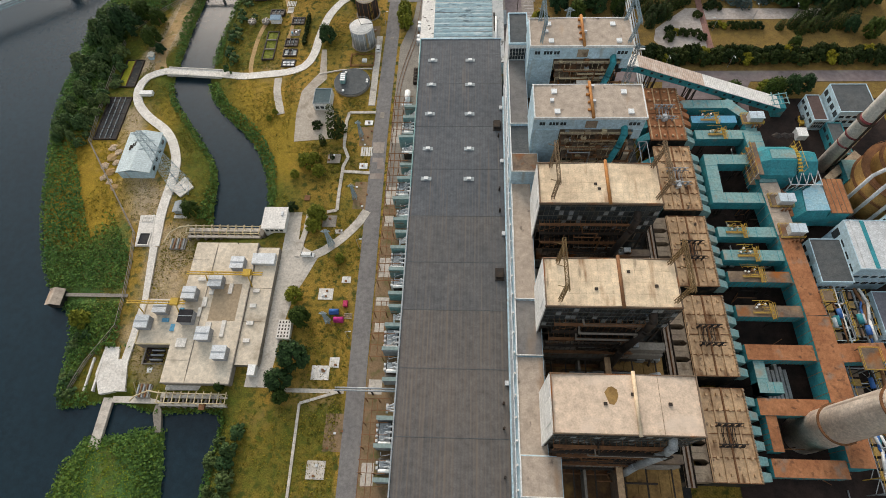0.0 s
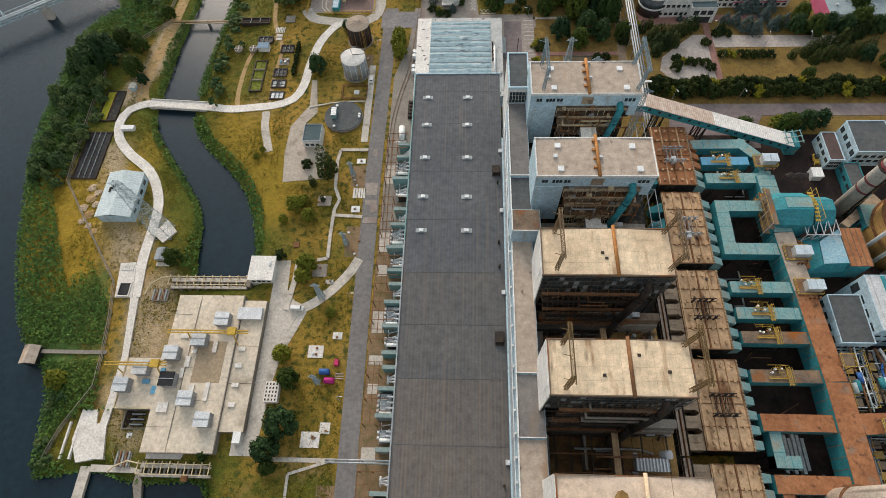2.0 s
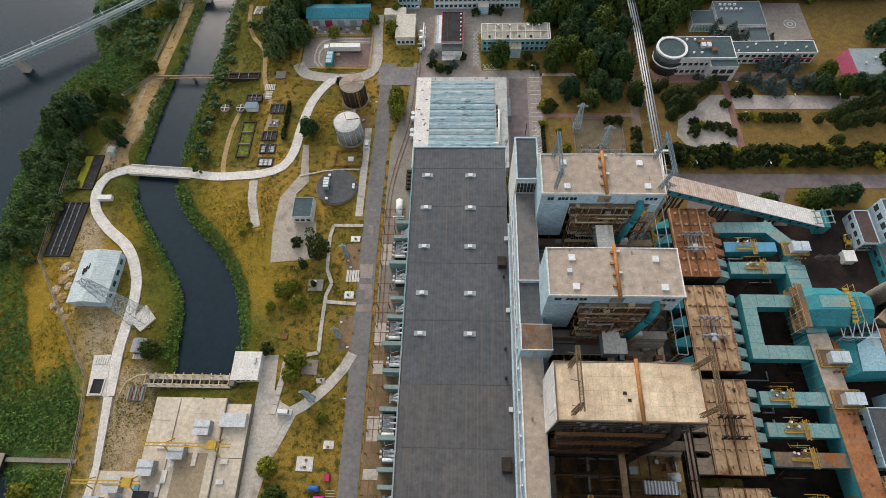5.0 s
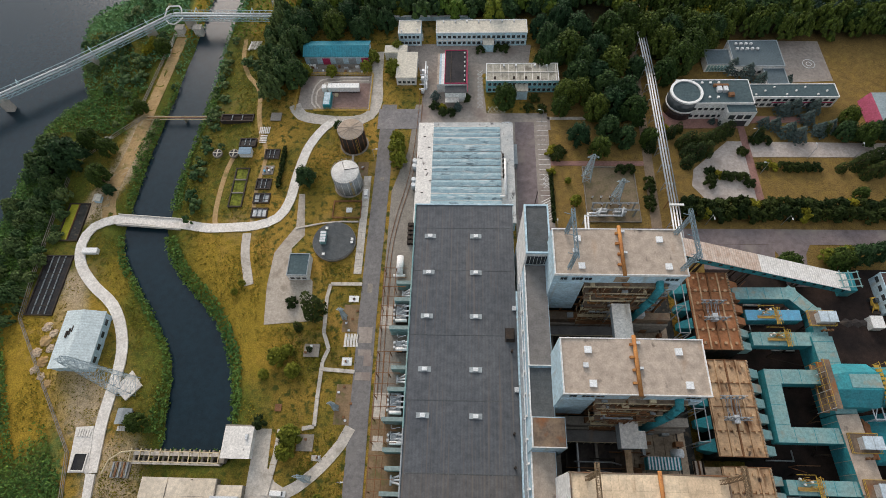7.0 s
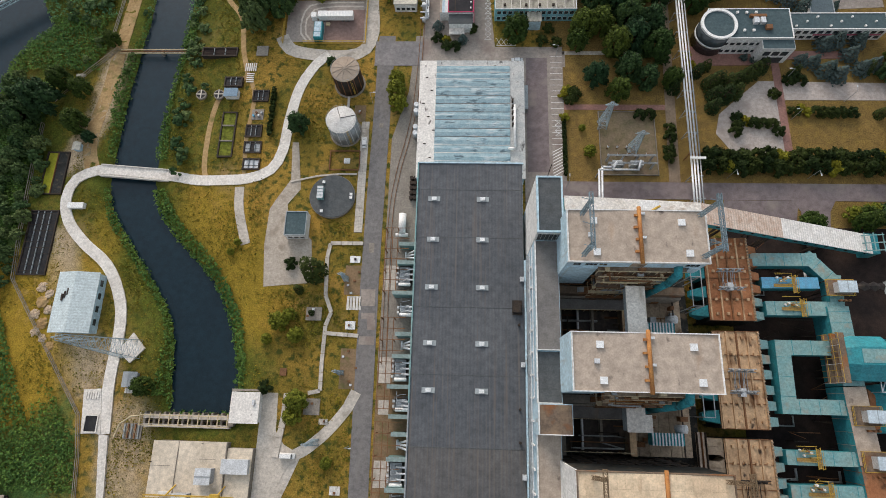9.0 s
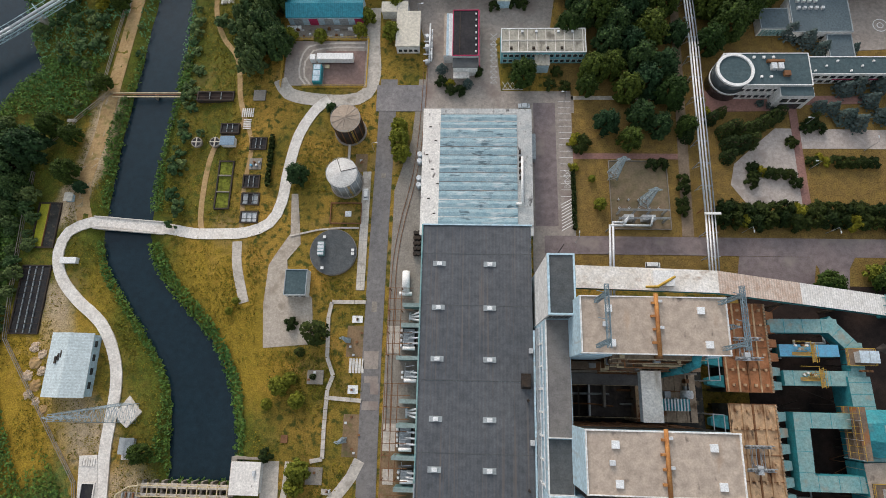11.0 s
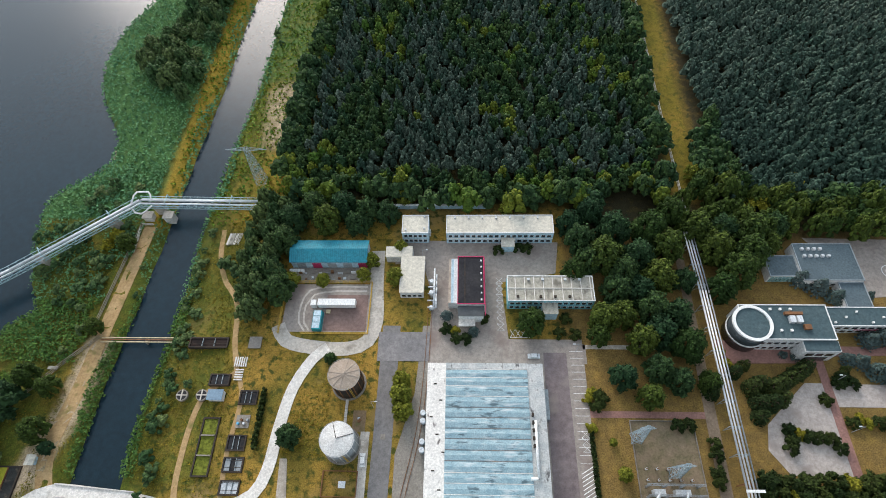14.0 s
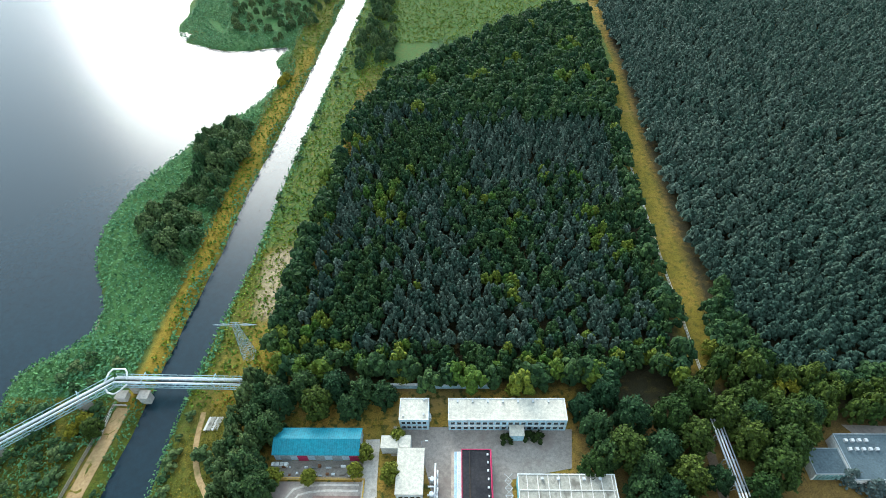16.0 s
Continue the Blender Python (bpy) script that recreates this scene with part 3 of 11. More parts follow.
def build_ground():
    xs = np.concatenate([[-4500, -2000, -900], np.arange(-600, -220, 25), np.arange(-220, 180, 1.6), np.arange(180, 620, 16), [900, 2000, 4500]])
    ys = np.concatenate([[-4500, -1500, -400], np.arange(-200, -30, 12), np.arange(-30, 330, 1.6), np.arange(330, 780, 5), [860, 1100, 2000, 4500]])
    gx, gy = np.meshgrid(xs, ys)
    x, y = gx.ravel(), gy.ravel()
    z = ground_height(x, y)
    d = water_distance(x, y)
    rng = np.random.default_rng(3)
    z += np.where((d > 2) & (x < -84), rng.uniform(-0.15, 0.15, x.shape), 0)
    nx, ny = len(xs), len(ys)
    i = (np.arange(ny - 1)[:, None] * nx + np.arange(nx - 1)[None, :]).ravel()
    faces = np.stack([i, i + 1, i + nx + 1, i + nx], 1)
    me = bpy.data.meshes.new("ground")
    me.from_pydata(np.stack([x, y, z], 1).tolist(), [], faces.tolist())
    lush = np.clip(1.1 - d / 16, 0, 1)
    lush = np.maximum(lush, np.where((x < -130) & (y < 330), np.clip(1.15 - np.abs(x + 172) / 30, 0, 1) * 0.9, 0))
    lush = np.maximum(lush, np.where((x < -84) & (y > 290), np.clip(1.05 - np.abs(x + 160) / 90, 0.55, 0.9), 0))
    lush = np.maximum(lush, np.where((x < -150) & (y > 246) & (y < 330), 0.85, 0))
    lush = np.maximum(lush, np.where((x > -120) & (x < -98) & (y > 195) & (y < 310), 0.6, 0))
    lush = np.maximum(lush, field([(82, 312), (85, 440), (92, 560), (93, 660)], x, y, 7) * 0.45)
    dry = field([(-168, 140), (-161, 116)], x, y, 15) + field([(-116, 18), (-117, 5)], x, y, 5)
    lush = np.clip(lush - dry, 0, 1)
    isle = (x > -132) & (x < -96) & (y < 30)
    lush = np.where(isle, np.maximum(lush, 0.95), lush)
    lush = np.maximum(lush, np.where((x > -84) & (x < -42) & (y < 36), 0.55, 0))
    bare = field([(-146, 126), (-134, 118)], x, y, 9) * 0.8 + field([(-118, 100), (-116, 78)], x, y, 9) * 0.7 + field([(-122, 62), (-112, 48)], x, y, 6) * 0.5 + field([(-154, 165), (-150, 152)], x, y, 5) * 0.8 + field([(-160, 150), (-157, 140)], x, y, 7)
    bare += field([(-157, 196), (-150, 218), (-148, 242)], x, y, 5) + field([(-96, 345), (-99, 372)], x, y, 8) * 0.8
    # wood masks the ground that is coloured dark for tree shade
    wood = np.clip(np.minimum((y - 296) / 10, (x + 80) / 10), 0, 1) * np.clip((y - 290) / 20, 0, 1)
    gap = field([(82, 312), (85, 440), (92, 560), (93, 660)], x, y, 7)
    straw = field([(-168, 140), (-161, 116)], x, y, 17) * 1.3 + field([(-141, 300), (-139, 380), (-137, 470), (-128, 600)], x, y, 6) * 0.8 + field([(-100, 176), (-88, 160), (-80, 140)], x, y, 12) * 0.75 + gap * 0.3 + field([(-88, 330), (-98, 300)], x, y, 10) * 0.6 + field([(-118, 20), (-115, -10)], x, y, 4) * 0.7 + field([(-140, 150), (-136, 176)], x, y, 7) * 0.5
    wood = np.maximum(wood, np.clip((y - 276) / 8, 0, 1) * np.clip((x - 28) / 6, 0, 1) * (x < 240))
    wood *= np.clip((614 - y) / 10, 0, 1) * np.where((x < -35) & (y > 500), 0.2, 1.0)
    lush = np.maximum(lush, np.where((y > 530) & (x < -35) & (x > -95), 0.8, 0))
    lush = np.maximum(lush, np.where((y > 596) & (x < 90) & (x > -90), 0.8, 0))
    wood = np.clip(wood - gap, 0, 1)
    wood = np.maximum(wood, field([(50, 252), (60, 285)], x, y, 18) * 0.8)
    park = np.clip((x - 22) / 8, 0, 1) * np.clip((y - 168) / 4, 0, 1) * np.clip((295 - y) / 10, 0, 1)
    reedbed = np.where((x < -142) & (y > 300) & (d > -1), np.clip((-x - 142) / 6, 0, 1), 0)
    reedbed = np.maximum(reedbed, np.where((x > -119) & (x < -84) & (y > 380) & (y < 600), 0.55, 0))
    reedbed = np.maximum(reedbed, np.where((y > 560) & (x < 96) & (x > -100), 0.6, 0))
    bed, _ = inside_and_distance(SHORE[5:14] + [(-172, 232), (-173, 212), (-173, 194), (-172, 167), (-170, 149), (-162, 138), (-149, 120), (-136, 103), (-133, 90), (-131, 76), (-131, 64), (-138, 50)], x, y)
    reedbed = np.maximum(reedbed, np.where(isle, 0.75, 0))
    reedbed = np.maximum(reedbed, np.where(bed, np.clip(0.62 - dry * 1.2, 0, 1), 0))
    for name, values in (("reedbed", reedbed), ("lush", lush), ("bare", np.clip(bare, 0, 1)), ("woodland_shade", wood), ("park", park * 0.9), ("straw", np.clip(straw, 0, 1))):
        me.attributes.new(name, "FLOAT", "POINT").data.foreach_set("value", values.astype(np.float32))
    me.polygons.foreach_set("use_smooth", [True] * len(me.polygons))
    me.materials.append(ground_material())
    return tagged(new("ground", me), "dry yellow-green meadow and earth banks round the power station", "ground", kind="structure")


build_ground()
water_bm = B()
prism(water_bm, [(-4400, -4400), (-60, -4400), (-60, 4400), (-4400, 4400)], WATER - 0.4, WATER)
structure("water", water_bm, water_material(), "dark still water of the lake and the cooling channel", "water")


def ribbon(name, pts, width, material, label, category="road", lift=0.12, step=3.0, floor=-4.6):
    """A road or path that lies on the ground along a rounded line."""
    line = smooth_path(pts, step)
    bm, prev = B(), None
    xs, ys = [], []
    for i, (x, y) in enumerate(line):
        ax, ay = line[max(i - 1, 0)]
        bx, by = line[min(i + 1, len(line) - 1)]
        l = math.hypot(bx - ax, by - ay)
        nx, ny = -(by - ay) / l * width / 2, (bx - ax) / l * width / 2
        xs += [x + nx, x - nx]
        ys += [y + ny, y - ny]
    zs = np.maximum(ground_height(np.array(xs), np.array(ys)), floor) + lift
    for i in range(len(line)):
        zl = max(zs[2 * i], zs[2 * i + 1])
        row = [bm.verts.new((xs[2 * i + k], ys[2 * i + k], zl - dz)) for k, dz in ((0, 0.5), (0, 0), (1, 0), (1, 0.5))]
        if prev:
            for k in range(3):
                bm.faces.new((prev[k], row[k], row[k + 1], prev[k + 1]))
        prev = row
    bmesh.ops.recalc_face_normals(bm, faces=bm.faces)
    return structure(name, bm, material, label, category)


earth_path = M("earth_path", (0.27, 0.20, 0.145), (0.20, 0.145, 0.10), 0.3, 0.95)


def pad(name, pts, material, label, category="pavement", z0=-0.3, z1=0.1):
    bm = B()
    prism(bm, pts, z0, z1)
    return structure(name, bm, material, label, category)


def rect(x0, x1, y0, y1):
    return [(x0, y0), (x1, y0), (x1, y1), (x0, y1)]


# roads and paved yards
ribbon("road_main", [(-36.5, -60), (-37, 8), (-38.2, 120), (-38.4, 165), (-37.8, 217), (-37.5, 250)], 6.4, asphalt, "straight grey asphalt road beside the turbine hall")
ribbon("road_bank", [(-124.8, 97.2), (-125.6, 106), (-126.3, 115), (-126.2, 134), (-129, 145), (-135.5, 155.4), (-146, 163.8), (-153.4, 172), (-156.2, 181), (-153.8, 188.8), (-146, 192.4), (-139, 192.6), (-117.5, 190.4), (-106, 188.4), (-94, 188.0), (-86, 188.4), (-78, 192), (-74.4, 199.7), (-73, 213), (-70.4, 226.6), (-65, 237), (-60, 241.5)], 4.0, concrete_white, "pale concrete service road winding along the channel", lift=0.3, floor=-3.0)
ribbon("road_diagonal", [(-65.5, 84), (-62, 91), (-56, 94.5), (-49, 100.5), (-43, 108), (-40.6, 113)], 3.6, concrete, "pale concrete slip road crossing the meadow", lift=0.2)
ribbon("road_gate", [(-80, 250), (-76, 244), (-66, 241.5), (-53, 241), (-46, 244), (-43.5, 252), (-44.5, 266), (-45, 282)], 5.2, concrete, "pale concrete road curving round the lorry yard", lift=0.14)
ribbon("track_sand", [(-148, 191), (-152, 205), (-149, 228), (-148, 245), (-146, 270), (-144, 296)], 5.5, sand, "sandy track along the channel bank", lift=0.1)
ribbon("track_bank", [(-92, 187), (-103, 189), (-105, 205), (-103, 222), (-96, 229), (-92, 232), (-95, 243), (-98, 259.5), (-105.5, 270), (-110, 281), (-111.5, 294)], 2.0, sand, "narrow sandy wheel track through the meadow", lift=0.08)
ribbon("track_beds", [(-88, 189), (-89, 205), (-88, 222), (-91, 232)], 1.6, sand, "sandy track beside the settling beds", lift=0.08)
ribbon("path_spur", [(-89, 185), (-88, 176), (-84, 163)], 3.4, concrete, "short pale concrete spur in the meadow", lift=0.16)
pad("road_lot", [(-71.0, 203.2), (-70.0, 188.2), (-74.5, 180.7), (-76.7, 176.6), (-77.2, 162.9), (-75.7, 147.7), (-58.6, 149.4), (-60.3, 165.0), (-69.9, 175.4), (-70.3, 178.5), (-66.0, 184.3), (-68.6, 203.2)], lot_concrete, "cracked pale concrete lot beside the meadow")
strip = pad("pavement_strip", rect(-45.3, -42.3, 168, 212), concrete_dark, "long strip of pale concrete slabs beside the road", z1=0.1)
slab_bm = boxes((-0.72, 0.72, -1.42, 1.42, 0.0, 0.08))
slab_mesh = bpy.data.meshes.new("slab")
slab_bm.to_mesh(slab_mesh)
slab_mesh.materials.append(concrete)
for i in range(2):
    for j in range(15):
        s = new("slab", slab_mesh)
        s.parent, s.location = strip, (-44.54 + i * 1.5, 169.6 + j * 2.93, 0.1)
pad("pavement_lorries", rect(-78.6, -46.6, 247.4, 267), paving, "worn grey lorry yard", z1=0.13)
pad("pavement_red", rect(-63.0, -47.2, 247.8, 262.4), M("reddish_asphalt", (0.25, 0.165, 0.14), (0.20, 0.135, 0.12), 0.15), "reddish asphalt parking bay", z1=0.17)
for off in (0, 1.9):
    ribbon("track_wheel", [(-68 - off, 247.8), (-70.5 - off, 251), (-70.8 - off, 258), (-68 - off, 262.5 + off), (-60, 264 + off), (-48, 264 + off)], 0.7, concrete, "pale wheel track curving over the yard", lift=0.2)
for x0, x1, y0, y1 in ((-39.4, -37.6, 160.6, 164.2), (-40.6, -36.0, 137, 139.2), (-41.2, -36.2, 141.6, 147.4), (-38.4, -35.6, 133.4, 137.0), (-38.6, -37.0, 209.6, 211.4), (-40.9, -35.6, 128.4, 131.2)):
    pad("pavement_patch", rect(x0, x1, y0, y1), concrete_dark if y0 > 150 else paving, "pale repair patch on the asphalt road", z1=0.18)
pad("pavement_junction", rect(-42, -23.5, 236.5, 247.5), asphalt_dark, "dark patched asphalt junction", z1=0.17)
pad("pavement_north", [(-24, 236), (32, 236), (32, 243), (26, 245), (5, 245), (3, 268), (24, 272), (26, 286), (-38, 287), (-38, 276), (-27, 276), (-23, 262)], paving, "grey-pink paved yard between the offices", z1=0.11)
pad("pavement_east_yard", [(16, 175), (24, 175), (31, 186), (31, 245), (16, 245)], paving, "grey paved yard beside the old workshop", z1=0.12)
pad("pavement_east_asphalt", rect(17, 25, 192, 240), asphalt_mauve, "grey asphalt lane beside the old workshop", z1=0.16)
pad("pavement_west_rails", [(-34, 120), (-22, 120), (-22, 250), (-26, 250), (-28, 225), (-33.5, 205)], concrete_dark, "stained concrete yard along the rails", z1=0.1)
pad("pavement_transformers", rect(-34, -21.5, -60, 120), dirt, "brown gravel strip between road and turbine hall", z1=0.06)
pad("pavement_pump", [(-71.8, 112), (-66.5, 112), (-66, 100), (-63, 96), (-57, 92.8), (-60.5, 84), (-64, 76), (-66, 66), (-67, 52), (-68, 42), (-76, 42), (-76, 50), (-71.8, 50)], concrete, "pale concrete yard beside the pumping station", z1=0.12)
pad("road_east", rect(20, 420, 182, 188.5), asphalt_mauve, "mauve asphalt road behind the boiler houses", z1=0.13)
pad("road_south_east", [(106, 188), (128, 188), (122, 178), (120, 165), (112, 165), (112, 178)], asphalt_mauve, "mauve asphalt branch road", z1=0.14)
pad("road_verge_dirt", [(84, 171.5), (109.5, 171.5), (111.6, 181.9), (86, 181.9)], asphalt_mauve, "mauve dirt apron beside the conveyor", z1=0.11)
# the shade under the ducts is part of this black
pad("pavement_coal", rect(84, 175, -60, 172), pit_dark, "coal-dusted ground under the ducts, blackened for shade", z1=0.08)
pad("pavement_plaza", [(91, 200.5), (111, 200.5), (112, 222), (170, 222), (170, 229), (104, 230), (97, 224), (88, 216), (86, 208)], plaza_paving, "pale paved plaza in the park", z1=0.12)
pad("path_red", rect(109.7, 112.6, 198, 240), paving_red, "red paved path", z1=0.18)
pad("path_red_front", [(79.5, 236.6), (112, 237.0), (114, 239.4), (140, 240), (140, 243), (84, 243.4), (79, 246), (76.8, 243)], paving_red, "red paved forecourt of the office", z1=0.15)
pad("path_park", rect(31, 72, 217.6, 219.8), paving_red, "narrow reddish paved path across the park", z1=0.12)
pad("path_park_north", rect(26, 72, 241.5, 243), concrete, "narrow concrete path under the trees", z1=0.11)
pad("path_pipes", [(67.5, 188.7), (71.5, 188.7), (74, 290), (71, 290)], earth_path, "brown earthen path beside the pipe bridge", z1=0.13)
pad("pavement_court", [(121, 288), (136, 267), (136, 262), (156.2, 263), (156, 287)], paving, "paved court north of the canteen", z1=0.1)
pad("path_pump_link", rect(-63, -41.5, 40.6, 42.0), concrete, "narrow concrete path to the pipe gantry", z1=0.12)

for k in range(16):
    structure("parking_line", boxes((26.2, 30.8, 203 + k * 2.5, 203.14 + k * 2.5, 0.12, 0.135)), white_paint, "worn white parking line", "road marking")
for k in range(9):
    structure("hatching_line", prism(B(), [(26.2, 190.2 + k * 1.2), (26.2, 190.5 + k * 1.2), (30.6, 193.1 + k * 1.2), (30.6, 192.8 + k * 1.2)], 0.12, 0.135), white_paint, "worn white hatching on the yard", "road marking")


# ---- turbine hall ----
def turbine_hall():
    t = thing("turbine_hall", "long turbine hall with flat grey roof and pale blue walls", "building", (-4, 70, 0))
    part("wall", boxes((-20.9, 12.7, -70, 185.4, 0, 20.9)), wall_blue, t)
    for y0, y1, mat in ((-69.8, 24, roof_brown), (24, 63, roof_brown), (63, 98, roof_warm), (98, 138, roof_grey), (138, 185.2, roof_grey)):
        part("roof", boxes((-20.7, 12.6, y0 + 0.02, y1 - 0.02, 20.9, 21.4)), mat, t)
    for y0, y1 in ((-70, 20), (20, 110), (110, 185.6)):
        part("parapet", boxes((-21.25, -20.85, y0, y1 - 0.05, 20.6, 21.75)), teal_faded if y0 > 100 else steel_grey, t)
    part("parapet", boxes((-20.85, 13.0, 185.3, 185.7, 20.6, 21.75)), wall_blue, t)
    part("parapet", boxes((12.7, 13.2, -70, 153, 21.0, 21.9)), wall_blue, t)
    for x in (-15.5, -0.05):
        for y in (113.7, 127.3, 144.2, 159.4, 172.9):
            r = part("rooflight", boxes((x - 0.75, x + 0.75, y - 0.55, y + 0.55, 21.4, 22.15)), glass_roof, t, "white rooflight on a grey kerb")
            part("kerb", boxes((x - 1.9, x + 1.9, y - 0.8, y + 0.8, 21.4, 21.62)), wall_grey, r)
    for y in (5, 24, 44, 63, 80, 98, 118, 138, 160, 176):
        part("roof_seam", boxes((-20.6, 12.5, y, y + 0.22, 21.4, 21.44)), roof_dark, t)
    for i, y in enumerate((14, 27, 34, 100, 109, 133)):
        part("vent_pipe", tube(B(), (10.9, y, 21.4), (10.9, y, 23.4), 0.35, 8), steel_dark, t)
    for y in (75.8, 138.3):
        part("fan_unit", boxes((9.2, 11.6, y - 1.6, y + 1.6, 21.8, 23.0), (9.0, 11.9, y - 2.2, y + 2.2, 21.4, 21.8)), steel_dark, t, "dark roof fan unit")
    for y in (147.0, 121.5, 91, 40):
        part("rain_hopper", boxes((11.4, 12.6, y - 0.7, y + 0.7, 21.4, 22.3)), steel_light, t)
    return t


def deaerator_bay():
    t = thing("deaerator_bay", "tall narrow bay with pale blue walls along the turbine hall", "building", (17, 70, 0))
    rows = (("wall", 13.7, 20.2, 124.2, 154.3, 39.0, roof_mid), ("wall", 13.7, 20.2, 110.8, 124.2, 38.2, roof_dark), ("wall", 13.6, 22.3, 103.2, 110.8, 40.5, roof_rust), ("wall", 13.9, 20.4, 62, 103.2, 34.0, roof_tan),
            ("wall", 13.9, 21.5, 45, 62, 33.6, roof_mid), ("wall", 13.9, 21.6, 18.5, 45, 33.0, roof_tan), ("wall", 13.9, 24.6, 8.5, 18.5, 34.5, roof_tan), ("wall", 13.9, 22, -60, 8.5, 30.0, roof_rust))
    for name, x0, x1, y0, y1, z, mat in rows:
        w = part(name, boxes((x0, x1, y0, y1 - 0.05, 0, z)), wall_blue, t)
        part("roof", boxes((x0 + 0.35, x1 - 0.2, y0 + 0.25, y1 - 0.3, z, z + 0.15)), mat, w)
        bm = boxes((x0, x0 + 0.35, y0, y1 - 0.05, z, z + 0.5), (x0 + 0.35, x1, y0, y0 + 0.25, z, z + 0.4))
        part("coping", bm, wall_white, w)
    # walkway with posts and pipes along the western wall
    bm = boxes((12.75, 13.6, -60, 153, 27.0, 27.15))
    for y in range(-58, 153, 3):
        beam(bm, (12.8, y, 27.1), (12.8, y, 28.2), 0.06)
    tube(bm, (12.8, -60, 28.2), (12.8, 153, 28.2), 0.05)
    part("walkway", bm, steel_grey, t)
    for y in range(-8, 150, 6):
        part("pilaster", boxes((13.3, 13.68, y, y + 0.5, 21.5, 33)), wall_white, t)
    bm = B()
    for k, (x, z) in enumerate(((13.3, 30.5), (13.25, 24.0), (13.3, 36.3))):
        tube(bm, (x, -60 if k < 2 else 112, z), (x, 153, z), 0.18)
    part("pipe", bm, steel_light, t)
    return t


def stair_tower():
    t = thing("lift_tower", "tall pale blue lift tower with a dark flat roof", "building", (17, 162, 0))
    part("wall", boxes((13.6, 20.6, 154.4, 170.3, 0, 46.0)), wall_white, t)
    part("roof", boxes((14.1, 20.2, 154.8, 169.9, 46.0, 46.2)), roof_dark, t)
    part("coping", boxes((13.55, 14.1, 154.35, 170.35, 45.8, 46.6), (20.2, 20.65, 154.35, 170.35, 45.8, 46.6), (14.1, 20.2, 154.35, 154.8, 45.8, 46.6), (14.1, 20.2, 169.9, 170.35, 45.8, 46.6)), wall_blue, t)
    for i in range(6):
        for j in range(3):
            part("pane", boxes((14.2 + i * 1.05, 15.1 + i * 1.05, 154.28, 154.38, 39.4 + j * 1.7, 40.9 + j * 1.7)), glass_dark, t)
    part("lower_wall", boxes((20.65, 23, 160, 169, 0, 31)), wall_blue, t)
    bm = tube(B(), (17, 171.2, 0), (17, 171.2, 52), 0.12)
    part("mast", bm, steel_dark, t)
    return t


turbine_hall()
deaerator_bay()
stair_tower()


# ---- boiler houses ----
BOILER_Y = [(20.7, 35.0), (51.7, 65.9), (82.6, 96.9), (113.5, 127.6), (144.2, 158.2)]
BX0, BX1, BZ = 19.8, 54.4, 54.0


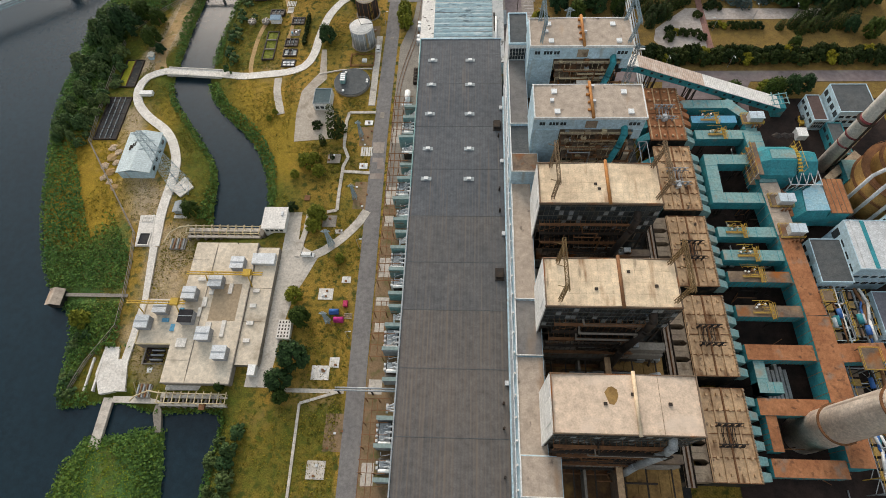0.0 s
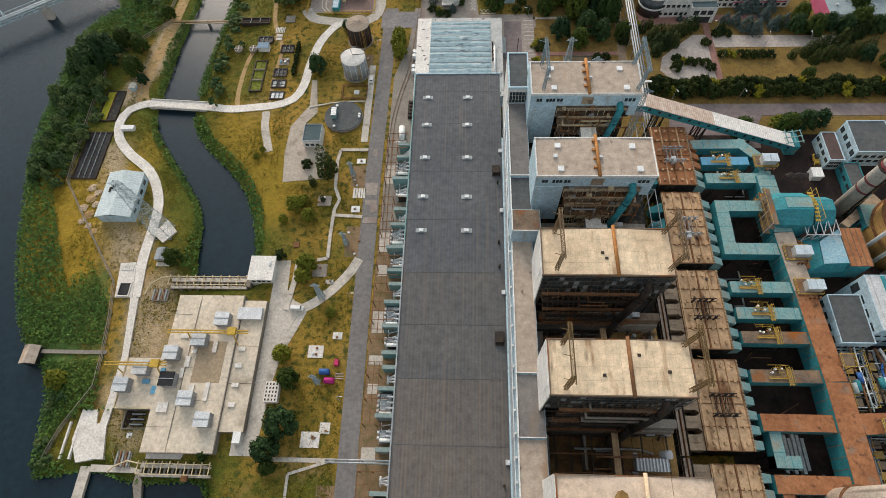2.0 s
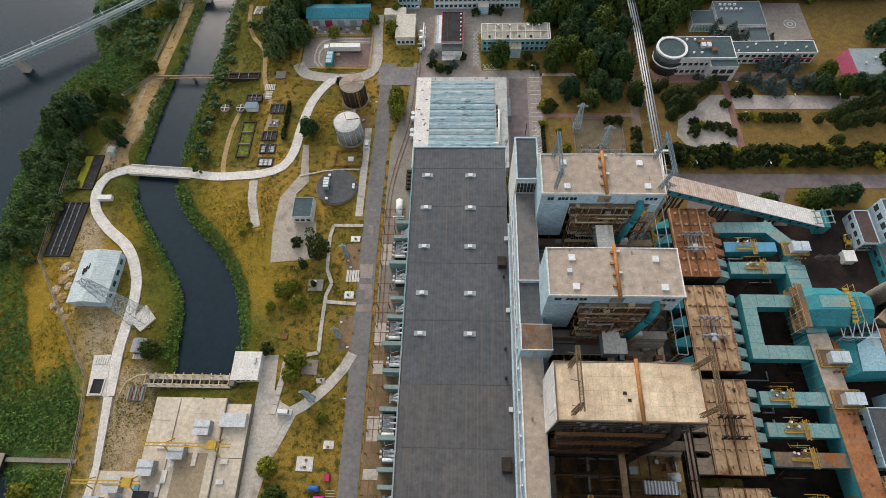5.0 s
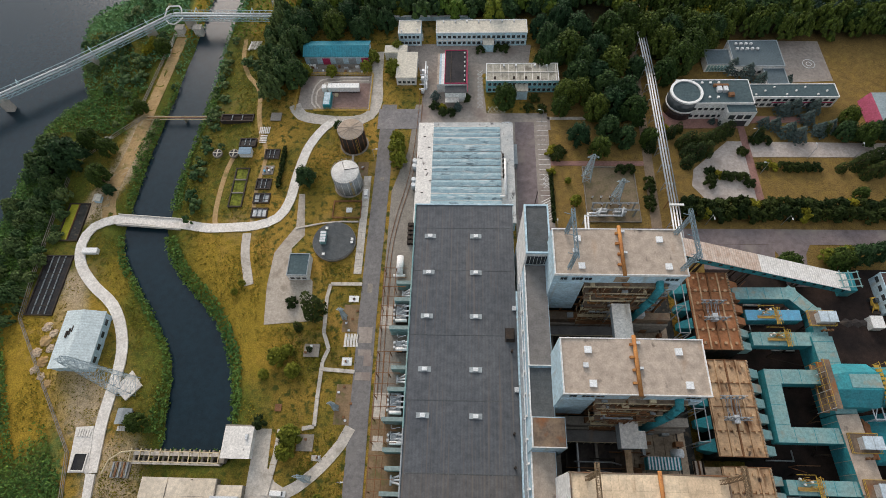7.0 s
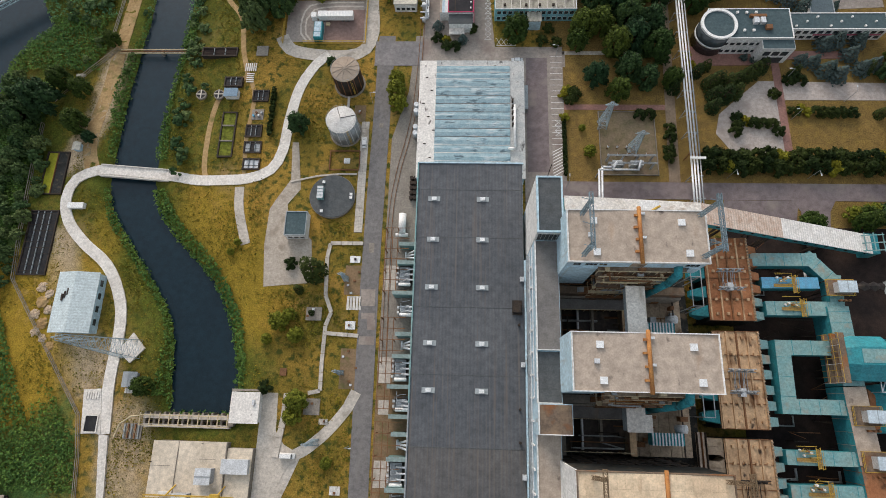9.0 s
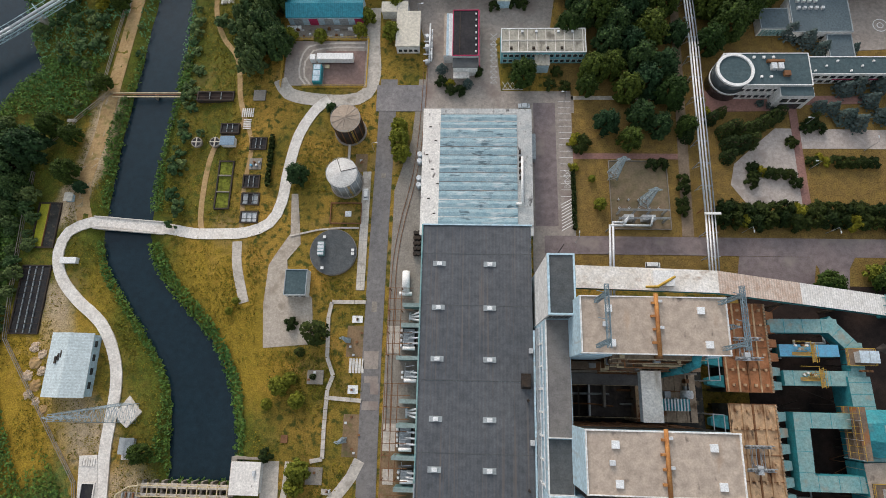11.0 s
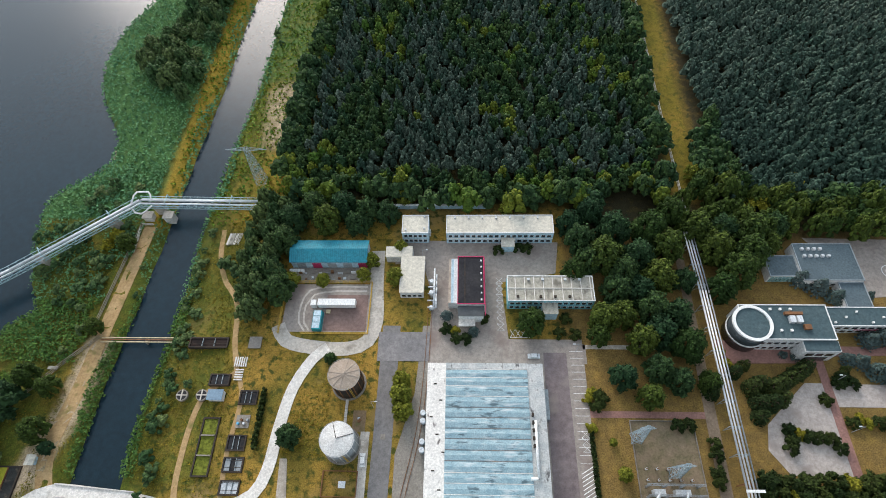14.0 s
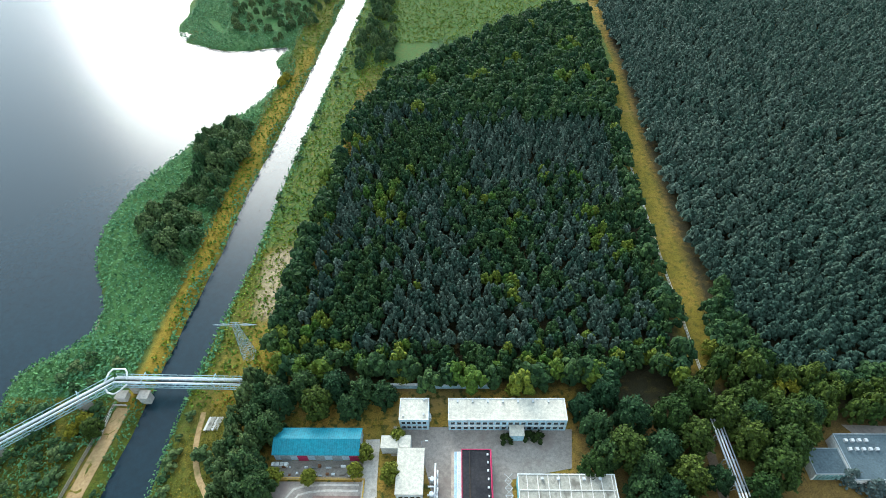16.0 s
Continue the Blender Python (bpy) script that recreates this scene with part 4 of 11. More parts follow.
def boiler_house(i):
    y0, y1 = BOILER_Y[i]
    new_one = i >= 3
    label = "boiler house with pale blue walls and a flat tan roof" if new_one else ("boiler house with a cream sheet roof and sooty walls darkened for shade" if i else "boiler house with a plain pinkish-tan roof and sooty walls darkened for shade")
    t = thing("boiler_house", label, "building", ((BX0 + BX1) / 2, (y0 + y1) / 2, 0), "boiler houses in a row")
    wmat = wall_blue if new_one else wall_dark
    if new_one:
        part("wall", boxes((BX0 + 0.3, BX1 - 0.3, y0 + 0.4, y1 - 0.3, 48.6, BZ - 0.4)), wmat, t)
        part("inner_wall", boxes((BX0 + 0.3, BX1 - 0.3, y0 + 5.0, y1 - 0.3, 38.0, 48.6)), wall_dark, t, "sooty wall set back behind the platforms, darkened for shade")
    else:
        part("wall", boxes((BX0 + 0.3, BX1 - 0.3, y0 + 0.4, y1 - 0.3, 38.0, BZ - 0.4)), wmat, t)
    part("west_wall", boxes((BX0, BX0 + 0.3, y0 + 0.2, y1 - 0.1, 30.0, BZ - 0.3)), wall_blue if new_one else wall_white, t)
    rm = roof_tan if new_one else roof_pink if i == 0 else roof_cream
    bm = B()
    # the roof falls slightly from the middle ridge pipe to both sides
    xm = BX0 + (17.9 if new_one else 19.6)
    for x0, x1, za, zb in ((BX0 + 0.4, xm, BZ - 0.1, BZ + 0.35), (xm, BX1 - 0.35, BZ + 0.35, BZ - 0.1)):
        v = [bm.verts.new(p) for p in ((x0, y0 + 0.4, za), (x1, y0 + 0.4, zb), (x1, y1 - 0.4, zb), (x0, y1 - 0.4, za), (x0, y0 + 0.4, BZ - 0.5), (x1, y0 + 0.4, BZ - 0.5), (x1, y1 - 0.4, BZ - 0.5), (x0, y1 - 0.4, BZ - 0.5))]
        for f in ((0, 1, 2, 3), (0, 4, 5, 1), (1, 5, 6, 2), (2, 6, 7, 3), (3, 7, 4, 0)):
            bm.faces.new([v[k] for k in f])
    part("roof", bm, rm if new_one or i == 0 else concrete_tan, t)
    if i in (1, 2):
        ny = 4
        for half, (xa, xb) in enumerate(((BX0 + 0.45, xm - 0.4), (xm + 0.4, BX1 - 0.4))):
            cols = 11 if half == 0 else 8
            w, d = (xb - xa) / cols, (y1 - y0 - 0.9) / ny
            sheet = bpy.data.meshes.new("roof_sheet")
            sb = boxes((-w / 2 + 0.015, w / 2 - 0.015, -d / 2 + 0.015, d / 2 - 0.015, 0, 0.06))
            sb.to_mesh(sheet)
            sb.free()
            sheet.materials.append(roof_cream)
            tip = math.atan2(0.45, xb - xa) * (-1 if half == 0 else 1)
            for a in range(cols):
                for b in range(ny):
                    f = (a + 0.5) / cols
                    ob = new("roof_sheet", sheet)
                    ob.parent = t
                    ob.matrix_parent_inverse = Matrix.Translation(t.location).inverted()
                    ob.matrix_basis = Matrix.Translation((xa + w * (a + 0.5), y0 + 0.45 + d * (b + 0.5), BZ - 0.08 + 0.45 * (f if half == 0 else 1 - f))) @ Matrix.Rotation(tip, 4, "Y")
    cm = wall_white if new_one else roof_rust
    part("coping", boxes((BX0, BX1, y0 + 0.15, y0 + 0.4, BZ - 0.6, BZ + 0.35), (BX0, BX1, y1 - 0.4, y1 - 0.15, BZ - 0.6, BZ + 0.35), (BX0 + 0.15, BX0 + 0.4, y0 + 0.4, y1 - 0.4, BZ - 0.6, BZ + 0.35), (BX1 - 0.35, BX1 - 0.1, y0 + 0.4, y1 - 0.4, BZ - 0.6, BZ + 0.35)), cm, t)
    # ridge pipe with its side branches
    p = part("ridge_pipe", tube(B(), (xm, y0 - 0.2, BZ + 0.75), (xm, y1 + 0.4, BZ + 0.75), 0.5 if new_one else 0.45, 10), pipe_orange if i in (2, 3, 4) else (roof_cream if i == 0 else rust), t, "rust-stained pipe along the roof")
    if new_one:
        for k in range(4):
            y = y0 + 2.6 + k * 3.1
            part("branch", boxes((xm - 1.5 + (k % 2) * 0.3, xm - 0.5, y, y + 0.55, BZ + 0.4, BZ + 1.1)), pipe_orange, p)
            if k % 2:
                part("valve", boxes((xm + 0.4, xm + 1.3, y + 0.4, y + 1.0, BZ + 0.4, BZ + 1.2)), steel_light, p)
        for x, y in ((BX0 + 6.7, y1 - 3.2), (BX0 + 28.3, y1 - 3.4), (BX0 + 7.2, y0 + 2.7), (BX0 + 29.6, y0 + 2.7)):
            w = part("rooflight", boxes((x - 0.85, x + 0.85, y - 0.85, y + 0.85, BZ, BZ + 0.55)), glass_roof, t)
        part("roof_hatch", boxes((BX0 + 5.2, BX0 + 6.4, y0 + 6.5, y0 + 7.6, BZ, BZ + 0.8)), steel_light, t)
        for k in range(7):
            x = BX0 + (2.0 + k * 0.9 if k < 2 else 5.0 + (k - 2) * 1.0 if k < 5 else 8.4 + (k - 5) * 1.0) if k < 7 else 0
            part("pane", boxes((x, x + 0.8, y0 + 0.28, y0 + 0.38, 50.6, 51.9)), glass_dark, t)
        for k in range(3):
            part("pane", boxes((BX0 + 29.5 + k * 1.2, BX0 + 30.4 + k * 1.2, y0 + 0.28, y0 + 0.38, 50.6, 51.9)), glass_dark, t)
        part("wall_panel", boxes((BX0 + 0.35, BX0 + 8.6, y0 + 0.1, y0 + 5.0, 30.0, 48.6)), wall_blue, t)
        part("wall_panel", boxes((BX1 - 3.2, BX1 - 0.5, y0 + 0.14, y0 + 5.0, 44.5, 48.6)), wall_blue, t)
        part("wall_stain", boxes((BX0 + 16.2, BX0 + 19.8, y0 + 0.3, y0 + 0.38, 49.4, 52.6)), concrete_tan, t, "rust-stained patch below the roof pipe")
        grnd = random.Random(90 + i)
        for j, (z, out) in enumerate(((47.2, 0.6), (44.4, 1.4), (41.4, 2.2), (38.2, 3.0))):
            xa, xb = BX0 + 8.8 + j * 0.5, BX1 - 3.4 - j * 1.2
            g = part("gallery_deck", boxes((xa, xb, y0 - out, y0 + 4.8, z, z + 0.14)), roof_rust if j % 2 else concrete_tan, t, "rusty steel grating deck")
            bm = B()
            for h in (0.55, 1.1):
                beam(bm, (xa, y0 - out, z + h), (xb, y0 - out, z + h), 0.1)
            part("rail", bm, cream_steel if j < 3 else rust, g)
            x = xa
            while x <= xb:
                part("upright", beam(B(), (x, y0 - out, z - 2.6), (x, y0 - out, z + 1.1), 0.13), cream_steel if (j + int(x)) % 3 else rust, g)
                x += 1.9
            for k in range(5):
                x = xa + (xb - xa) * (k + grnd.random() * 0.7) / 5
                part("brace", beam(B(), (x, y0 - out - 0.05, z - 2.6), (x + 2.2, y0 - out - 0.05, z), 0.12), rust, g)
            for k in range(4):
                x = grnd.uniform(xa + 1, xb - 3)
                part("fitting", boxes((x, x + grnd.uniform(0.5, 1.8), y0 - out + 0.2, y0 - out + grnd.uniform(0.7, 1.6), z + 0.14, z + grnd.uniform(0.6, 1.7))), (rust, steel_grey, concrete_tan, cream_steel)[k], g)
        for k in range(9):
            z = 37.2 + grnd.random() * 10
            y = y0 - 0.4 - grnd.random() * 2.2
            xa = BX0 + 9.5 + grnd.random() * 10
            part("pipe", pipe(B(), [(xa, y0 + 3.5, z), (xa, y, z), (xa + 3 + grnd.random() * 9, y, z)], 0.13 + grnd.random() * 0.2, 7), (rust, cream_steel, pipe_orange)[k % 3], t)
    else:
        rng = random.Random(i)
        bm = B()
        for k in range(24):
            x = BX0 + 0.7 + k * 1.42
            for j in range(5):
                if rng.random() < 0.75:
                    z = 40 + j * 2.6
                    part("pane", boxes((x, x + 1.2, y0 + 0.26, y0 + 0.37, z, z + 2.2)), glass_dark if rng.random() < 0.8 else steel_grey, t)
        bm.free()
        for k in range(25):
            part("glazing_bar", boxes((BX0 + 0.5 + k * 1.42, BX0 + 0.6 + k * 1.42, y0 + 0.2, y0 + 0.3, 38, BZ - 0.6)), dirty_bars, t)
        for j in range(6):
            part("glazing_bar", boxes((BX0 + 0.4, BX1 - 0.4, y0 + 0.18, y0 + 0.28, 39.5 + j * 2.6, 39.62 + j * 2.6)), dirty_bars, t)
        part("west_door_panel", boxes((BX0 - 0.1, BX0, y0 + 3, y0 + 8.6, 44, 52.6)), white_paint, t)
        for k in range(3):
            x = BX0 + 4 + rng.random() * 26
            y = y0 + 3 + rng.random() * 8
            part("roof_hatch", boxes((x, x + 0.8, y, y + 0.7, BZ, BZ + 0.6)), steel_dark, t)
        if i == 0:
            part("roof_seam", boxes((BX0 + 25.2, BX0 + 25.28, y0 + 0.4, y1 - 0.4, BZ + 0.2, BZ + 0.28)), concrete_tan, t)
            part("roof_stain", prism(B(), [(BX0 + 14.2 + 1.5 * math.cos(k * 0.7) * (1 + 0.2 * math.sin(k * 2.1)), y0 + 9.0 + 2.2 * math.sin(k * 0.7)) for k in range(9)], BZ + 0.2, BZ + 0.262), pit_ochre, t, "ochre puddle stain on the roof")
    # steel frame and platforms below the upper walls
    bm = B()
    for k in range(8):
        x = BX0 + 1.0 + k * 4.65
        for y in (y0 + 0.6, (y0 + y1) / 2, y1 - 0.6):
            part("column", beam(B(), (x, y, 8), (x, y, 38.2), 0.45), steel_dark if not new_one else rust, t)
    bm.free()
    for z in (14, 20, 26, 32, 37.6):
        for y in (y0 + 0.6, y1 - 0.6):
            part("cross_beam", beam(B(), (BX0 + 0.6, y, z), (BX1 - 0.4, y, z), 0.4), steel_dark if not new_one else rust, t)
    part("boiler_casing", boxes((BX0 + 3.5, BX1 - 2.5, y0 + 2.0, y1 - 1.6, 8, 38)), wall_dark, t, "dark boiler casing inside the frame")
    rng = random.Random(40 + i)
    for j, z in enumerate((14.0, 20.0, 26.0, 31.0, 35.5) if new_one else (14.0, 20.0, 26.0, 31.0, 35.5, 40.5, 45.0)):
        bm = B()
        xa = BX0 + (9.5 if new_one else 1.0) + rng.random() * 3
        xb = BX1 - 8 + rng.random() * 3
        ya = y0 - 1.2 - (3.0 - j * 0.4)
        box(bm, xa, xb, ya, ya + 0.9, z, z + 0.12)
        x = xa
        while x < xb:
            beam(bm, (x, ya, z - 3.5), (x, ya, z + 1.2), 0.1)
            beam(bm, (x, ya, z), (x, y0 + 0.4, z), 0.12)
            x += 1.5
        for h in (0.6, 1.2):
            beam(bm, (xa, ya, z + h), (xb, ya, z + h), 0.09)
        beam(bm, (xa, ya, z - 3.4), (xa + 6, ya, z), 0.1)
        beam(bm, (xb - 6, ya, z), (xb, ya, z - 3.4), 0.1)
        part("platform", bm, (cream_steel if j > 2 else rust) if new_one else (steel_dark if j % 2 else rust), t)
    # pipes across the southern face
    for k in range(12):
        z = 12 + rng.random() * 34
        y = y0 - 0.8 - rng.random() * 2.4
        xa, xb = BX0 + 10 + rng.random() * 6, BX0 + 18 + rng.random() * 12
        part("pipe", pipe(B(), [(xa, y0 + 0.5, z), (xa, y, z), (xb, y, z), (xb, y, z - 4 - rng.random() * 6)], 0.14 + rng.random() * 0.22, 7), (rust, steel_grey, rust)[k % 3] if new_one else (steel_dark, rust, concrete_dark)[k % 3], t)
    # air duct bending down the southern face
    bm = B()
    x = BX0 + 27.3
    pts = [(x + 1.2, y0 + 0.6, 49.5), (x + 1.2, y0 - 1.4, 48.4), (x + 0.4, y0 - 2.4, 44), (x - 2.6, y0 - 3.6, 30), (x - 3.2, y0 - 4.6, 18)]
    pipe(bm, pts, 1.05, 12)
    part("air_duct", bm, teal if new_one else steel_dark if i else steel_grey, t, "bent round air duct")
    return t


for i in range(5):
    boiler_house(i)


def bunker_bay():
    """The lower floors and pits between the boiler houses."""
    edges = [(-40, 20.7), (35.0, 51.7), (65.9, 82.6), (96.9, 113.5), (127.6, 144.2), (158.2, 164)]
    t = thing("low_boiler_bay", "low brown-roofed bay with open pits between the boiler houses", "building", (45, 60, 0))
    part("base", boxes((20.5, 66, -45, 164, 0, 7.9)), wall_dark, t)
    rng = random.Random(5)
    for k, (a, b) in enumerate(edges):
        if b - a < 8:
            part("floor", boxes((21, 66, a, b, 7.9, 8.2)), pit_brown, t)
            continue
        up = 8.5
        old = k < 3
        # pit_dark gives the older floors the shade of the pit as colour
        part("floor", boxes((22, 42, a + 0.2, b - 0.2, 7.9, 8.1)), pit_dark if old else pit_grey, t, "stained pit floor with shade in its dark colour")
        for q in range(6):
            part("floor_plate", boxes((42 + q * 3, 44.9 + q * 3, a + 0.2, b - 0.2, 7.9, 9.3 + up + 0.06 * (q % 3))), pit_ochre if old else concrete_tan, t, "stained ochre floor plate" if old else "stained tan floor plate")
        if old:
            part("deck", boxes((24.2, 41.2, a + 1.5, b - 3.2, 13.6, 14.0)), pit_brown, t, "dark brown deck in the pit")
        else:
            part("deck", boxes((29.5, 42, a + 1.5, b - 3.2, 16.4, 16.7)), pit_grey, t, "grimy grey deck in the pit")
            part("deck_edge", boxes((29.0, 29.5, a + 1.5, b - 3.2, 16.0, 17.6)), steel_light, t)
            part("upper_deck", boxes((22.4, 42.0, b - 6.4, b - 3.2, 23.0, 23.3)), roof_mid, t, "grey walkway deck along the pit")
            for y in (a + 1.4, b - 6.5):
                for h in (0.6, 1.2):
                    part("rail", beam(B(), (22.6, y, 23.3 + h), (41.8, y, 23.3 + h), 0.1), cream_steel, t)
                for q in range(11):
                    part("rail_post", beam(B(), (22.6 + q * 1.92, y, 21.0), (22.6 + q * 1.92, y, 24.5), 0.1), cream_steel, t)
        part("kerb_wall", boxes((20.6, 58, b - 3.1, b - 2.5, 8, 24.5), (20.6, 24, a, b, 8, 20)), concrete_dark, t)
        part("cross_wall", boxes((33 + (k % 2), 33.7 + (k % 2), a + 4, b - 3.2, 8, 19)), concrete_dark, t)
        part("gallery", boxes((41.4, 43.0, a + 0.5, b - 0.5, 9.4, 22)), roof_rust, t)
        part("gallery_roof", boxes((41.3, 43.1, a + 0.4, b - 0.4, 22, 22.2)), esp_roof, t)
        part("lower_roof", boxes((22, 58, b - 2.4, b - 0.1, 8, 27.5)), concrete_dark if k % 2 else roof_rust, t)
        for q in range(5):
            x = 26 + rng.random() * 24
            part("roof_unit", boxes((x, x + 1.2 + rng.random() * 2.4, b - 2.0, b - 0.6, 27.5, 28.3 + rng.random() * 1.5)), (steel_grey, rust, steel_light)[q % 3], t)
        for j in range(10):
            z, y = 14.6 + rng.random() * 8, a + 1 + rng.random() * (b - a - 4)
            x0 = 23 + rng.random() * 20
            part("pipe", pipe(B(), [(x0, y, z), (x0 + 5 + rng.random() * 16, y, z), (x0 + 5 + rng.random() * 16, y + rng.uniform(-2, 2), z - 3)], 0.12 + rng.random() * 0.25, 6), (rust, steel_grey, steel_dark)[j % 3], t)
        for j in range(8):
            x, y = 44 + rng.random() * 13, a + 2 + rng.random() * (b - a - 5)
            part("machine_box", boxes((x, x + 0.8 + rng.random() * 2, y, y + 0.6 + rng.random() * 1.6, 17.9, 18.7 + rng.random() * 2.2)), rust if j % 2 else steel_grey, t)
        for x in ((25.6, 30, 36, 44, 50, 57) if old else (25.6, 57)):
            part("girder", beam(B(), (x, a + 0.4, 20), (x, b - 0.6, 20), 0.35), steel_dark, t)
        for y in ((a + 3, a + 8) if old else ()):
            part("girder", beam(B(), (23, y, 20.3), (58, y, 20.3), 0.3), rust, t)
        # louvred stack of gratings at the side
        s = part("intake", boxes((47, 56, a + 3.6, a + 6.8, 20, 23)), teal if k >= 3 else steel_grey, t)
        bm = B()
        for j in range(10):
            box(bm, 47.2 + j * 0.88, 47.6 + j * 0.88, a + 3.5, a + 6.9, 23, 23.25)
        part("slat", bm, steel_light, s)
        part("silencer", tube(B(), (54.8, a + 8, 20.5), (57, a + 8, 22.5), 1.2, 12), steel_light, t)
    return t


bunker_bay()
pas = thing("bridge_gallery", "pale roofed gallery between two boiler houses", "gallery", (39.5, 136, 42))
part("gallery_wall", boxes((37.2, 41.6, 128.7, 141.0, 38.5, 41.8)), wall_grey, pas)
part("gallery_roof", boxes((36.9, 41.9, 128.7, 141.2, 41.8, 42.1)), M("cream_gallery_roof", (0.80, 0.76, 0.70), (0.70, 0.65, 0.58), 0.3, stain=(0.42, 0.36, 0.28), ss=(0.4, 0.1, 0.2), lo=0.58, hi=0.78), pas)
pas = thing("bridge_gallery", "short pale gallery below a boiler house roof", "gallery", (40, 110, 34))
part("gallery_wall", boxes((37.4, 41.6, 104.5, 113.6, 30, 35)), wall_grey, pas)
part("gallery_roof", boxes((37.1, 43.6, 104.2, 108.6, 35, 35.3), (37.1, 41.9, 108.6, 113.6, 35, 35.32)), concrete_white, pas)


# ---- electrostatic precipitators and flue ducts ----
ESP_Y = [(15.0, 41.6), (45.3, 72.0), (75.4, 102.4), (105.2, 133.4), (136.8, 163.0)]


def precipitator(i):
    y0, y1 = ESP_Y[i]
    z = 15.0
    t = thing("precipitator", "steel precipitator with a rusty tan ribbed roof" if i < 4 else "steel precipitator with a brown ribbed roof", "precipitator", (77, y0, 0), "precipitators behind the boiler houses")
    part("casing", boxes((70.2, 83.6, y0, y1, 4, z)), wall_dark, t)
    part("roof", boxes((70.0, 83.8, y0 - 0.1, y1 + 0.1, z, z + 0.3)), esp_roof if i < 4 else duct_rust, t)
    for x in (70.5, 73.9, 76.9, 80.1, 83.4):
        part("rib", boxes((x - 0.22, x + 0.22, y0, y1, z + 0.3, z + 0.75)), esp_roof if x != 76.9 else rust, t)
    for k in range(5):
        y = y0 + (y1 - y0) * k / 4
        part("cross_rib", boxes((70.0, 83.8, y - 0.12, y + 0.12, z + 0.3, z + 0.55)), rust, t)
    rng = random.Random(i)
    for k in range(6):
        for x in (72.2, 75.4, 78.5, 81.8):
            y = y0 + 2 + (y1 - y0 - 4) * k / 5
            part("insulator_box", boxes((x - 0.38, x + 0.38, y - 0.38, y + 0.38, z + 0.3, z + 1.0)), esp_roof, t)
    # high-voltage bus and bushings in the middle
    bus = steel_dark if i < 3 else steel_grey
    for r in range(2):
        yb = y0 + (y1 - y0) * (0.36 + 0.22 * r)
        for k in range(4):
            x = 73.6 + k * 1.9
            part("bushing", tube(tube(B(), (x, yb, z + 0.3), (x, yb, z + 2.2), 0.28, 8), (x, yb, z + 2.2), (x + 0.5, yb + 0.4, z + 2.6), 0.4, 8), bus, t)
        part("busbar", tube(B(), (72.6, yb + 0.5, z + 2.5), (80.8, yb + 0.5, z + 2.5), 0.16), bus, t)
        part("busbar", tube(B(), (72.6, yb - 0.3, z + 2.0), (80.8, yb - 0.3, z + 2.0), 0.12), bus, t)
    for k in range(7):
        x = 74.4 + k * 0.62
        zz = z + 1.5 + 0.25 * (k % 3)
        part("cable", pipe(B(), [(x, y0 + (y1 - y0) * 0.36, zz), (x + 0.25 * (-1) ** k, y0 + (y1 - y0) * 0.47, zz - 0.5), (x, y0 + (y1 - y0) * 0.58, zz)], 0.11, 5), bus, t)
    for k in range(26):
        y = y0 + 0.6 + (y1 - y0 - 1.2) * k / 25
        part("clamp", boxes((83.15, 83.65, y - 0.22, y + 0.22, z + 0.75, z + 1.05)), concrete_tan, t)
    if i > 2:
        part("control_box", boxes((75.6, 77.2, y0 + 9, y0 + 11.4, z + 0.3, z + 2.2)), steel_light, t)
    # inlet hoods on the boiler side and outlet hoods on the duct side
    n = 4 if i > 2 else 0
    if i < 3:
        m = round((y1 - y0) / 5.1)
        p = (y1 - y0) / m
        for k in range(m):
            a, b = y0 + p * k + (0.9 if k else 0.1), y0 + p * (k + 1) - (0.9 if k < m - 1 else 0.1)
            ta, tb = y0 + p * k + 0.04, y0 + p * (k + 1) - 0.04
            part("inlet_hood", prism(B(), [(65.5, a), (69.0, a), (70.1, ta), (70.1, tb), (69.0, b), (65.5, b)], 9.0, 14.4 - 0.03 * (k % 2)), concrete_tan, t, "tan sheet inlet hood")
            part("hood_seam", boxes((65.5, 69.0, (a + b) / 2 - 0.06, (a + b) / 2 + 0.06, 14.4, 14.5)), roof_rust, t)
        part("walkway", boxes((62.6, 65.3, y0 - 1.5, y1 + 1.5, 13.8, 14.1)), roof_tan, t, "stained walkway beside the hoods")
        for x in (62.7, 64.0, 65.2):
            part("handrail", boxes((x - 0.07, x + 0.07, y0 - 1.5, y1 + 1.5, 14.1, 15.2)), steel_dark if x != 64.0 else rust, t)
    for k in range(n):
        y = y0 + 1.2 + (y1 - y0 - 2) * k / n
        w = (y1 - y0 - 3) / n * 0.62
        bm = B()
        v = [bm.verts.new(p) for p in ((66.2, y + w * 0.25, 9), (66.2, y + w * 0.75, 9), (66.2, y + w * 0.75, 11.5), (66.2, y + w * 0.25, 11.5), (70.2, y, 6), (70.2, y + w, 6), (70.2, y + w, 14), (70.2, y, 14))]
        for f in ((0, 3, 2, 1), (4, 5, 6, 7), (0, 1, 5, 4), (1, 2, 6, 5), (2, 3, 7, 6), (3, 0, 4, 7)):
            bm.faces.new([v[q] for q in f])
        part("inlet_hood", bm, steel_dark if i < 3 else teal, t)
        if i < 3:
            part("hood_cover", boxes((65.0, 70.1, y + w + 0.15, y + (y1 - y0 - 2) / n - 0.15, 8, 13.6)), esp_roof, t)
    n = 6
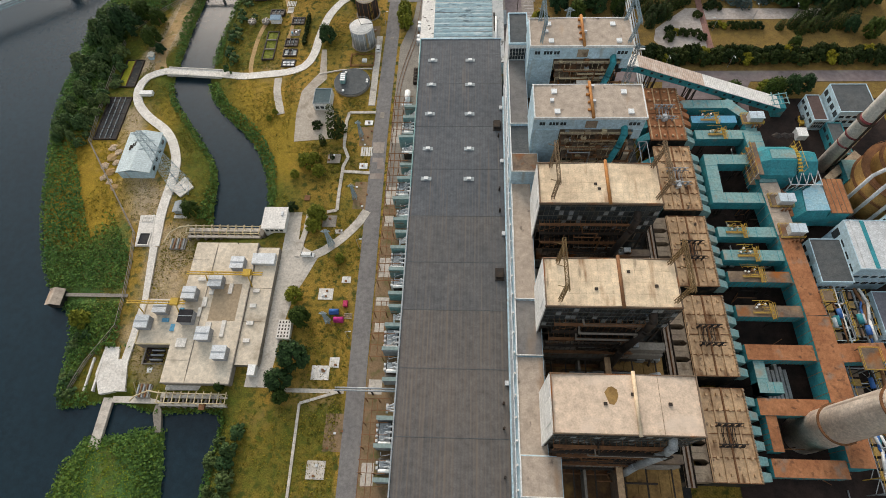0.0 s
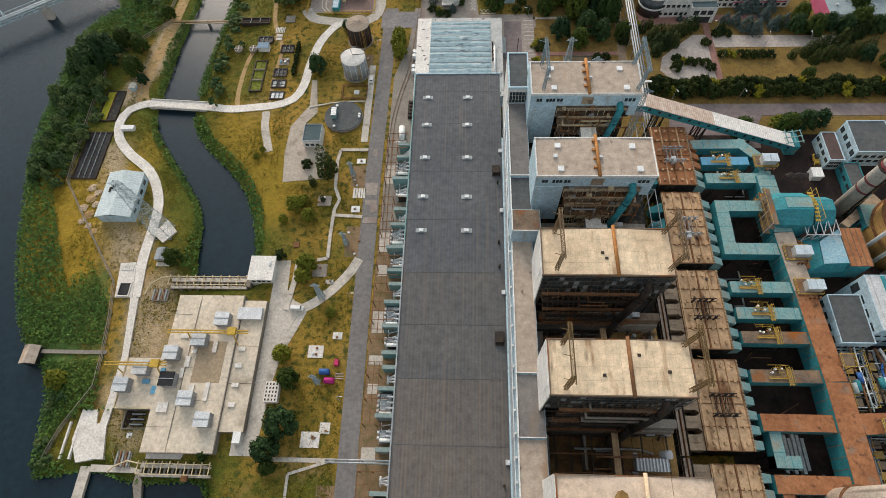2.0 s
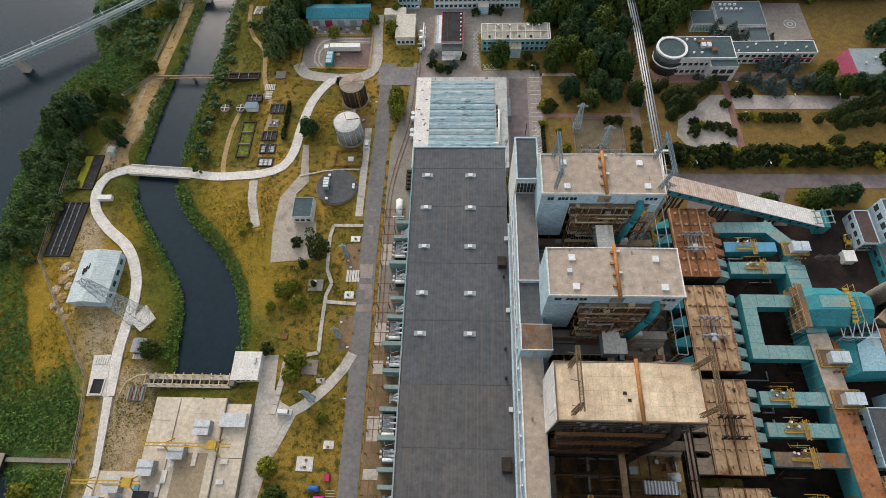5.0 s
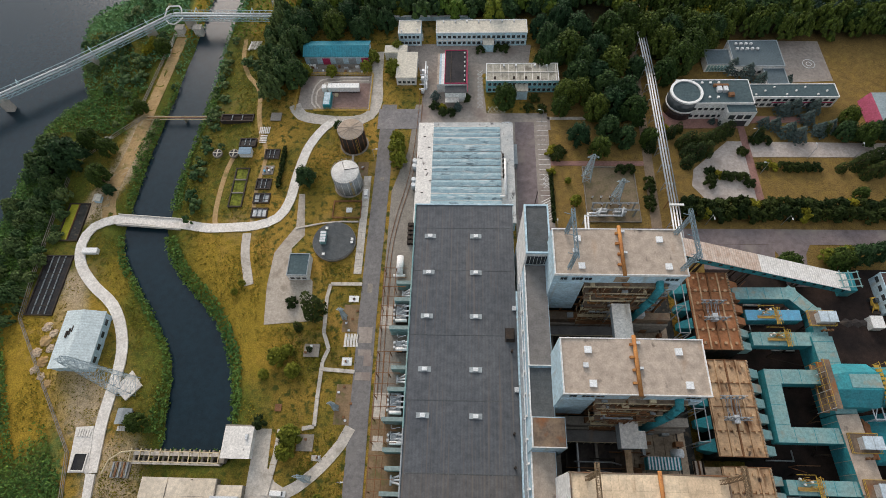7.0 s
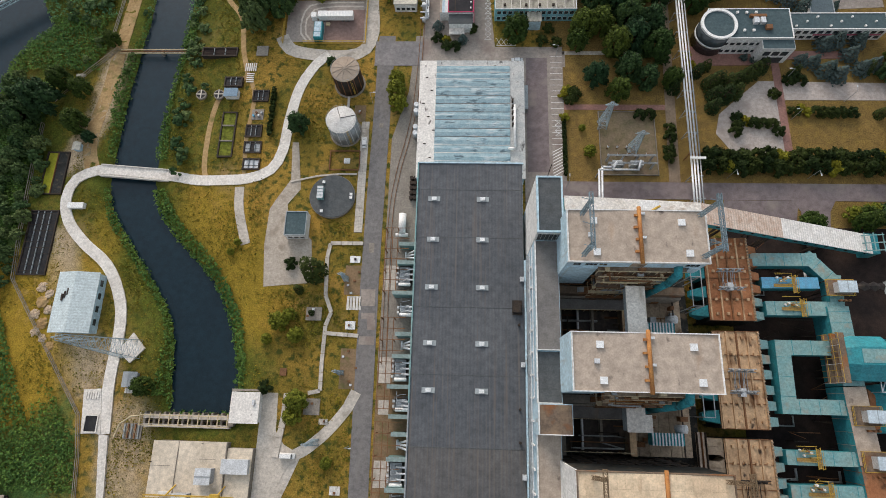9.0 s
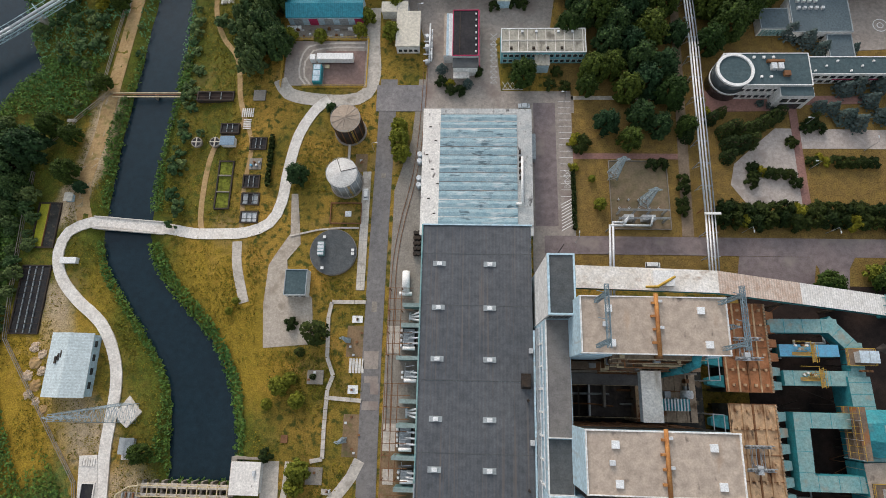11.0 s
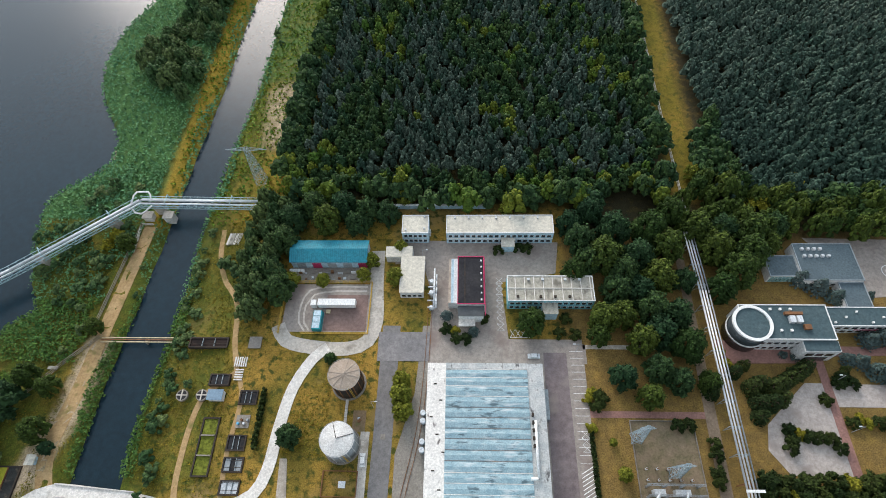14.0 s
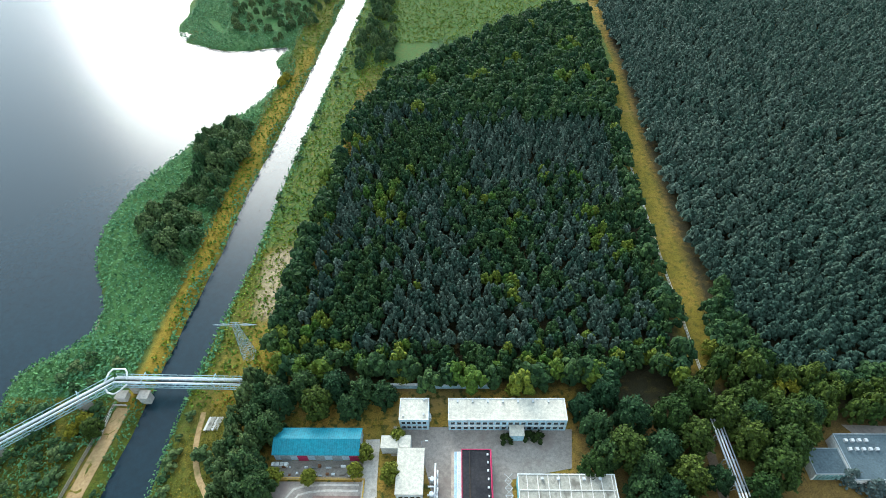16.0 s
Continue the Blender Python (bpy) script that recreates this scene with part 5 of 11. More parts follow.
    for k in range(n):
        y = y0 + 0.7 + (y1 - y0 - 1) * k / n
        w = (y1 - y0 - 2) / n * 0.66
        bm = B()
        v = [bm.verts.new(p) for p in ((83.8, y, 8), (83.8, y + w, 8), (83.8, y + w, 14.4), (83.8, y, 14.4), (88.0, y + 0.2, 8), (88.0, y + w - 0.2, 8), (88.0, y + w - 0.2, 12.0), (88.0, y + 0.2, 12.0))]
        for f in ((3, 2, 1, 0), (4, 5, 6, 7), (0, 1, 5, 4), (1, 2, 6, 5), (2, 3, 7, 6), (3, 0, 4, 7)):
            bm.faces.new([v[q] for q in f])
        part("outlet_hood", bm, teal_faded if i < 4 else (duct_rust if k > 1 else teal_faded), t)
    for y in (y0 + 0.5, (y0 + y1) / 2, y1 - 0.5):
        for x in (71, 77, 83):
            part("leg", beam(B(), (x, y, 0), (x, y, 4.2), 0.6), steel_dark, t)
    # lattice rack between boiler house and precipitator
    for y in ((y0 + 3, y0 + 12, y1 - 3) if i > 2 else ()):
        bm = B()
        for x in (62.5, 65.5):
            beam(bm, (x, y, 8), (x, y, 22), 0.25)
        beam(bm, (62.5, y, 22), (65.5, y, 22), 0.2)
        beam(bm, (62.5, y, 14), (65.5, y, 22), 0.15)
        part("rack_trestle", bm, steel_dark if i < 3 else steel_grey, t)
    for x in ((62.5, 65.5) if i > 2 else ()):
        part("rack_rail", beam(B(), (x, y0 + 3, 22), (x, y1 - 3, 22), 0.25), steel_dark if i < 3 else steel_grey, t)
    return t


for i in range(5):
    precipitator(i)


def duct(name, pts, w, h, z, mat, top=None, label="", supports=True):
    """A square flue duct along a line of places, with a lid of its own, stiffeners and legs."""
    t = thing(name, label, "duct", (*pts[0], 0), "flue ducts")
    bm, lids = B(), []
    for (ax, ay), (bx, by) in zip(pts, pts[1:]):
        l = math.hypot(bx - ax, by - ay)
        dx, dy = (bx - ax) / l, (by - ay) / l
        nx, ny = -dy * w / 2, dx * w / 2
        e = w / 2 if len(pts) > 2 else 0
        c = [(ax - dx * e + nx, ay - dy * e + ny), (ax - dx * e - nx, ay - dy * e - ny), (bx + dx * e - nx, by + dy * e - ny), (bx + dx * e + nx, by + dy * e + ny)]
        prism(bm, c, z - h, z)
        lid = B()
        lids.append(lid)
        prism(lid, [(x * 0.998 + 0.002 * ax, y * 0.998 + 0.002 * ay) for x, y in c], z + 0.001, z + 0.12 + 0.004 * (ax % 3))
        k = int(l / 2.2)
    part("casing", bm, mat, t)
    for lid in lids:
        part("lid", lid, top or mat, t)
    for (ax, ay), (bx, by) in zip(pts, pts[1:]):
        l = math.hypot(bx - ax, by - ay)
        dx, dy = (bx - ax) / l, (by - ay) / l
        nx, ny = -dy * (w / 2 + 0.04), dx * (w / 2 + 0.04)
        k = max(2, int(l / (3.2 if w > 6 else 1.5 if top in (duct_rust, roof_rust) else 5.0)))
        for j in range(k):
            f = (j + 0.5) / k
            cx, cy = ax + (bx - ax) * f, ay + (by - ay) * f
            part("stiffener", prism(B(), [(cx + nx + dx * 0.07, cy + ny + dy * 0.07), (cx + nx - dx * 0.07, cy + ny - dy * 0.07), (cx - nx - dx * 0.07, cy - ny - dy * 0.07), (cx - nx + dx * 0.07, cy - ny + dy * 0.07)], z - h - 0.05, z + 0.17), mat if top is None or top is teal_faded else top, t)
    if supports:
        for (ax, ay), (bx, by) in zip(pts, pts[1:]):
            for f in (0.25, 0.75):
                bm = B()
                cx, cy = ax + (bx - ax) * f, ay + (by - ay) * f
                for s in (-1, 1):
                    beam(bm, (cx + s * 1.2, cy + s * 0.8, 0), (cx + s * 0.8, cy + s * 0.6, z - h), 0.3)
                beam(bm, (cx - 1.2, cy - 0.8, 0.5), (cx + 0.8, cy + 0.6, z - h - 0.2), 0.18)
                part("trestle", bm, steel_dark, t)
    return t


duct("flue_duct", [(113.2, 20), (113.2, 66)], 7.2, 8, 14, teal, duct_rust, "wide main flue duct with a rusted lid")
duct("flue_duct", [(113.0, 66.2), (111.6, 96)], 6.8, 8, 14, teal, duct_rust, "wide main flue duct with rusted lid plates")
duct("flue_duct", [(111.4, 96.2), (110.2, 118)], 6.6, 8, 14, teal, roof_tan, "wide main flue duct with a grey-tan lid")
duct("flue_duct", [(110.2, 118.2), (109.5, 142)], 6.4, 8, 14, teal, teal_faded, "wide main flue duct in faded teal")
for y, mat, top in ((97.6, teal, teal_faded), (88.4, teal, teal_faded), (80.2, teal, roof_rust), (67.8, teal, roof_rust), (53.9, teal, duct_rust), (36.9, teal, duct_rust), (19.6, teal, duct_rust)):
    duct("flue_duct", [(88.4, y), (109.5, y)], 4.0 if y > 60 else 5.0, 4.2, 13, mat, top, "branch flue duct from a precipitator")
duct("flue_duct", [(108.5, 129.2), (91.6, 129.2), (91.2, 111.9), (108.5, 111.9)], 4.4, 4.4, 13.2, teal, teal_faded, "flue duct bent into a square loop")
duct("flue_duct", [(88.4, 141.2), (110, 141.4)], 4.4, 4.2, 13, teal, teal_faded, "branch flue duct in teal sheet")
duct("flue_duct", [(88.4, 149.4), (106, 149.6)], 3.6, 4.0, 12.4, teal, blue_tarp, "branch flue duct in blue and teal sheet")
duct("flue_duct", [(87.5, 156.8), (104.2, 157), (110.5, 150), (110.3, 143)], 4.2, 4.0, 13, teal, teal_faded, "outer flue duct with an angled bend")
duct("flue_duct", [(96, 43), (92, 43), (92, 53.5)], 3.4, 4.0, 12, teal, teal_faded, "short flue duct elbow")
duct("flue_duct", [(91.5, 24), (91.5, 36)], 3.2, 4.0, 12.6, teal, duct_rust, "short linking flue duct with rusted lid")


def bevelled_hood(bm, x0, x1, y0, y1, z0, z1, cut, side):
    """A box whose top edges are cut off, drawn out along x, with its ends drawn in by side."""
    sec = [(y0, z0), (y0, z1 - cut), (y0 + cut * 1.3, z1), (y1 - cut, z1), (y1, z1 - cut), (y1, z0)]
    ym = (y0 + y1) / 2
    rings = [[bm.verts.new((x, ym + (y - ym) * k, z0 + (z - z0) * k)) for y, z in sec] for x, k in ((x0, side), (x0 + (x1 - x0) * 0.22, 1.0), (x1 - (x1 - x0) * 0.08, 1.0), (x1, 0.94))]
    for p, q in zip(rings, rings[1:]):
        for i in range(6):
            bm.faces.new((p[i], p[(i + 1) % 6], q[(i + 1) % 6], q[i]))
    bm.faces.new(rings[0][::-1])
    bm.faces.new(rings[-1])
    bmesh.ops.recalc_face_normals(bm, faces=bm.faces)
    return bm


def hood_house():
    t = thing("fan_house", "large teal fan hood with cut-off edges and yellow stairs", "duct", (114, 126, 0))
    part("hood", bevelled_hood(B(), 107.0, 119.6, 119.6, 132.6, 8, 20.0, 3.4, 0.86), teal, t)
    part("rear_hood", bevelled_hood(B(), 121.4, 128.4, 121.2, 132.2, 8, 17.6, 3.0, 1.0), teal, t)
    part("hood_lid", boxes((110.2, 119.0, 124.6, 128.6, 20.0, 20.12)), teal_faded, t)
    for k in range(9):
        part("stair_tread", boxes((119.7, 121.3, 120.4 + k * 1.35, 121.3 + k * 1.35, 19.2 - abs(k - 4) * 0.35, 19.35 - abs(k - 4) * 0.35)), yellow, t)
    for x in (119.6, 121.4):
        part("stair_rail", beam(B(), (x, 120, 20.6), (x, 132.4, 20.6), 0.13), yellow, t)
        for k in range(8):
            part("rail_post", beam(B(), (x, 120.2 + k * 1.7, 17.4), (x, 120.2 + k * 1.7, 20.6), 0.11), yellow, t)
    for z in (11.5, 15.0, 18.0):
        part("gallery", boxes((104.6, 107.0, 118.8, 133.4, z, z + 0.14)), roof_rust, t)
        part("gallery_rail", beam(B(), (104.6, 118.8, z + 1.1), (104.6, 133.4, z + 1.1), 0.1), yellow, t)
        for k in range(9):
            part("rail_post", beam(B(), (104.6, 118.9 + k * 1.8, z - 2.2), (104.6, 118.9 + k * 1.8, z + 1.1), 0.11), yellow if k % 3 else steel_light, t)
    for x in (108, 114, 119, 127):
        for y in (121, 131):
            part("leg", beam(B(), (x, y, 0), (x, y, 9), 0.6), steel_dark, t)
    return t


hood_house()


def steel_platform(x, y, z, sx, sy, mat, cabin=None):
    t = thing("service_platform", "small steel service platform with railings" + (" and a white cabin" if cabin else ""), "platform", (x, y, 0), "service platforms on the ducts")
    part("deck", boxes((x, x + sx, y, y + sy, z, z + 0.15)), roof_rust, t)
    bm = B()
    for a, b in (((x, y), (x + sx, y)), ((x + sx, y), (x + sx, y + sy)), ((x + sx, y + sy), (x, y + sy)), ((x, y + sy), (x, y))):
        for h in (0.6, 1.2):
            beam(bm, (*a, z + h), (*b, z + h), 0.1)
        n = max(2, int(math.hypot(b[0] - a[0], b[1] - a[1]) / 1.2))
        for k in range(n):
            beam(bm, (a[0] + (b[0] - a[0]) * k / n, a[1] + (b[1] - a[1]) * k / n, z), (a[0] + (b[0] - a[0]) * k / n, a[1] + (b[1] - a[1]) * k / n, z + 1.2), 0.1)
    part("railing", bm, mat, t)
    bm = B()
    for px, py in ((x + 0.3, y + 0.3), (x + sx - 0.3, y + 0.3), (x + 0.3, y + sy - 0.3), (x + sx - 0.3, y + sy - 0.3)):
        beam(bm, (px, py, 0), (px, py, z), 0.2)
    part("leg", bm, steel_dark, t)
    if cabin:
        cx, cy, cw, cd = cabin
        c = part("cabin", boxes((cx, cx + cw, cy, cy + cd, z + 0.15, z + 2.8)), steel_light, t)
        part("cabin_roof", boxes((cx - 0.2, cx + cw / 2 - 0.1, cy - 0.2, cy + cd + 0.2, z + 2.8, z + 3.0), (cx + cw / 2 + 0.1, cx + cw + 0.2, cy - 0.2, cy + cd + 0.2, z + 2.8, z + 3.0)), M("pale_blue_cabin_roof", (0.50, 0.60, 0.66)), c)
        bm = B()
        for k in range(3):
            tube(bm, (cx + 1 + k * 1.3, cy - 2.4, z + 0.15), (cx + 1 + k * 1.3, cy - 2.4, z + 1.6), 0.35, 8)
        part("fan", bm, rust, t)
    return t


steel_platform(106.5, 145.2, 14.4, 8, 5, yellow, (108.8, 146, 5.2, 3.2))
steel_platform(108, 107, 14.4, 8, 5.5, yellow, (110.6, 108, 5.2, 3.2))
steel_platform(108.6, 94.5, 14.4, 8, 5.5, yellow, (111.2, 95.5, 5.2, 3.2))
steel_platform(121, 48, 16, 6, 7, yellow)
steel_platform(115.5, 70.5, 15, 4, 4, yellow)


yellow_deck = M("worn_ochre_deck", (0.36, 0.23, 0.07), (0.27, 0.17, 0.07), 0.5, 0.85, stain=(0.2, 0.15, 0.1), ss=(0.5, 0.5, 0.3), lo=0.58, hi=0.72)


def gear_cluster(x, y, z):
    """Valve gear on a branch duct: a yellow bridge with drums and rods."""
    t = thing("damper_gear", "yellow damper gear with drums on a branch duct", "machine", (x, y, z), "damper gears on the ducts")
    rnd = random.Random(int(x * 13 + y))
    bm = B()
    for k in range(2):
        beam(bm, (x + 5 + k * 1.2, y - 1.2, z - 4), (x + 5 + k * 1.2, y - 1.2, z + 1.2), 0.16)
        beam(bm, (x + 5 + k * 1.2, y - 4.0, z + 0.8), (x + 5 + k * 1.2, y + 2, z + 0.8), 0.16)
    for k in range(5):
        beam(bm, (x + 5, y - 3.8 + k * 1.3, z + 0.8), (x + 6.2, y - 3.4 + k * 1.3, z + 0.8), 0.1)
        beam(bm, (x + 6.2, y - 3.8 + k * 1.3, z + 0.8), (x + 6.2, y - 3.8 + k * 1.3, z + 1.9), 0.08)
    beam(bm, (x + 6.2, y - 3.8, z + 1.9), (x + 6.2, y + 1.6, z + 1.9), 0.08)
    part("walkway", bm, yellow, t)
    part("deck", boxes((x + 5.2, x + 6.0, y - 3.8, y + 1.4, z + 0.62, z + 0.72)), yellow_deck, t, "worn ochre walkway deck")
    part("platform", boxes((x - 0.6, x + 5.0, y - 1.9, y - 0.9, z + 0.3, z + 0.4)), yellow_deck, t, "worn ochre platform")
    for yy in (y - 1.95, y + 2.3):
        part("rail", beam(B(), (x - 0.6, yy, z + 1.3), (x + 5.0, yy, z + 1.3), 0.12), yellow, t)
    for k in range(7):
        bm = B()
        p = (x + rnd.uniform(0, 4.4), y + rnd.uniform(-1.4, 2.2), z)
        beam(bm, p, (p[0] + rnd.uniform(-1.6, 1.6), p[1] + rnd.uniform(-1.2, 1.2), z + rnd.uniform(0.8, 2.0)), 0.1)
        beam(bm, (p[0], p[1], z), (p[0], p[1], z + 1.2), 0.09)
        beam(bm, (p[0], p[1], z + 1.2), (p[0] + rnd.uniform(1, 2.6), p[1], z + 1.2), 0.09)
        part("rod", bm, yellow, t)
    for k in range(4):
        px, py = x + 0.6 + k * 1.05, y + 0.4 + rnd.uniform(-0.9, 0.9)
        part("drum", tube(B(), (px, py, z), (px, py, z + rnd.uniform(0.6, 1.3)), 0.34, 8), white_paint if k != 2 else rust, t)
    return t


for x, y in ((91.5, 98.6), (93.5, 89.4), (93.5, 81.6), (94, 68.6), (92, 149.8), (93.5, 142.4)):
    gear_cluster(x, y, 13.2)


# ---- coal conveyor ----
def conveyor():
    t = thing("coal_conveyor", "covered coal conveyor bridge with teal sides and a white sheet roof", "conveyor", (90, 168, 0))
    a, b = Vector((24, 167.6, 30.5)), Vector((66, 167.6, 25.8))
    c = Vector((129.5, 164.6, 5.5))
    for k, (p, q, mat) in enumerate(((a, b, M("white_conveyor_roof", (0.82, 0.79, 0.74), (0.68, 0.63, 0.56), 0.3, stain=(0.30, 0.17, 0.09), ss=(0.2, 0.4, 0.2), lo=0.6, hi=0.8)), (b, b.lerp(c, 0.45), M("rusty_white_conveyor_roof", (0.72, 0.60, 0.51), (0.54, 0.38, 0.29), 0.5, rib=("X", 0.9, 0.2))), (b.lerp(c, 0.45), c, M("ribbed_white_conveyor_roof", (0.84, 0.82, 0.78), (0.72, 0.69, 0.64), 0.3, rib=("X", 0.9, 0.15))))):
        bm, rf = B(), B()
        for m, lo, hi, w in ((bm, -3.2, 0, 3.0), (rf, 0.02, 0.3, 3.3)):
            v = [m.verts.new((e.x, e.y + s * w, e.z + h)) for e in (p, q) for s, h in ((-1, lo), (1, lo), (1, hi), (-1, hi))]
            for f in ((0, 1, 2, 3), (7, 6, 5, 4), (0, 4, 5, 1), (1, 5, 6, 2), (2, 6, 7, 3), (3, 7, 4, 0)):
                m.faces.new([v[i] for i in f])
            bmesh.ops.recalc_face_normals(m, faces=m.faces)
        body = part("gallery_wall", bm, teal, t)
        part("gallery_roof", rf, mat, t)
        n = int((q - p).length / 4)
        for j in range(n):
            e = p.lerp(q, (j + 0.5) / n)
            part("pane", boxes((e.x - 0.5, e.x + 0.5, e.y - 3.06, e.y - 2.98, e.z - 1.9, e.z - 0.9)), glass_dark, body)
    for f in (0.12, 0.4, 0.7):
        e = b.lerp(c, f)
        for s in (-2.4, 2.4):
            part("trestle_leg", beam(B(), (e.x - 1, e.y + s, 0), (e.x - 1, e.y + s, e.z - 3), 0.5), steel_dark, t)
            part("trestle_leg", beam(B(), (e.x + 1, e.y + s, 0), (e.x + 1, e.y + s, e.z - 3), 0.5), steel_dark, t)
            part("brace", beam(B(), (e.x - 1, e.y + s, 0), (e.x + 1, e.y + s, e.z - 3), 0.25), steel_dark, t)
    part("hood", boxes((46, 52, 165.4, 169.8, 28.2, 30.2)), white_paint, t)
    part("hood_pipe", pipe(B(), [(44, 165, 30), (47, 165, 30.5), (52, 168, 30)], 0.4, 8), yellow, t)
    part("tail_housing", boxes((128, 132, 161.5, 168.4, 0, 5.6)), teal, t)
    bm = B()
    for y in (162, 164.6, 167.2):
        beam(bm, (124, y, 6.5), (132, y, 8.6), 0.3)
    for x in (126, 129, 132):
        beam(bm, (x, 161.6, 8), (x, 168, 8), 0.25)
    part("tail_frame", bm, teal_faded, t)
    return t


conveyor()


# ---- chimneys ----
def big_chimney():
    t = thing("chimney", "huge stained concrete chimney with ring galleries", "chimney", (105.9, 31.0, 0))
    bm = tube(B(), (105.9, 31.0, 0), (105.9, 31.0, 150), 5.7, 44, 3.2)
    part("shaft", bm, chimney_mat, t)
    for z, r in ((20, 5.38), (46, 4.95), (70, 4.55)):
        part("ring_gallery", tube(B(), (105.9, 31.0, z), (105.9, 31.0, z + 0.35), r + 0.55, 40), rust, t, "rusty ring gallery")
        for k in range(28):
            a = k * math.pi / 14
            part("rail_post", beam(B(), (105.9 + (r + 0.5) * math.cos(a), 31.0 + (r + 0.5) * math.sin(a), z + 0.35), (105.9 + (r + 0.5) * math.cos(a), 31.0 + (r + 0.5) * math.sin(a), z + 1.4), 0.12), rust, t)
    return t


band_red = M("weathered_red_band", (0.24, 0.055, 0.06), (0.15, 0.05, 0.05), 0.6, 0.8)


def thin_chimney():
    t = thing("chimney", "slender white chimney with red bands", "chimney", (142, 135.5, 0))
    part("shaft", tube(B(), (142, 135.5, 0), (142, 135.5, 112), 3.1, 28, 2.2), concrete_white, t)
    part("red_band", tube(B(), (142, 135.5, 27.6), (142, 135.5, 29.8), 2.93, 28), band_red, t)
    part("red_band", tube(B(), (142, 135.5, 20.3), (142, 135.5, 21.2), 3.0, 28), band_red, t)
    part("platform", tube(B(), (142, 135.5, 28.4), (142, 135.5, 28.7), 3.7, 20), steel_dark, t)
    part("red_band", tube(B(), (142, 135.5, 15.4), (142, 135.5, 16.2), 3.03, 28), band_red, t)
    part("ladder", boxes((141.6, 142.4, 132.2, 132.5, 1, 110)), steel_dark, t, "dark ladder up the shaft")
    return t


big_chimney()
thin_chimney()


# ---- west side: tanks, sheds, pumping station ----
def gable(bm, x0, x1, y0, y1, z0, z1, along="y", over=0.4):
    """A pitched roof over a rectangle, with some thickness."""
    if along == "y":
        xm = (x0 + x1) / 2
        sec = [(x0 - over, z0), (xm, z1), (x1 + over, z0), (x1 + over, z0 - 0.25), (xm, z1 - 0.25), (x0 - over, z0 - 0.25)]
        ring = [[bm.verts.new((a, y, b)) for a, b in sec] for y in (y0 - over, y1 + over)]
    else:
        ym = (y0 + y1) / 2
        sec = [(y0 - over, z0), (ym, z1), (y1 + over, z0), (y1 + over, z0 - 0.25), (ym, z1 - 0.25), (y0 - over, z0 - 0.25)]
        ring = [[bm.verts.new((x, a, b)) for a, b in sec] for x in (x0 - over, x1 + over)]
    for i in range(6):
        bm.faces.new((ring[0][i], ring[0][(i + 1) % 6], ring[1][(i + 1) % 6], ring[1][i]))
    for r in ring:
        bm.faces.new((r[0], r[1], r[4], r[5]))
        bm.faces.new((r[1], r[2], r[3], r[4]))
    bmesh.ops.recalc_face_normals(bm, faces=bm.faces)
    return bm


def window_row(parent, x0, x1, y, z, n, w, h, mat=None, side=-1):
    """Panes set in a wall that faces along y."""
    for k in range(n):
        x = x0 + (x1 - x0) * (k + 0.5) / n
        f = part("window", boxes((x - w / 2 - 0.1, x + w / 2 + 0.1, y - 0.06, y + 0.06, z - 0.1, z + h + 0.1)), white_paint, parent)
        part("pane", boxes((x - w / 2, x + w / 2, y + side * 0.08 - 0.03, y + side * 0.08 + 0.03, z, z + h)), mat or glass_dark, f)


def flat_house(name, label, x0, x1, y0, y1, z, wall, roof, rows=(), n=8, coping=None, z0=0.0):
    t = thing(name, label, "building", ((x0 + x1) / 2, (y0 + y1) / 2, z0))
    part("wall", boxes((x0, x1, y0, y1, z0 - 0.5, z)), wall, t)
    part("roof", boxes((x0 + 0.25, x1 - 0.25, y0 + 0.25, y1 - 0.25, z, z + 0.15)), roof, t)
    part("coping", boxes((x0 - 0.05, x1 + 0.05, y0 - 0.05, y0 + 0.25, z, z + 0.4), (x0 - 0.05, x1 + 0.05, y1 - 0.25, y1 + 0.05, z, z + 0.4), (x0 - 0.05, x0 + 0.25, y0 + 0.25, y1 - 0.25, z, z + 0.4), (x1 - 0.25, x1 + 0.05, y0 + 0.25, y1 - 0.25, z, z + 0.4)), coping or wall, t)
    for zz in rows:
        window_row(t, x0 + 0.5, x1 - 0.5, y0, zz, n, (x1 - x0) / n * 0.62, 1.5)
    return t


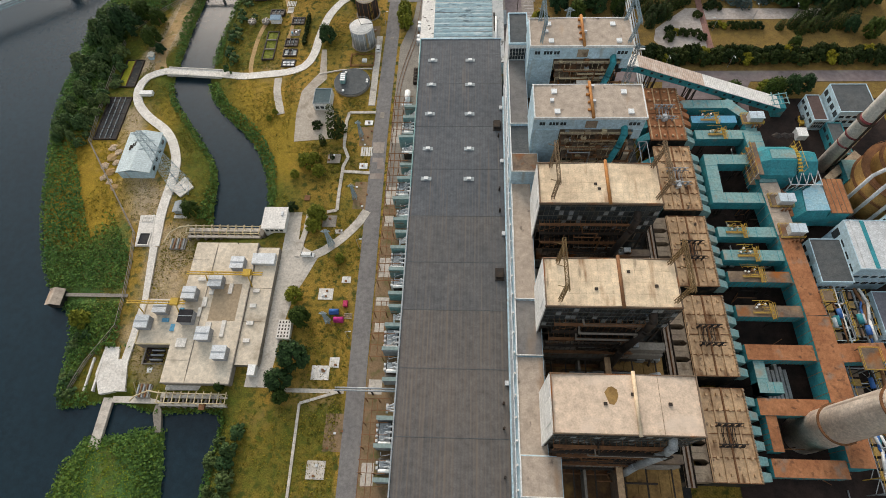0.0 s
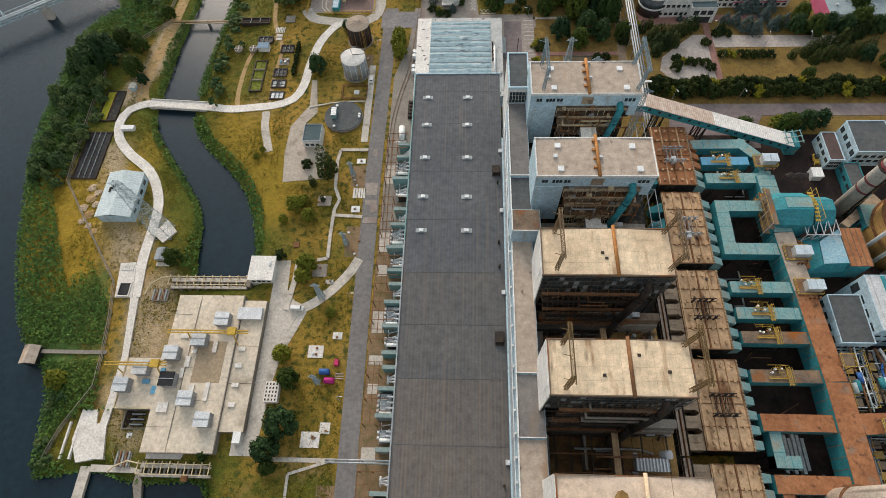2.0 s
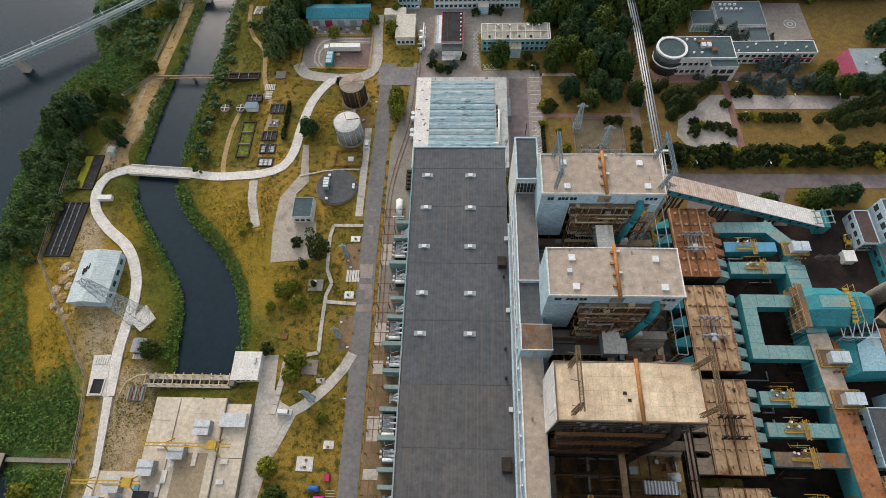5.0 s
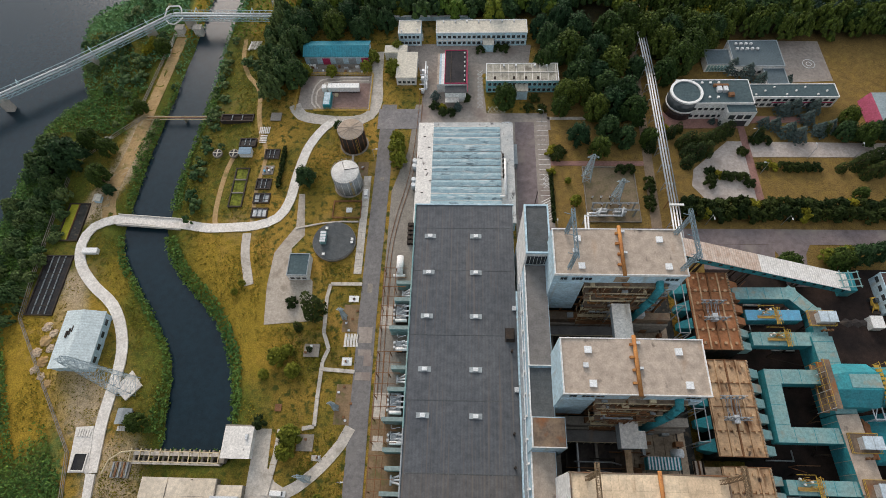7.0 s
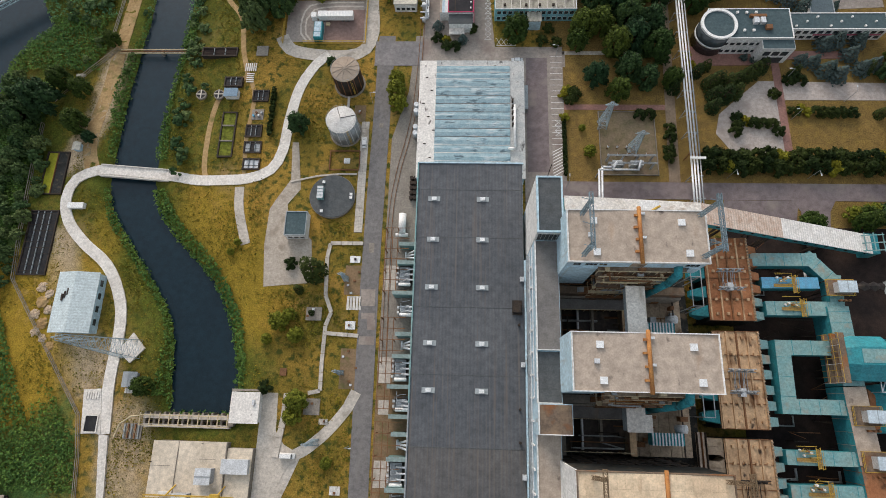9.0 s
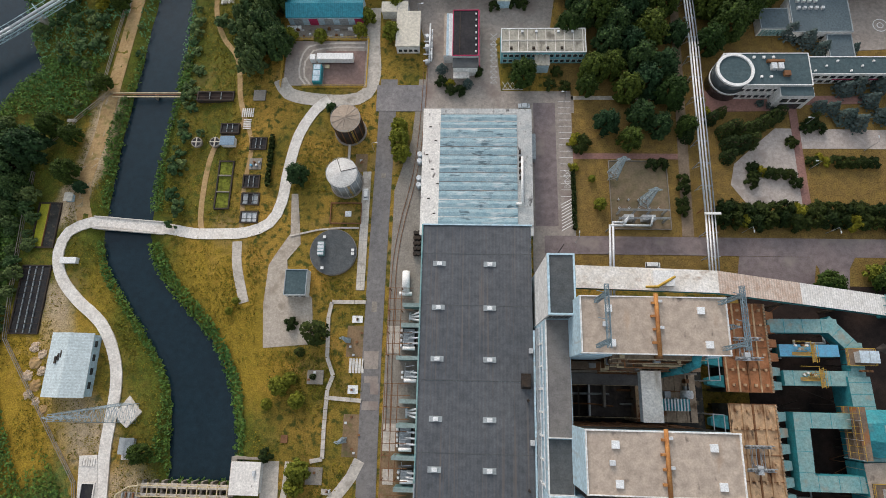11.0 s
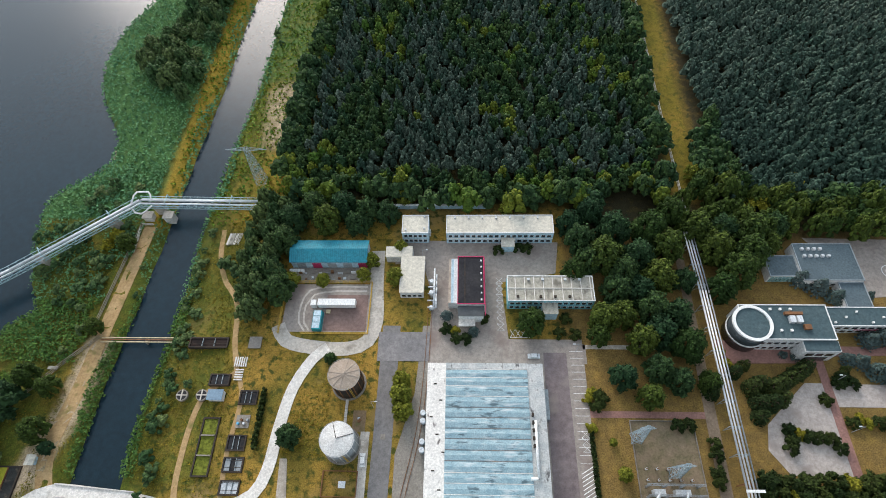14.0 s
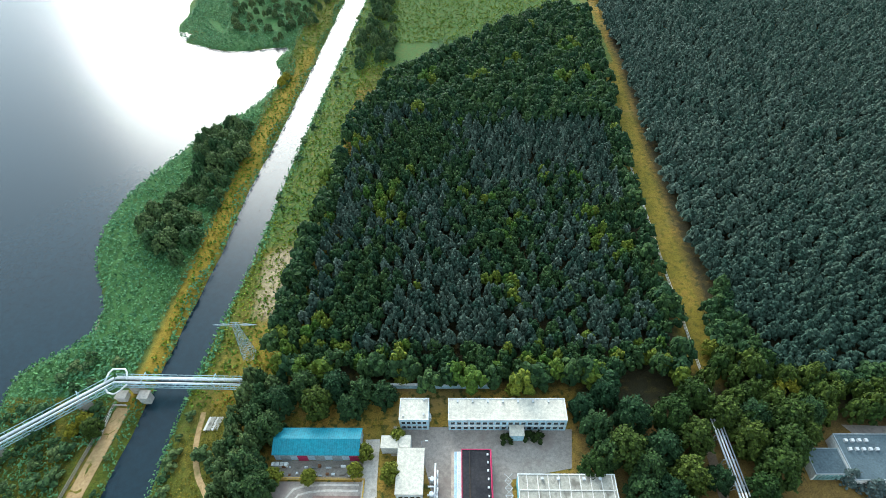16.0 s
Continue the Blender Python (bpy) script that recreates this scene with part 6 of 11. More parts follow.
def storage_tank(x, y, r, h, top, label, crown):
    t = thing("storage_tank", label, "tank", (x, y, 0), "storage tanks")
    part("shell", tube(B(), (x, y, 0), (x, y, h), r, 36), steel_dark if crown else steel_grey, t)
    bm = B()
    ring = [bm.verts.new((x + math.cos(a) * (r + 0.12), y + math.sin(a) * (r + 0.12), h)) for a in (2 * math.pi * k / 36 for k in range(36))]
    c = bm.verts.new((x, y, h + 1.1))
    for k in range(36):
        bm.faces.new((ring[k], ring[(k + 1) % 36], c))
    bm.faces.new(ring[::-1])
    part("roof", bm, top, t)
    for k in range(12 if crown else 2):
        a = 2 * math.pi * k / (12 if crown else 4) + 0.35
        part("roof_rib", beam(B(), (x + math.cos(a) * r, y + math.sin(a) * r, h + 0.1), (x, y, h + 1.2), 0.16), roof_tan if crown else steel_dark, t)
    bm = B()
    for k in range(36):
        a, b = 2 * math.pi * k / 36, 2 * math.pi * (k + 1) / 36
        beam(bm, (x + math.cos(a) * r, y + math.sin(a) * r, h + 1.0), (x + math.cos(b) * r, y + math.sin(b) * r, h + 1.0), 0.06)
        beam(bm, (x + math.cos(a) * r, y + math.sin(a) * r, h), (x + math.cos(a) * r, y + math.sin(a) * r, h + 1.0), 0.06)
    part("railing", bm, steel_grey, t)
    for k in range(14):
        a = 2 * math.pi * k / 14
        part("shell_rib", boxes((x + math.cos(a) * r - 0.12, x + math.cos(a) * r + 0.12, y + math.sin(a) * r - 0.12, y + math.sin(a) * r + 0.12, 0, h)), steel_light if not crown else rust, t)
    bm = B()
    a = -1.1
    for k in range(16):
        z = h * k / 16
        beam(bm, (x + math.cos(a) * (r + 0.4) - 0.3, y + math.sin(a) * (r + 0.4), z), (x + math.cos(a) * (r + 0.4) + 0.3, y + math.sin(a) * (r + 0.4), z), 0.07)
    for s in (-0.3, 0.3):
        beam(bm, (x + math.cos(a) * (r + 0.4) + s, y + math.sin(a) * (r + 0.4), 0), (x + math.cos(a) * (r + 0.4) + s, y + math.sin(a) * (r + 0.4), h + 1), 0.08)
    part("ladder", bm, yellow, t)
    part("foundation", tube(B(), (x, y, -0.3), (x, y, 0.25), r + 0.7, 36), concrete_dark, t)
    return t


storage_tank(-50.9, 228.2, 5.3, 10.0, M("tan_tank_roof", (0.42, 0.34, 0.27), (0.33, 0.26, 0.20), 0.5), "dark steel storage tank with a tan ribbed roof", True)
storage_tank(-50.9, 207.6, 5.4, 9.6, M("white_tank_roof", (0.66, 0.65, 0.62), (0.54, 0.52, 0.49), 0.5), "grey steel storage tank with a whitish roof", False)


def round_cover():
    x, y = -53.9, 181.3
    t = thing("covered_basin", "round low basin under a dark felt cover", "tank", (x, y, 0))
    part("rim", tube(B(), (x, y, -0.3), (x, y, 1.2), 8.3, 44), concrete_dark, t)
    part("cover", tube(B(), (x, y, 1.2), (x, y, 1.5), 8.1, 44), roof_dark, t)
    h = part("hut", boxes((-58.8, -56.8, 179.6, 184.4, 1.5, 3.6)), teal_faded, t, "pale blue hut with a striped roof")
    for k in range(4):
        part("roof_strip", boxes((-58.9, -56.7, 179.7 + k * 1.2, 180.6 + k * 1.2, 3.6, 3.75)), steel_light, h)
    for x1, y1 in ((-57.2, 186.6), (-57.2, 175.4), (-46.9, 181.9), (-46.9, 180.6)):
        part("hatch", boxes((x1 - 0.5, x1 + 0.5, y1 - 0.45, y1 + 0.45, 1.5, 2.1)), white_paint, t)
    return t


round_cover()
flat_house("shed", "white shed with a dark grey-green flat roof", -69.0, -61.4, 165.3, 174.2, 4.2, wall_white, roof_green, (1.2,), 3, wall_grey)
wh = thing("warehouse", "pale steel warehouse with a light blue-grey sheet roof", "building", (-141, 140, -3))
part("wall", boxes((-148.4, -134.4, 130.4, 151.0, -4, 1.2)), wall_blue, wh)
part("roof", gable(B(), -148.4, -134.4, 130.4, 151.0, 1.4, 3.2), M("pale_sheet_roof", (0.55, 0.63, 0.64), (0.47, 0.55, 0.56), 0.3, 0.6, rib=("Y", 1.0, 0.10)), wh)
for k in range(5):
    part("rooflight", boxes((-145.6 + k * 0.9, -145.0 + k * 0.9, 141 + (k % 3), 143.4 + (k % 3), 2.2, 2.75)), steel_dark, wh)
for k in range(4):
    part("window", boxes((-134.42, -134.3, 133 + k * 4.6, 135.2 + k * 4.6, -1.6, -0.2)), glass_dark, wh)
sh = thing("shed", "small grey shed with a pitched sheet roof", "building", (-118.5, 115, -3), )
part("wall", boxes((-120.6, -116.4, 112.9, 117.3, -4, -1.4)), wall_grey, sh)
part("roof", gable(B(), -120.6, -116.4, 112.9, 117.3, -1.3, -0.3), steel_grey, sh)
for k in range(6):
    solo("concrete_slab", boxes((-120.5 + k * 0.9, -119.8 + k * 0.9, 110.6, 112.2, -3.4, -3.0)), concrete_white, "pale concrete slab lying on the grass", "slab", "slabs by the shed")
sh = thing("hut", "small wooden hut with a tan roof on the lake shore", "hut", (-156, 74.5, -4.6))
part("wall", boxes((-158.6, -153.4, 71.5, 77.5, -5.2, -1.2)), wall_dark, sh)
part("roof", gable(B(), -158.6, -153.4, 71.5, 77.5, -1.2, 0.2), roof_tan, sh)
jt = thing("jetty", "narrow grey jetty from the shore to the hut", "jetty", (-142, 76, -3))
part("deck", boxes((-153.3, -129, 75.4, 76.8, -2.9, -2.7)), concrete_dark, jt)
for k in range(8):
    part("post", boxes((-152 + k * 3, -151.7 + k * 3, 75.9, 76.2, -5.6, -2.9)), steel_dark, jt)


def settling_bed(x0, x1, y0, y1, z, fill, lanes, label, slant=0.0, rails=True):
    t = thing("settling_bed", label, "basin", ((x0 + x1) / 2, (y0 + y1) / 2, z), "settling beds")
    w = 0.5
    bm = boxes((x0, x1, y0, y0 + w, z - 1.5, z + 0.5), (x0, x1, y1 - w, y1, z - 1.5, z + 0.5), (x0, x0 + w, y0 + w, y1 - w, z - 1.5, z + 0.5), (x1 - w, x1, y0 + w, y1 - w, z - 1.5, z + 0.5))
    part("rim", bm, steel_dark, t)
    for k in range(lanes):
        a, b = x0 + w + (x1 - x0 - 2 * w) * k / lanes, x0 + w + (x1 - x0 - 2 * w) * (k + 1) / lanes
        part("filling", boxes((a + 0.1, b - 0.1, y0 + w, y1 - w, z - 1.2, z + 0.14)), fill[k % len(fill)], t)
        if k:
            part("divider", boxes((a - 0.1, a + 0.1, y0 + w, y1 - w, z - 1.2, z + 0.6)), wall_grey if rails else rust, t)
    if rails:
        for k in range(int((y1 - y0) / 2.2)):
            y = y0 + 1.5 + k * 2.2
            part("crossbar", boxes((x0 + w, x1 - w, y - 0.08, y + 0.08, z + 0.62, z + 0.76)), steel_dark, t)
    return t


settling_bed(-167.4, -158.6, 182.4, 200, -3.1, (algae, wall_dark), 2, "settling bed half full of yellow-green algae", rails=False)
settling_bed(-168.4, -157.6, 151, 176, -3.1, (sludge,), 4, "black sludge bed with steel dividers")
solo("field_bench", boxes((-154, -148, 176.6, 178.8, -3.2, -1.4)), white_paint, "white covered trailer beside the bank road", "trailer")
settling_bed(-99.6, -93.8, 197.2, 216.2, -0.6, (leaf_olive, reed_mat), 1, "overgrown green settling bed", rails=False)
for y in (203.6, 210):
    solo("bed_divider", boxes((-99, -94.4, y, y + 0.4, -0.5, 0.2)), concrete_dark, "weathered concrete divider of a settling bed", "wall", "bed dividers")
for (x0, x1, y0, y1), fill, label in (((-89.6, -83.2, 205.2, 210.4), (sludge,), "dark sludge tank with steel grating"), ((-89.4, -82.6, 198.6, 203.4), (steel_grey, sludge), "tank covered by grey steel gratings"), ((-89.0, -82.4, 191.8, 196.4), (steel_light,), "tank covered by pale steel plates"), ((-88.6, -82.2, 220.4, 225.4), (sludge,), "open dark settling tank"), ((-100.6, -93.4, 227, 231.2), (sludge,), "dark settling tank with gratings"), ((-112, -97.5, 241.2, 245.2), (pit_dark,), "old concrete basin half overgrown")):
    settling_bed(x0, x1, y0, y1, 0.1 if x0 > -110 else -0.8, fill, 3, label)
bh = thing("hut", "small blue-roofed hut beside the settling tanks", "hut", (-96, 223, 0))
part("wall", boxes((-99, -94, 221.6, 224.8, -0.3, 2.2)), wall_white, bh)
part("roof", boxes((-99.2, -93.8, 221.4, 225, 2.2, 2.45)), M("blue_grey_roof", (0.22, 0.32, 0.40), (0.18, 0.26, 0.33)), bh)
for x, y in ((-109.2, 223.5), (-102.2, 223.6)):
    ct = thing("clarifier", "round concrete clarifier tank", "tank", (x, y, 0), "clarifiers")
    part("rim", tube(B(), (x, y, -1.0), (x, y, 0.2), 2.0, 24), concrete_dark, ct)
    part("filling", tube(B(), (x, y, 0.0), (x, y, 0.25), 1.65, 24), sludge, ct)
    part("cross_bridge", boxes((x - 1.9, x + 1.9, y - 0.2, y + 0.2, 0.25, 0.45), (x - 0.2, x + 0.2, y - 1.9, y - 0.2, 0.25, 0.45), (x - 0.2, x + 0.2, y + 0.2, y + 1.9, 0.25, 0.45)), concrete, ct)
tr = thing("machine_bed", "small machine bed with blue and orange drums", "machine", (-86, 214.5, 0))
part("plinth", boxes((-88, -83.4, 212.6, 217, -0.2, 0.3)), concrete_dark, tr)
for k in range(4):
    part("drum", tube(B(), (-87 + k * 1.0, 214 + (k % 2) * 1.2, 0.3), (-87 + k * 1.0, 214 + (k % 2) * 1.2, 1.3), 0.42, 10), (blue_tarp, rust, steel_light, steel_grey)[k], tr)
solo("concrete_deck", boxes((-89.4, -84.8, 240.8, 245.2, 0, 0.5)), concrete_dark, "grey plank deck lying in the meadow", "deck")
for k in range(6):
    solo("concrete_slab", boxes((-93.2 + k * 0.8, -92.7 + k * 0.8, 234, 237.6, 0, 0.15)), concrete_white, "pale concrete strip slab on the track", "slab", "strip slabs")
for k in range(5):
    solo("concrete_slab", boxes((-92.2, -89.2, 229 + k * 0.9, 229.5 + k * 0.9, 0, 0.14)), concrete_white, "pale concrete strip slab on the track", "slab", "strip slabs")


# bridges over the channel
br = thing("road_bridge", "pale concrete road bridge over the channel", "bridge", (-130, 191.4, -3))
part("deck", prism(B(), [(-145, 190.0), (-118, 188.0), (-118, 192.8), (-145, 194.8)], -3.6, -2.9), concrete_white, br)
for dy in (0.0, 4.6):
    part("parapet", prism(B(), [(-145, 190.0 + dy), (-118, 188.0 + dy), (-118, 188.25 + dy), (-145, 190.25 + dy)], -2.9, -2.2), concrete_white, br)
for x, y in ((-144, 192.3), (-119, 190.5)):
    part("abutment", boxes((x - 1, x + 1, y - 2.2, y + 2.2, -7, -3.6)), concrete_dark, br)
fb = thing("footbridge", "narrow rusty pipe footbridge over the channel", "bridge", (-128, 244.8, -3))
for y in (243.9, 244.8, 245.6):
    part("pipe", tube(B(), (-147, y, -2.4), (-100, y, -2.4), 0.22, 8), cream_steel if y != 244.8 else rust, fb)
for x in (-143, -130, -118):
    part("post", boxes((x - 0.25, x + 0.25, 243.8, 245.7, -7, -2.6)), concrete_dark, fb)


def fence(name, pts, h, mat, label, step=2.6, z=None, panel=True):
    t = thing(name, label, "fence", (*pts[0], 0), "fences")
    for (ax, ay), (bx, by) in zip(pts, pts[1:]):
        l = math.hypot(bx - ax, by - ay)
        n = max(1, int(l / step))
        for k in range(n):
            bm = B()
            x0, y0, x1, y1 = ax + (bx - ax) * k / n, ay + (by - ay) * k / n, ax + (bx - ax) * (k + 1) / n, ay + (by - ay) * (k + 1) / n
            za = gz(x0, y0) if z is None else z
            zb = gz(x1, y1) if z is None else z
            part("post", beam(B(), (x0, y0, za - 0.3), (x0, y0, za + h), 0.12), mat, t)
            for q in ((0.35, h) if not panel else (0.2, h * 0.5, h)):
                beam(bm, (x0, y0, za + q), (x1, y1, zb + q), 0.07 if not panel else 0.16)
            part("panel", bm, mat, t)
    return t


bridge_steel = M("pale_teal_steel", (0.42, 0.58, 0.62), (0.33, 0.46, 0.49), 0.3, 0.6)
mesh_dark = M("dark_grating", (0.05, 0.055, 0.055), (0.075, 0.075, 0.07), 0.5, 0.8)


def pipe_bridge_north():
    t = thing("pipe_bridge", "long pale teal steel lattice bridge carrying two white pipes", "bridge", (-148, 304, 3))
    line = [(-262, 219.5), (-189.5, 270.6), (-147.8, 304.2), (-95.5, 303.0)]
    z = 3.4
    for (ax, ay), (bx, by) in zip(line, line[1:]):
        l = math.hypot(bx - ax, by - ay)
        nx, ny = -(by - ay) / l, (bx - ax) / l
        def at(f, o, zz):
            return (ax + (bx - ax) * f + nx * o, ay + (by - ay) * f + ny * o, z + zz)
        for o, zz, r in ((-1.0, 0.2, 0.42), (0.75, 0.2, 0.42), (1.55, -0.1, 0.24)):
            part("pipe", tube(B(), at(0, o, zz), at(1, o, zz), r, 10), steel_light, t)
        part("grating", beam(B(), at(0, -0.12, -0.45), at(1, -0.12, -0.45), 0.55), mesh_dark, t)
        n = int(l / 3)
        for s in (-2.0, 2.0):
            bm = B()
            for zz in (-1.7, -0.3, 1.3):
                beam(bm, at(0, s, zz), at(1, s, zz), 0.24 if zz < 1 else 0.15)
            for k in range(n):
                beam(bm, at(k / n, s, -1.7), at(k / n, s, 1.3), 0.12)
                beam(bm, at((k + k % 2) / n, s, -1.7), at((k + 1 - k % 2) / n, s, -0.3), 0.12)
            part("truss", bm, bridge_steel, t)
        for k in range(n):
            part("cross_bar", beam(B(), at(k / n, -2.0, -0.4), at(k / n, 2.0, -0.4), 0.18), bridge_steel, t)
            part("wind_brace", beam(B(), at(k / n, -2.0, -1.7), at((k + 1) / n, 2.0, -1.7), 0.12), bridge_steel, t)
        for k in range(4, n, 9):
            bm = B()
            for s in (-2.0, 2.0):
                beam(bm, at(k / n, s, -1.7), at(k / n, s, 2.6), 0.24)
            beam(bm, at(k / n, -2.2, 2.6), at(k / n, 2.2, 2.6), 0.24)
            part("portal_frame", bm, bridge_steel, t)
    loop = [(-151.5, 302.8, 3.4), (-150.5, 306.4, 5.0), (-149.4, 307.8, 5.4), (-144.6, 308.0, 5.4), (-143.5, 306.8, 5), (-143.2, 304.5, 3.6)]
    part("expansion_loop", pipe(B(), loop, 0.34, 8), white_paint, t)
    loop = [(-150.2, 300.8, 3.2), (-148.6, 299.0, 2.8), (-146.2, 298.6, 2.6), (-144.4, 299.8, 2.8), (-142.4, 302.2, 3.4)]
    part("expansion_loop", pipe(B(), loop, 0.34, 8), white_paint, t)
    for x, y in ((-181, 277), (-158, 296), (-140.5, 303.6), (-215, 252)):
        part("pier", boxes((x - 2, x + 2, y - 1.4, y + 1.4, -7, 2.6)), concrete, t)
    return t


pipe_bridge_north()
for x, y in ((-145.2, 301.2), (-136.4, 301.2)):
    ab = thing("bridge_abutment", "white concrete abutment under the pipe bridge", "abutment", (x, y, -4), "bridge abutments")
    part("block", boxes((x - 1.9, x + 1.9, y - 2.6, y + 0.4, -5.5, -0.6)), concrete_white, ab)
    part("cap", boxes((x - 2.2, x + 2.2, y - 2.9, y + 0.7, -0.6, -0.2)), concrete, ab)
cr = thing("hut", "small pale blue sentry hut beside the sandy track", "hut", (-155.6, 201.7, -3.3))
part("wall", boxes((-156.8, -154.4, 200.4, 203.0, -3.6, -1.2)), wall_blue, cr)
part("roof", gable(B(), -156.8, -154.4, 200.4, 203.0, -1.2, -0.5), roof_ivory, cr)
sb = thing("garden_bench", "weathered concrete bench on the dry grass", "bench", (-161.7, 233.9, -3.2))
part("seat", boxes((-163.6, -159.8, 233.3, 234.5, -2.9, -2.7)), roof_beige, sb)
for x in (-163.2, -160.4):
    part("leg", boxes((x, x + 0.3, 233.4, 234.4, -3.5, -2.9)), concrete_dark, sb)
bs = thing("board_stack", "pale grey boards stacked on the channel bank", "stack", (-106, 289, -2.6))
for k in range(7):
    part("board", prism(B(), [(-109.0 + k * 0.95, 286.4 + 0.18 * (k % 2)), (-108.2 + k * 0.95, 286.2), (-107.4 + k * 0.95, 291.6), (-108.2 + k * 0.95, 291.8)], -3.2, -2.0 + 0.08 * (k % 3)), roof_beige if k % 3 else concrete_white, bs)
fence("fence", [(-147.2, 283), (-147.8, 296.8), (-142.6, 296.8)], 1.4, concrete_white, "pale fence closing the end of the sandy track", 2.4)


# ---- pumping station with its deck roof ----
def pump_station():
    t = thing("pumping_station", "wide low pumping station with a beige concrete deck roof", "building", (-90, 70, 0))
    part("wall", boxes((-104.0, -80.2, 42.2, 96.2, -5.5, 2.7)), concrete_dark, t)
    part("deck", boxes((-104.2, -95.9, 42.2, 96.3, 2.7, 3.0)), pump_roof, t)
    part("deck", boxes((-95.7, -80.2, 42.2, 96.3, 2.7, 3.02)), pump_roof, t)
    part("side_wall", boxes((-80.1, -71.9, 49.0, 94.6, -1, 2.2)), concrete_dark, t)
    for y0, y1 in ((49.0, 64.6), (64.8, 77.6), (77.8, 94.6)):
        part("deck", boxes((-80.05, -72, y0, y1, 2.2, 2.5)), pump_roof, t)
    part("coping", boxes((-80.35, -80.05, 42.2, 96.3, 2.7, 3.3), (-95.9, -95.7, 46, 94, 3.0, 3.25), (-104.2, -80.2, 42.0, 42.3, 2.6, 3.2)), concrete_dark, t)
    part("west_wall", boxes((-117.6, -104.3, 56.0, 73.3, -5, 1.6)), concrete_dark, t)
    part("deck", boxes((-117.4, -104.5, 56.2, 73.1, 1.6, 1.85)), pump_roof, t)
    part("coping", boxes((-117.7, -117.3, 56, 73.3, 1.6, 2.2), (-117.3, -104.3, 55.8, 56.2, 1.6, 2.2), (-104.6, -104.2, 56.2, 73.3, 1.6, 2.2)), cream_steel, t)
    for (x, y) in ((-86.4, 58.6), (-92, 69.6), (-100, 50), (-101.3, 88.8), (-87, 91)):
        part("deck_seam", boxes((x - 3.6, x + 3.6, y, y + 0.12, 3.02, 3.05)), concrete_dark, t)
    part("deck_patch", boxes((-93.0, -83.0, 64.6, 79.0, 3.02, 3.06)), M("tan_deck_patch", (0.40, 0.30, 0.20), (0.34, 0.26, 0.175), 0.2), t)
    for x0, x1, y0, y1 in ((-99.9, -97.0, 80.0, 81.4), (-94.6, -93, 74.6, 76.2), (-87.6, -86.2, 75.0, 79.0), (-96.2, -94.6, 69.8, 73.6), (-97.0, -95.8, 66.0, 69.4), (-102, -98.4, 54.6, 57.8), (-93.0, -91, 61.8, 63.8), (-87.2, -85.8, 58.6, 64.6), (-78.6, -76.2, 75.9, 77.3), (-78.7, -76.4, 70.0, 71.4), (-78.6, -76.2, 63.4, 64.8), (-78.5, -76.2, 56.9, 58.3)):
        part("hatch", boxes((x0, x1, y0, y1, 3.0 if x0 < -80 else 2.5, 3.6 if x0 < -80 else 3.1)), concrete_white, t)
    part("vent_house", boxes((-81.0, -72.4, 87.0, 91.4, 2.5, 4.2)), steel_light, t)
    for x, y in ((-104.0, 90), (-88, 95.9), (-84, 42.3)):
        part("rail_post", boxes((x - 0.1, x + 0.1, y - 0.1, y + 0.1, 3, 4)), steel_dark, t)
    part("front", boxes((-103.6, -80.6, 40.6, 42.2, -4.5, -0.4)), concrete_white, t)
    return t


pump_station()
for k, (x, y, dark) in enumerate(((-85.4, 86.4, 0), (-92.0, 79.0, 0), (-100.6, 74.0, 0), (-110.4, 69.0, 0), (-115.6, 63.2, 0), (-99.6, 65.0, 1), (-92.0, 58.8, 0), (-84.7, 52.2, 0))):
    z0 = 3.0 if x > -104 else 1.85
    vt = thing("ventilation_tower", "grey steel ventilation box on the deck roof" if not dark else "open ventilation box with dark mesh on the deck roof", "ventilator", (x, y, z0), "ventilation boxes")
    part("body", boxes((x - 2.3, x + 2.3, y - 2.2, y + 2.2, z0, z0 + 3.3)), M("ribbed_grey_box", (0.40, 0.41, 0.42), (0.33, 0.34, 0.35), 0.5, 0.6, rib=("Z", 0.5, 0.35)) if k == 0 else bpy.data.materials["ribbed_grey_box"], vt)
    part("cap", boxes((x - 2.5, x + 2.5, y - 2.4, y + 2.4, z0 + 3.3, z0 + 3.6)), roof_black if dark else steel_light, vt)
    part("cap_ridge", boxes((x - 2.5, x + 2.5, y - 0.15, y + 0.15, z0 + 3.6, z0 + 3.75)), steel_grey, vt)
solo("tarpaulin", boxes((-106.2, -103.0, 60.8, 63.4, 1.85, 2.4)), blue_tarp, "bright blue sheet over a hatch", "tarpaulin")
solo("tarpaulin", boxes((-110.0, -107.6, 64.2, 65.6, 1.85, 2.3)), blue_tarp, "bright blue sheet on the deck", "tarpaulin")
solo("tarpaulin", boxes((-104.0, -102.4, 67.4, 69.2, 3.0, 3.5)), blue_tarp, "bright blue sheet on the deck", "tarpaulin")
solo("container", boxes((-75.0, -72.4, 45.6, 49.2, 0.1, 2.7)), white_paint, "white steel container on the yard", "container")
ct = thing("transformer_pad", "white concrete block with rows of openings", "block", (-64.8, 62.2, 0))
part("block", boxes((-67.3, -62.6, 58.8, 65.8, 0, 2.2)), concrete_white, ct)
for j in range(4):
    for k in range(5):
        part("opening", boxes((-66.9 + j * 1.1, -66.4 + j * 1.1, 59.3 + k * 1.3, 60.0 + k * 1.3, 2.2, 2.25)), steel_dark, ct)


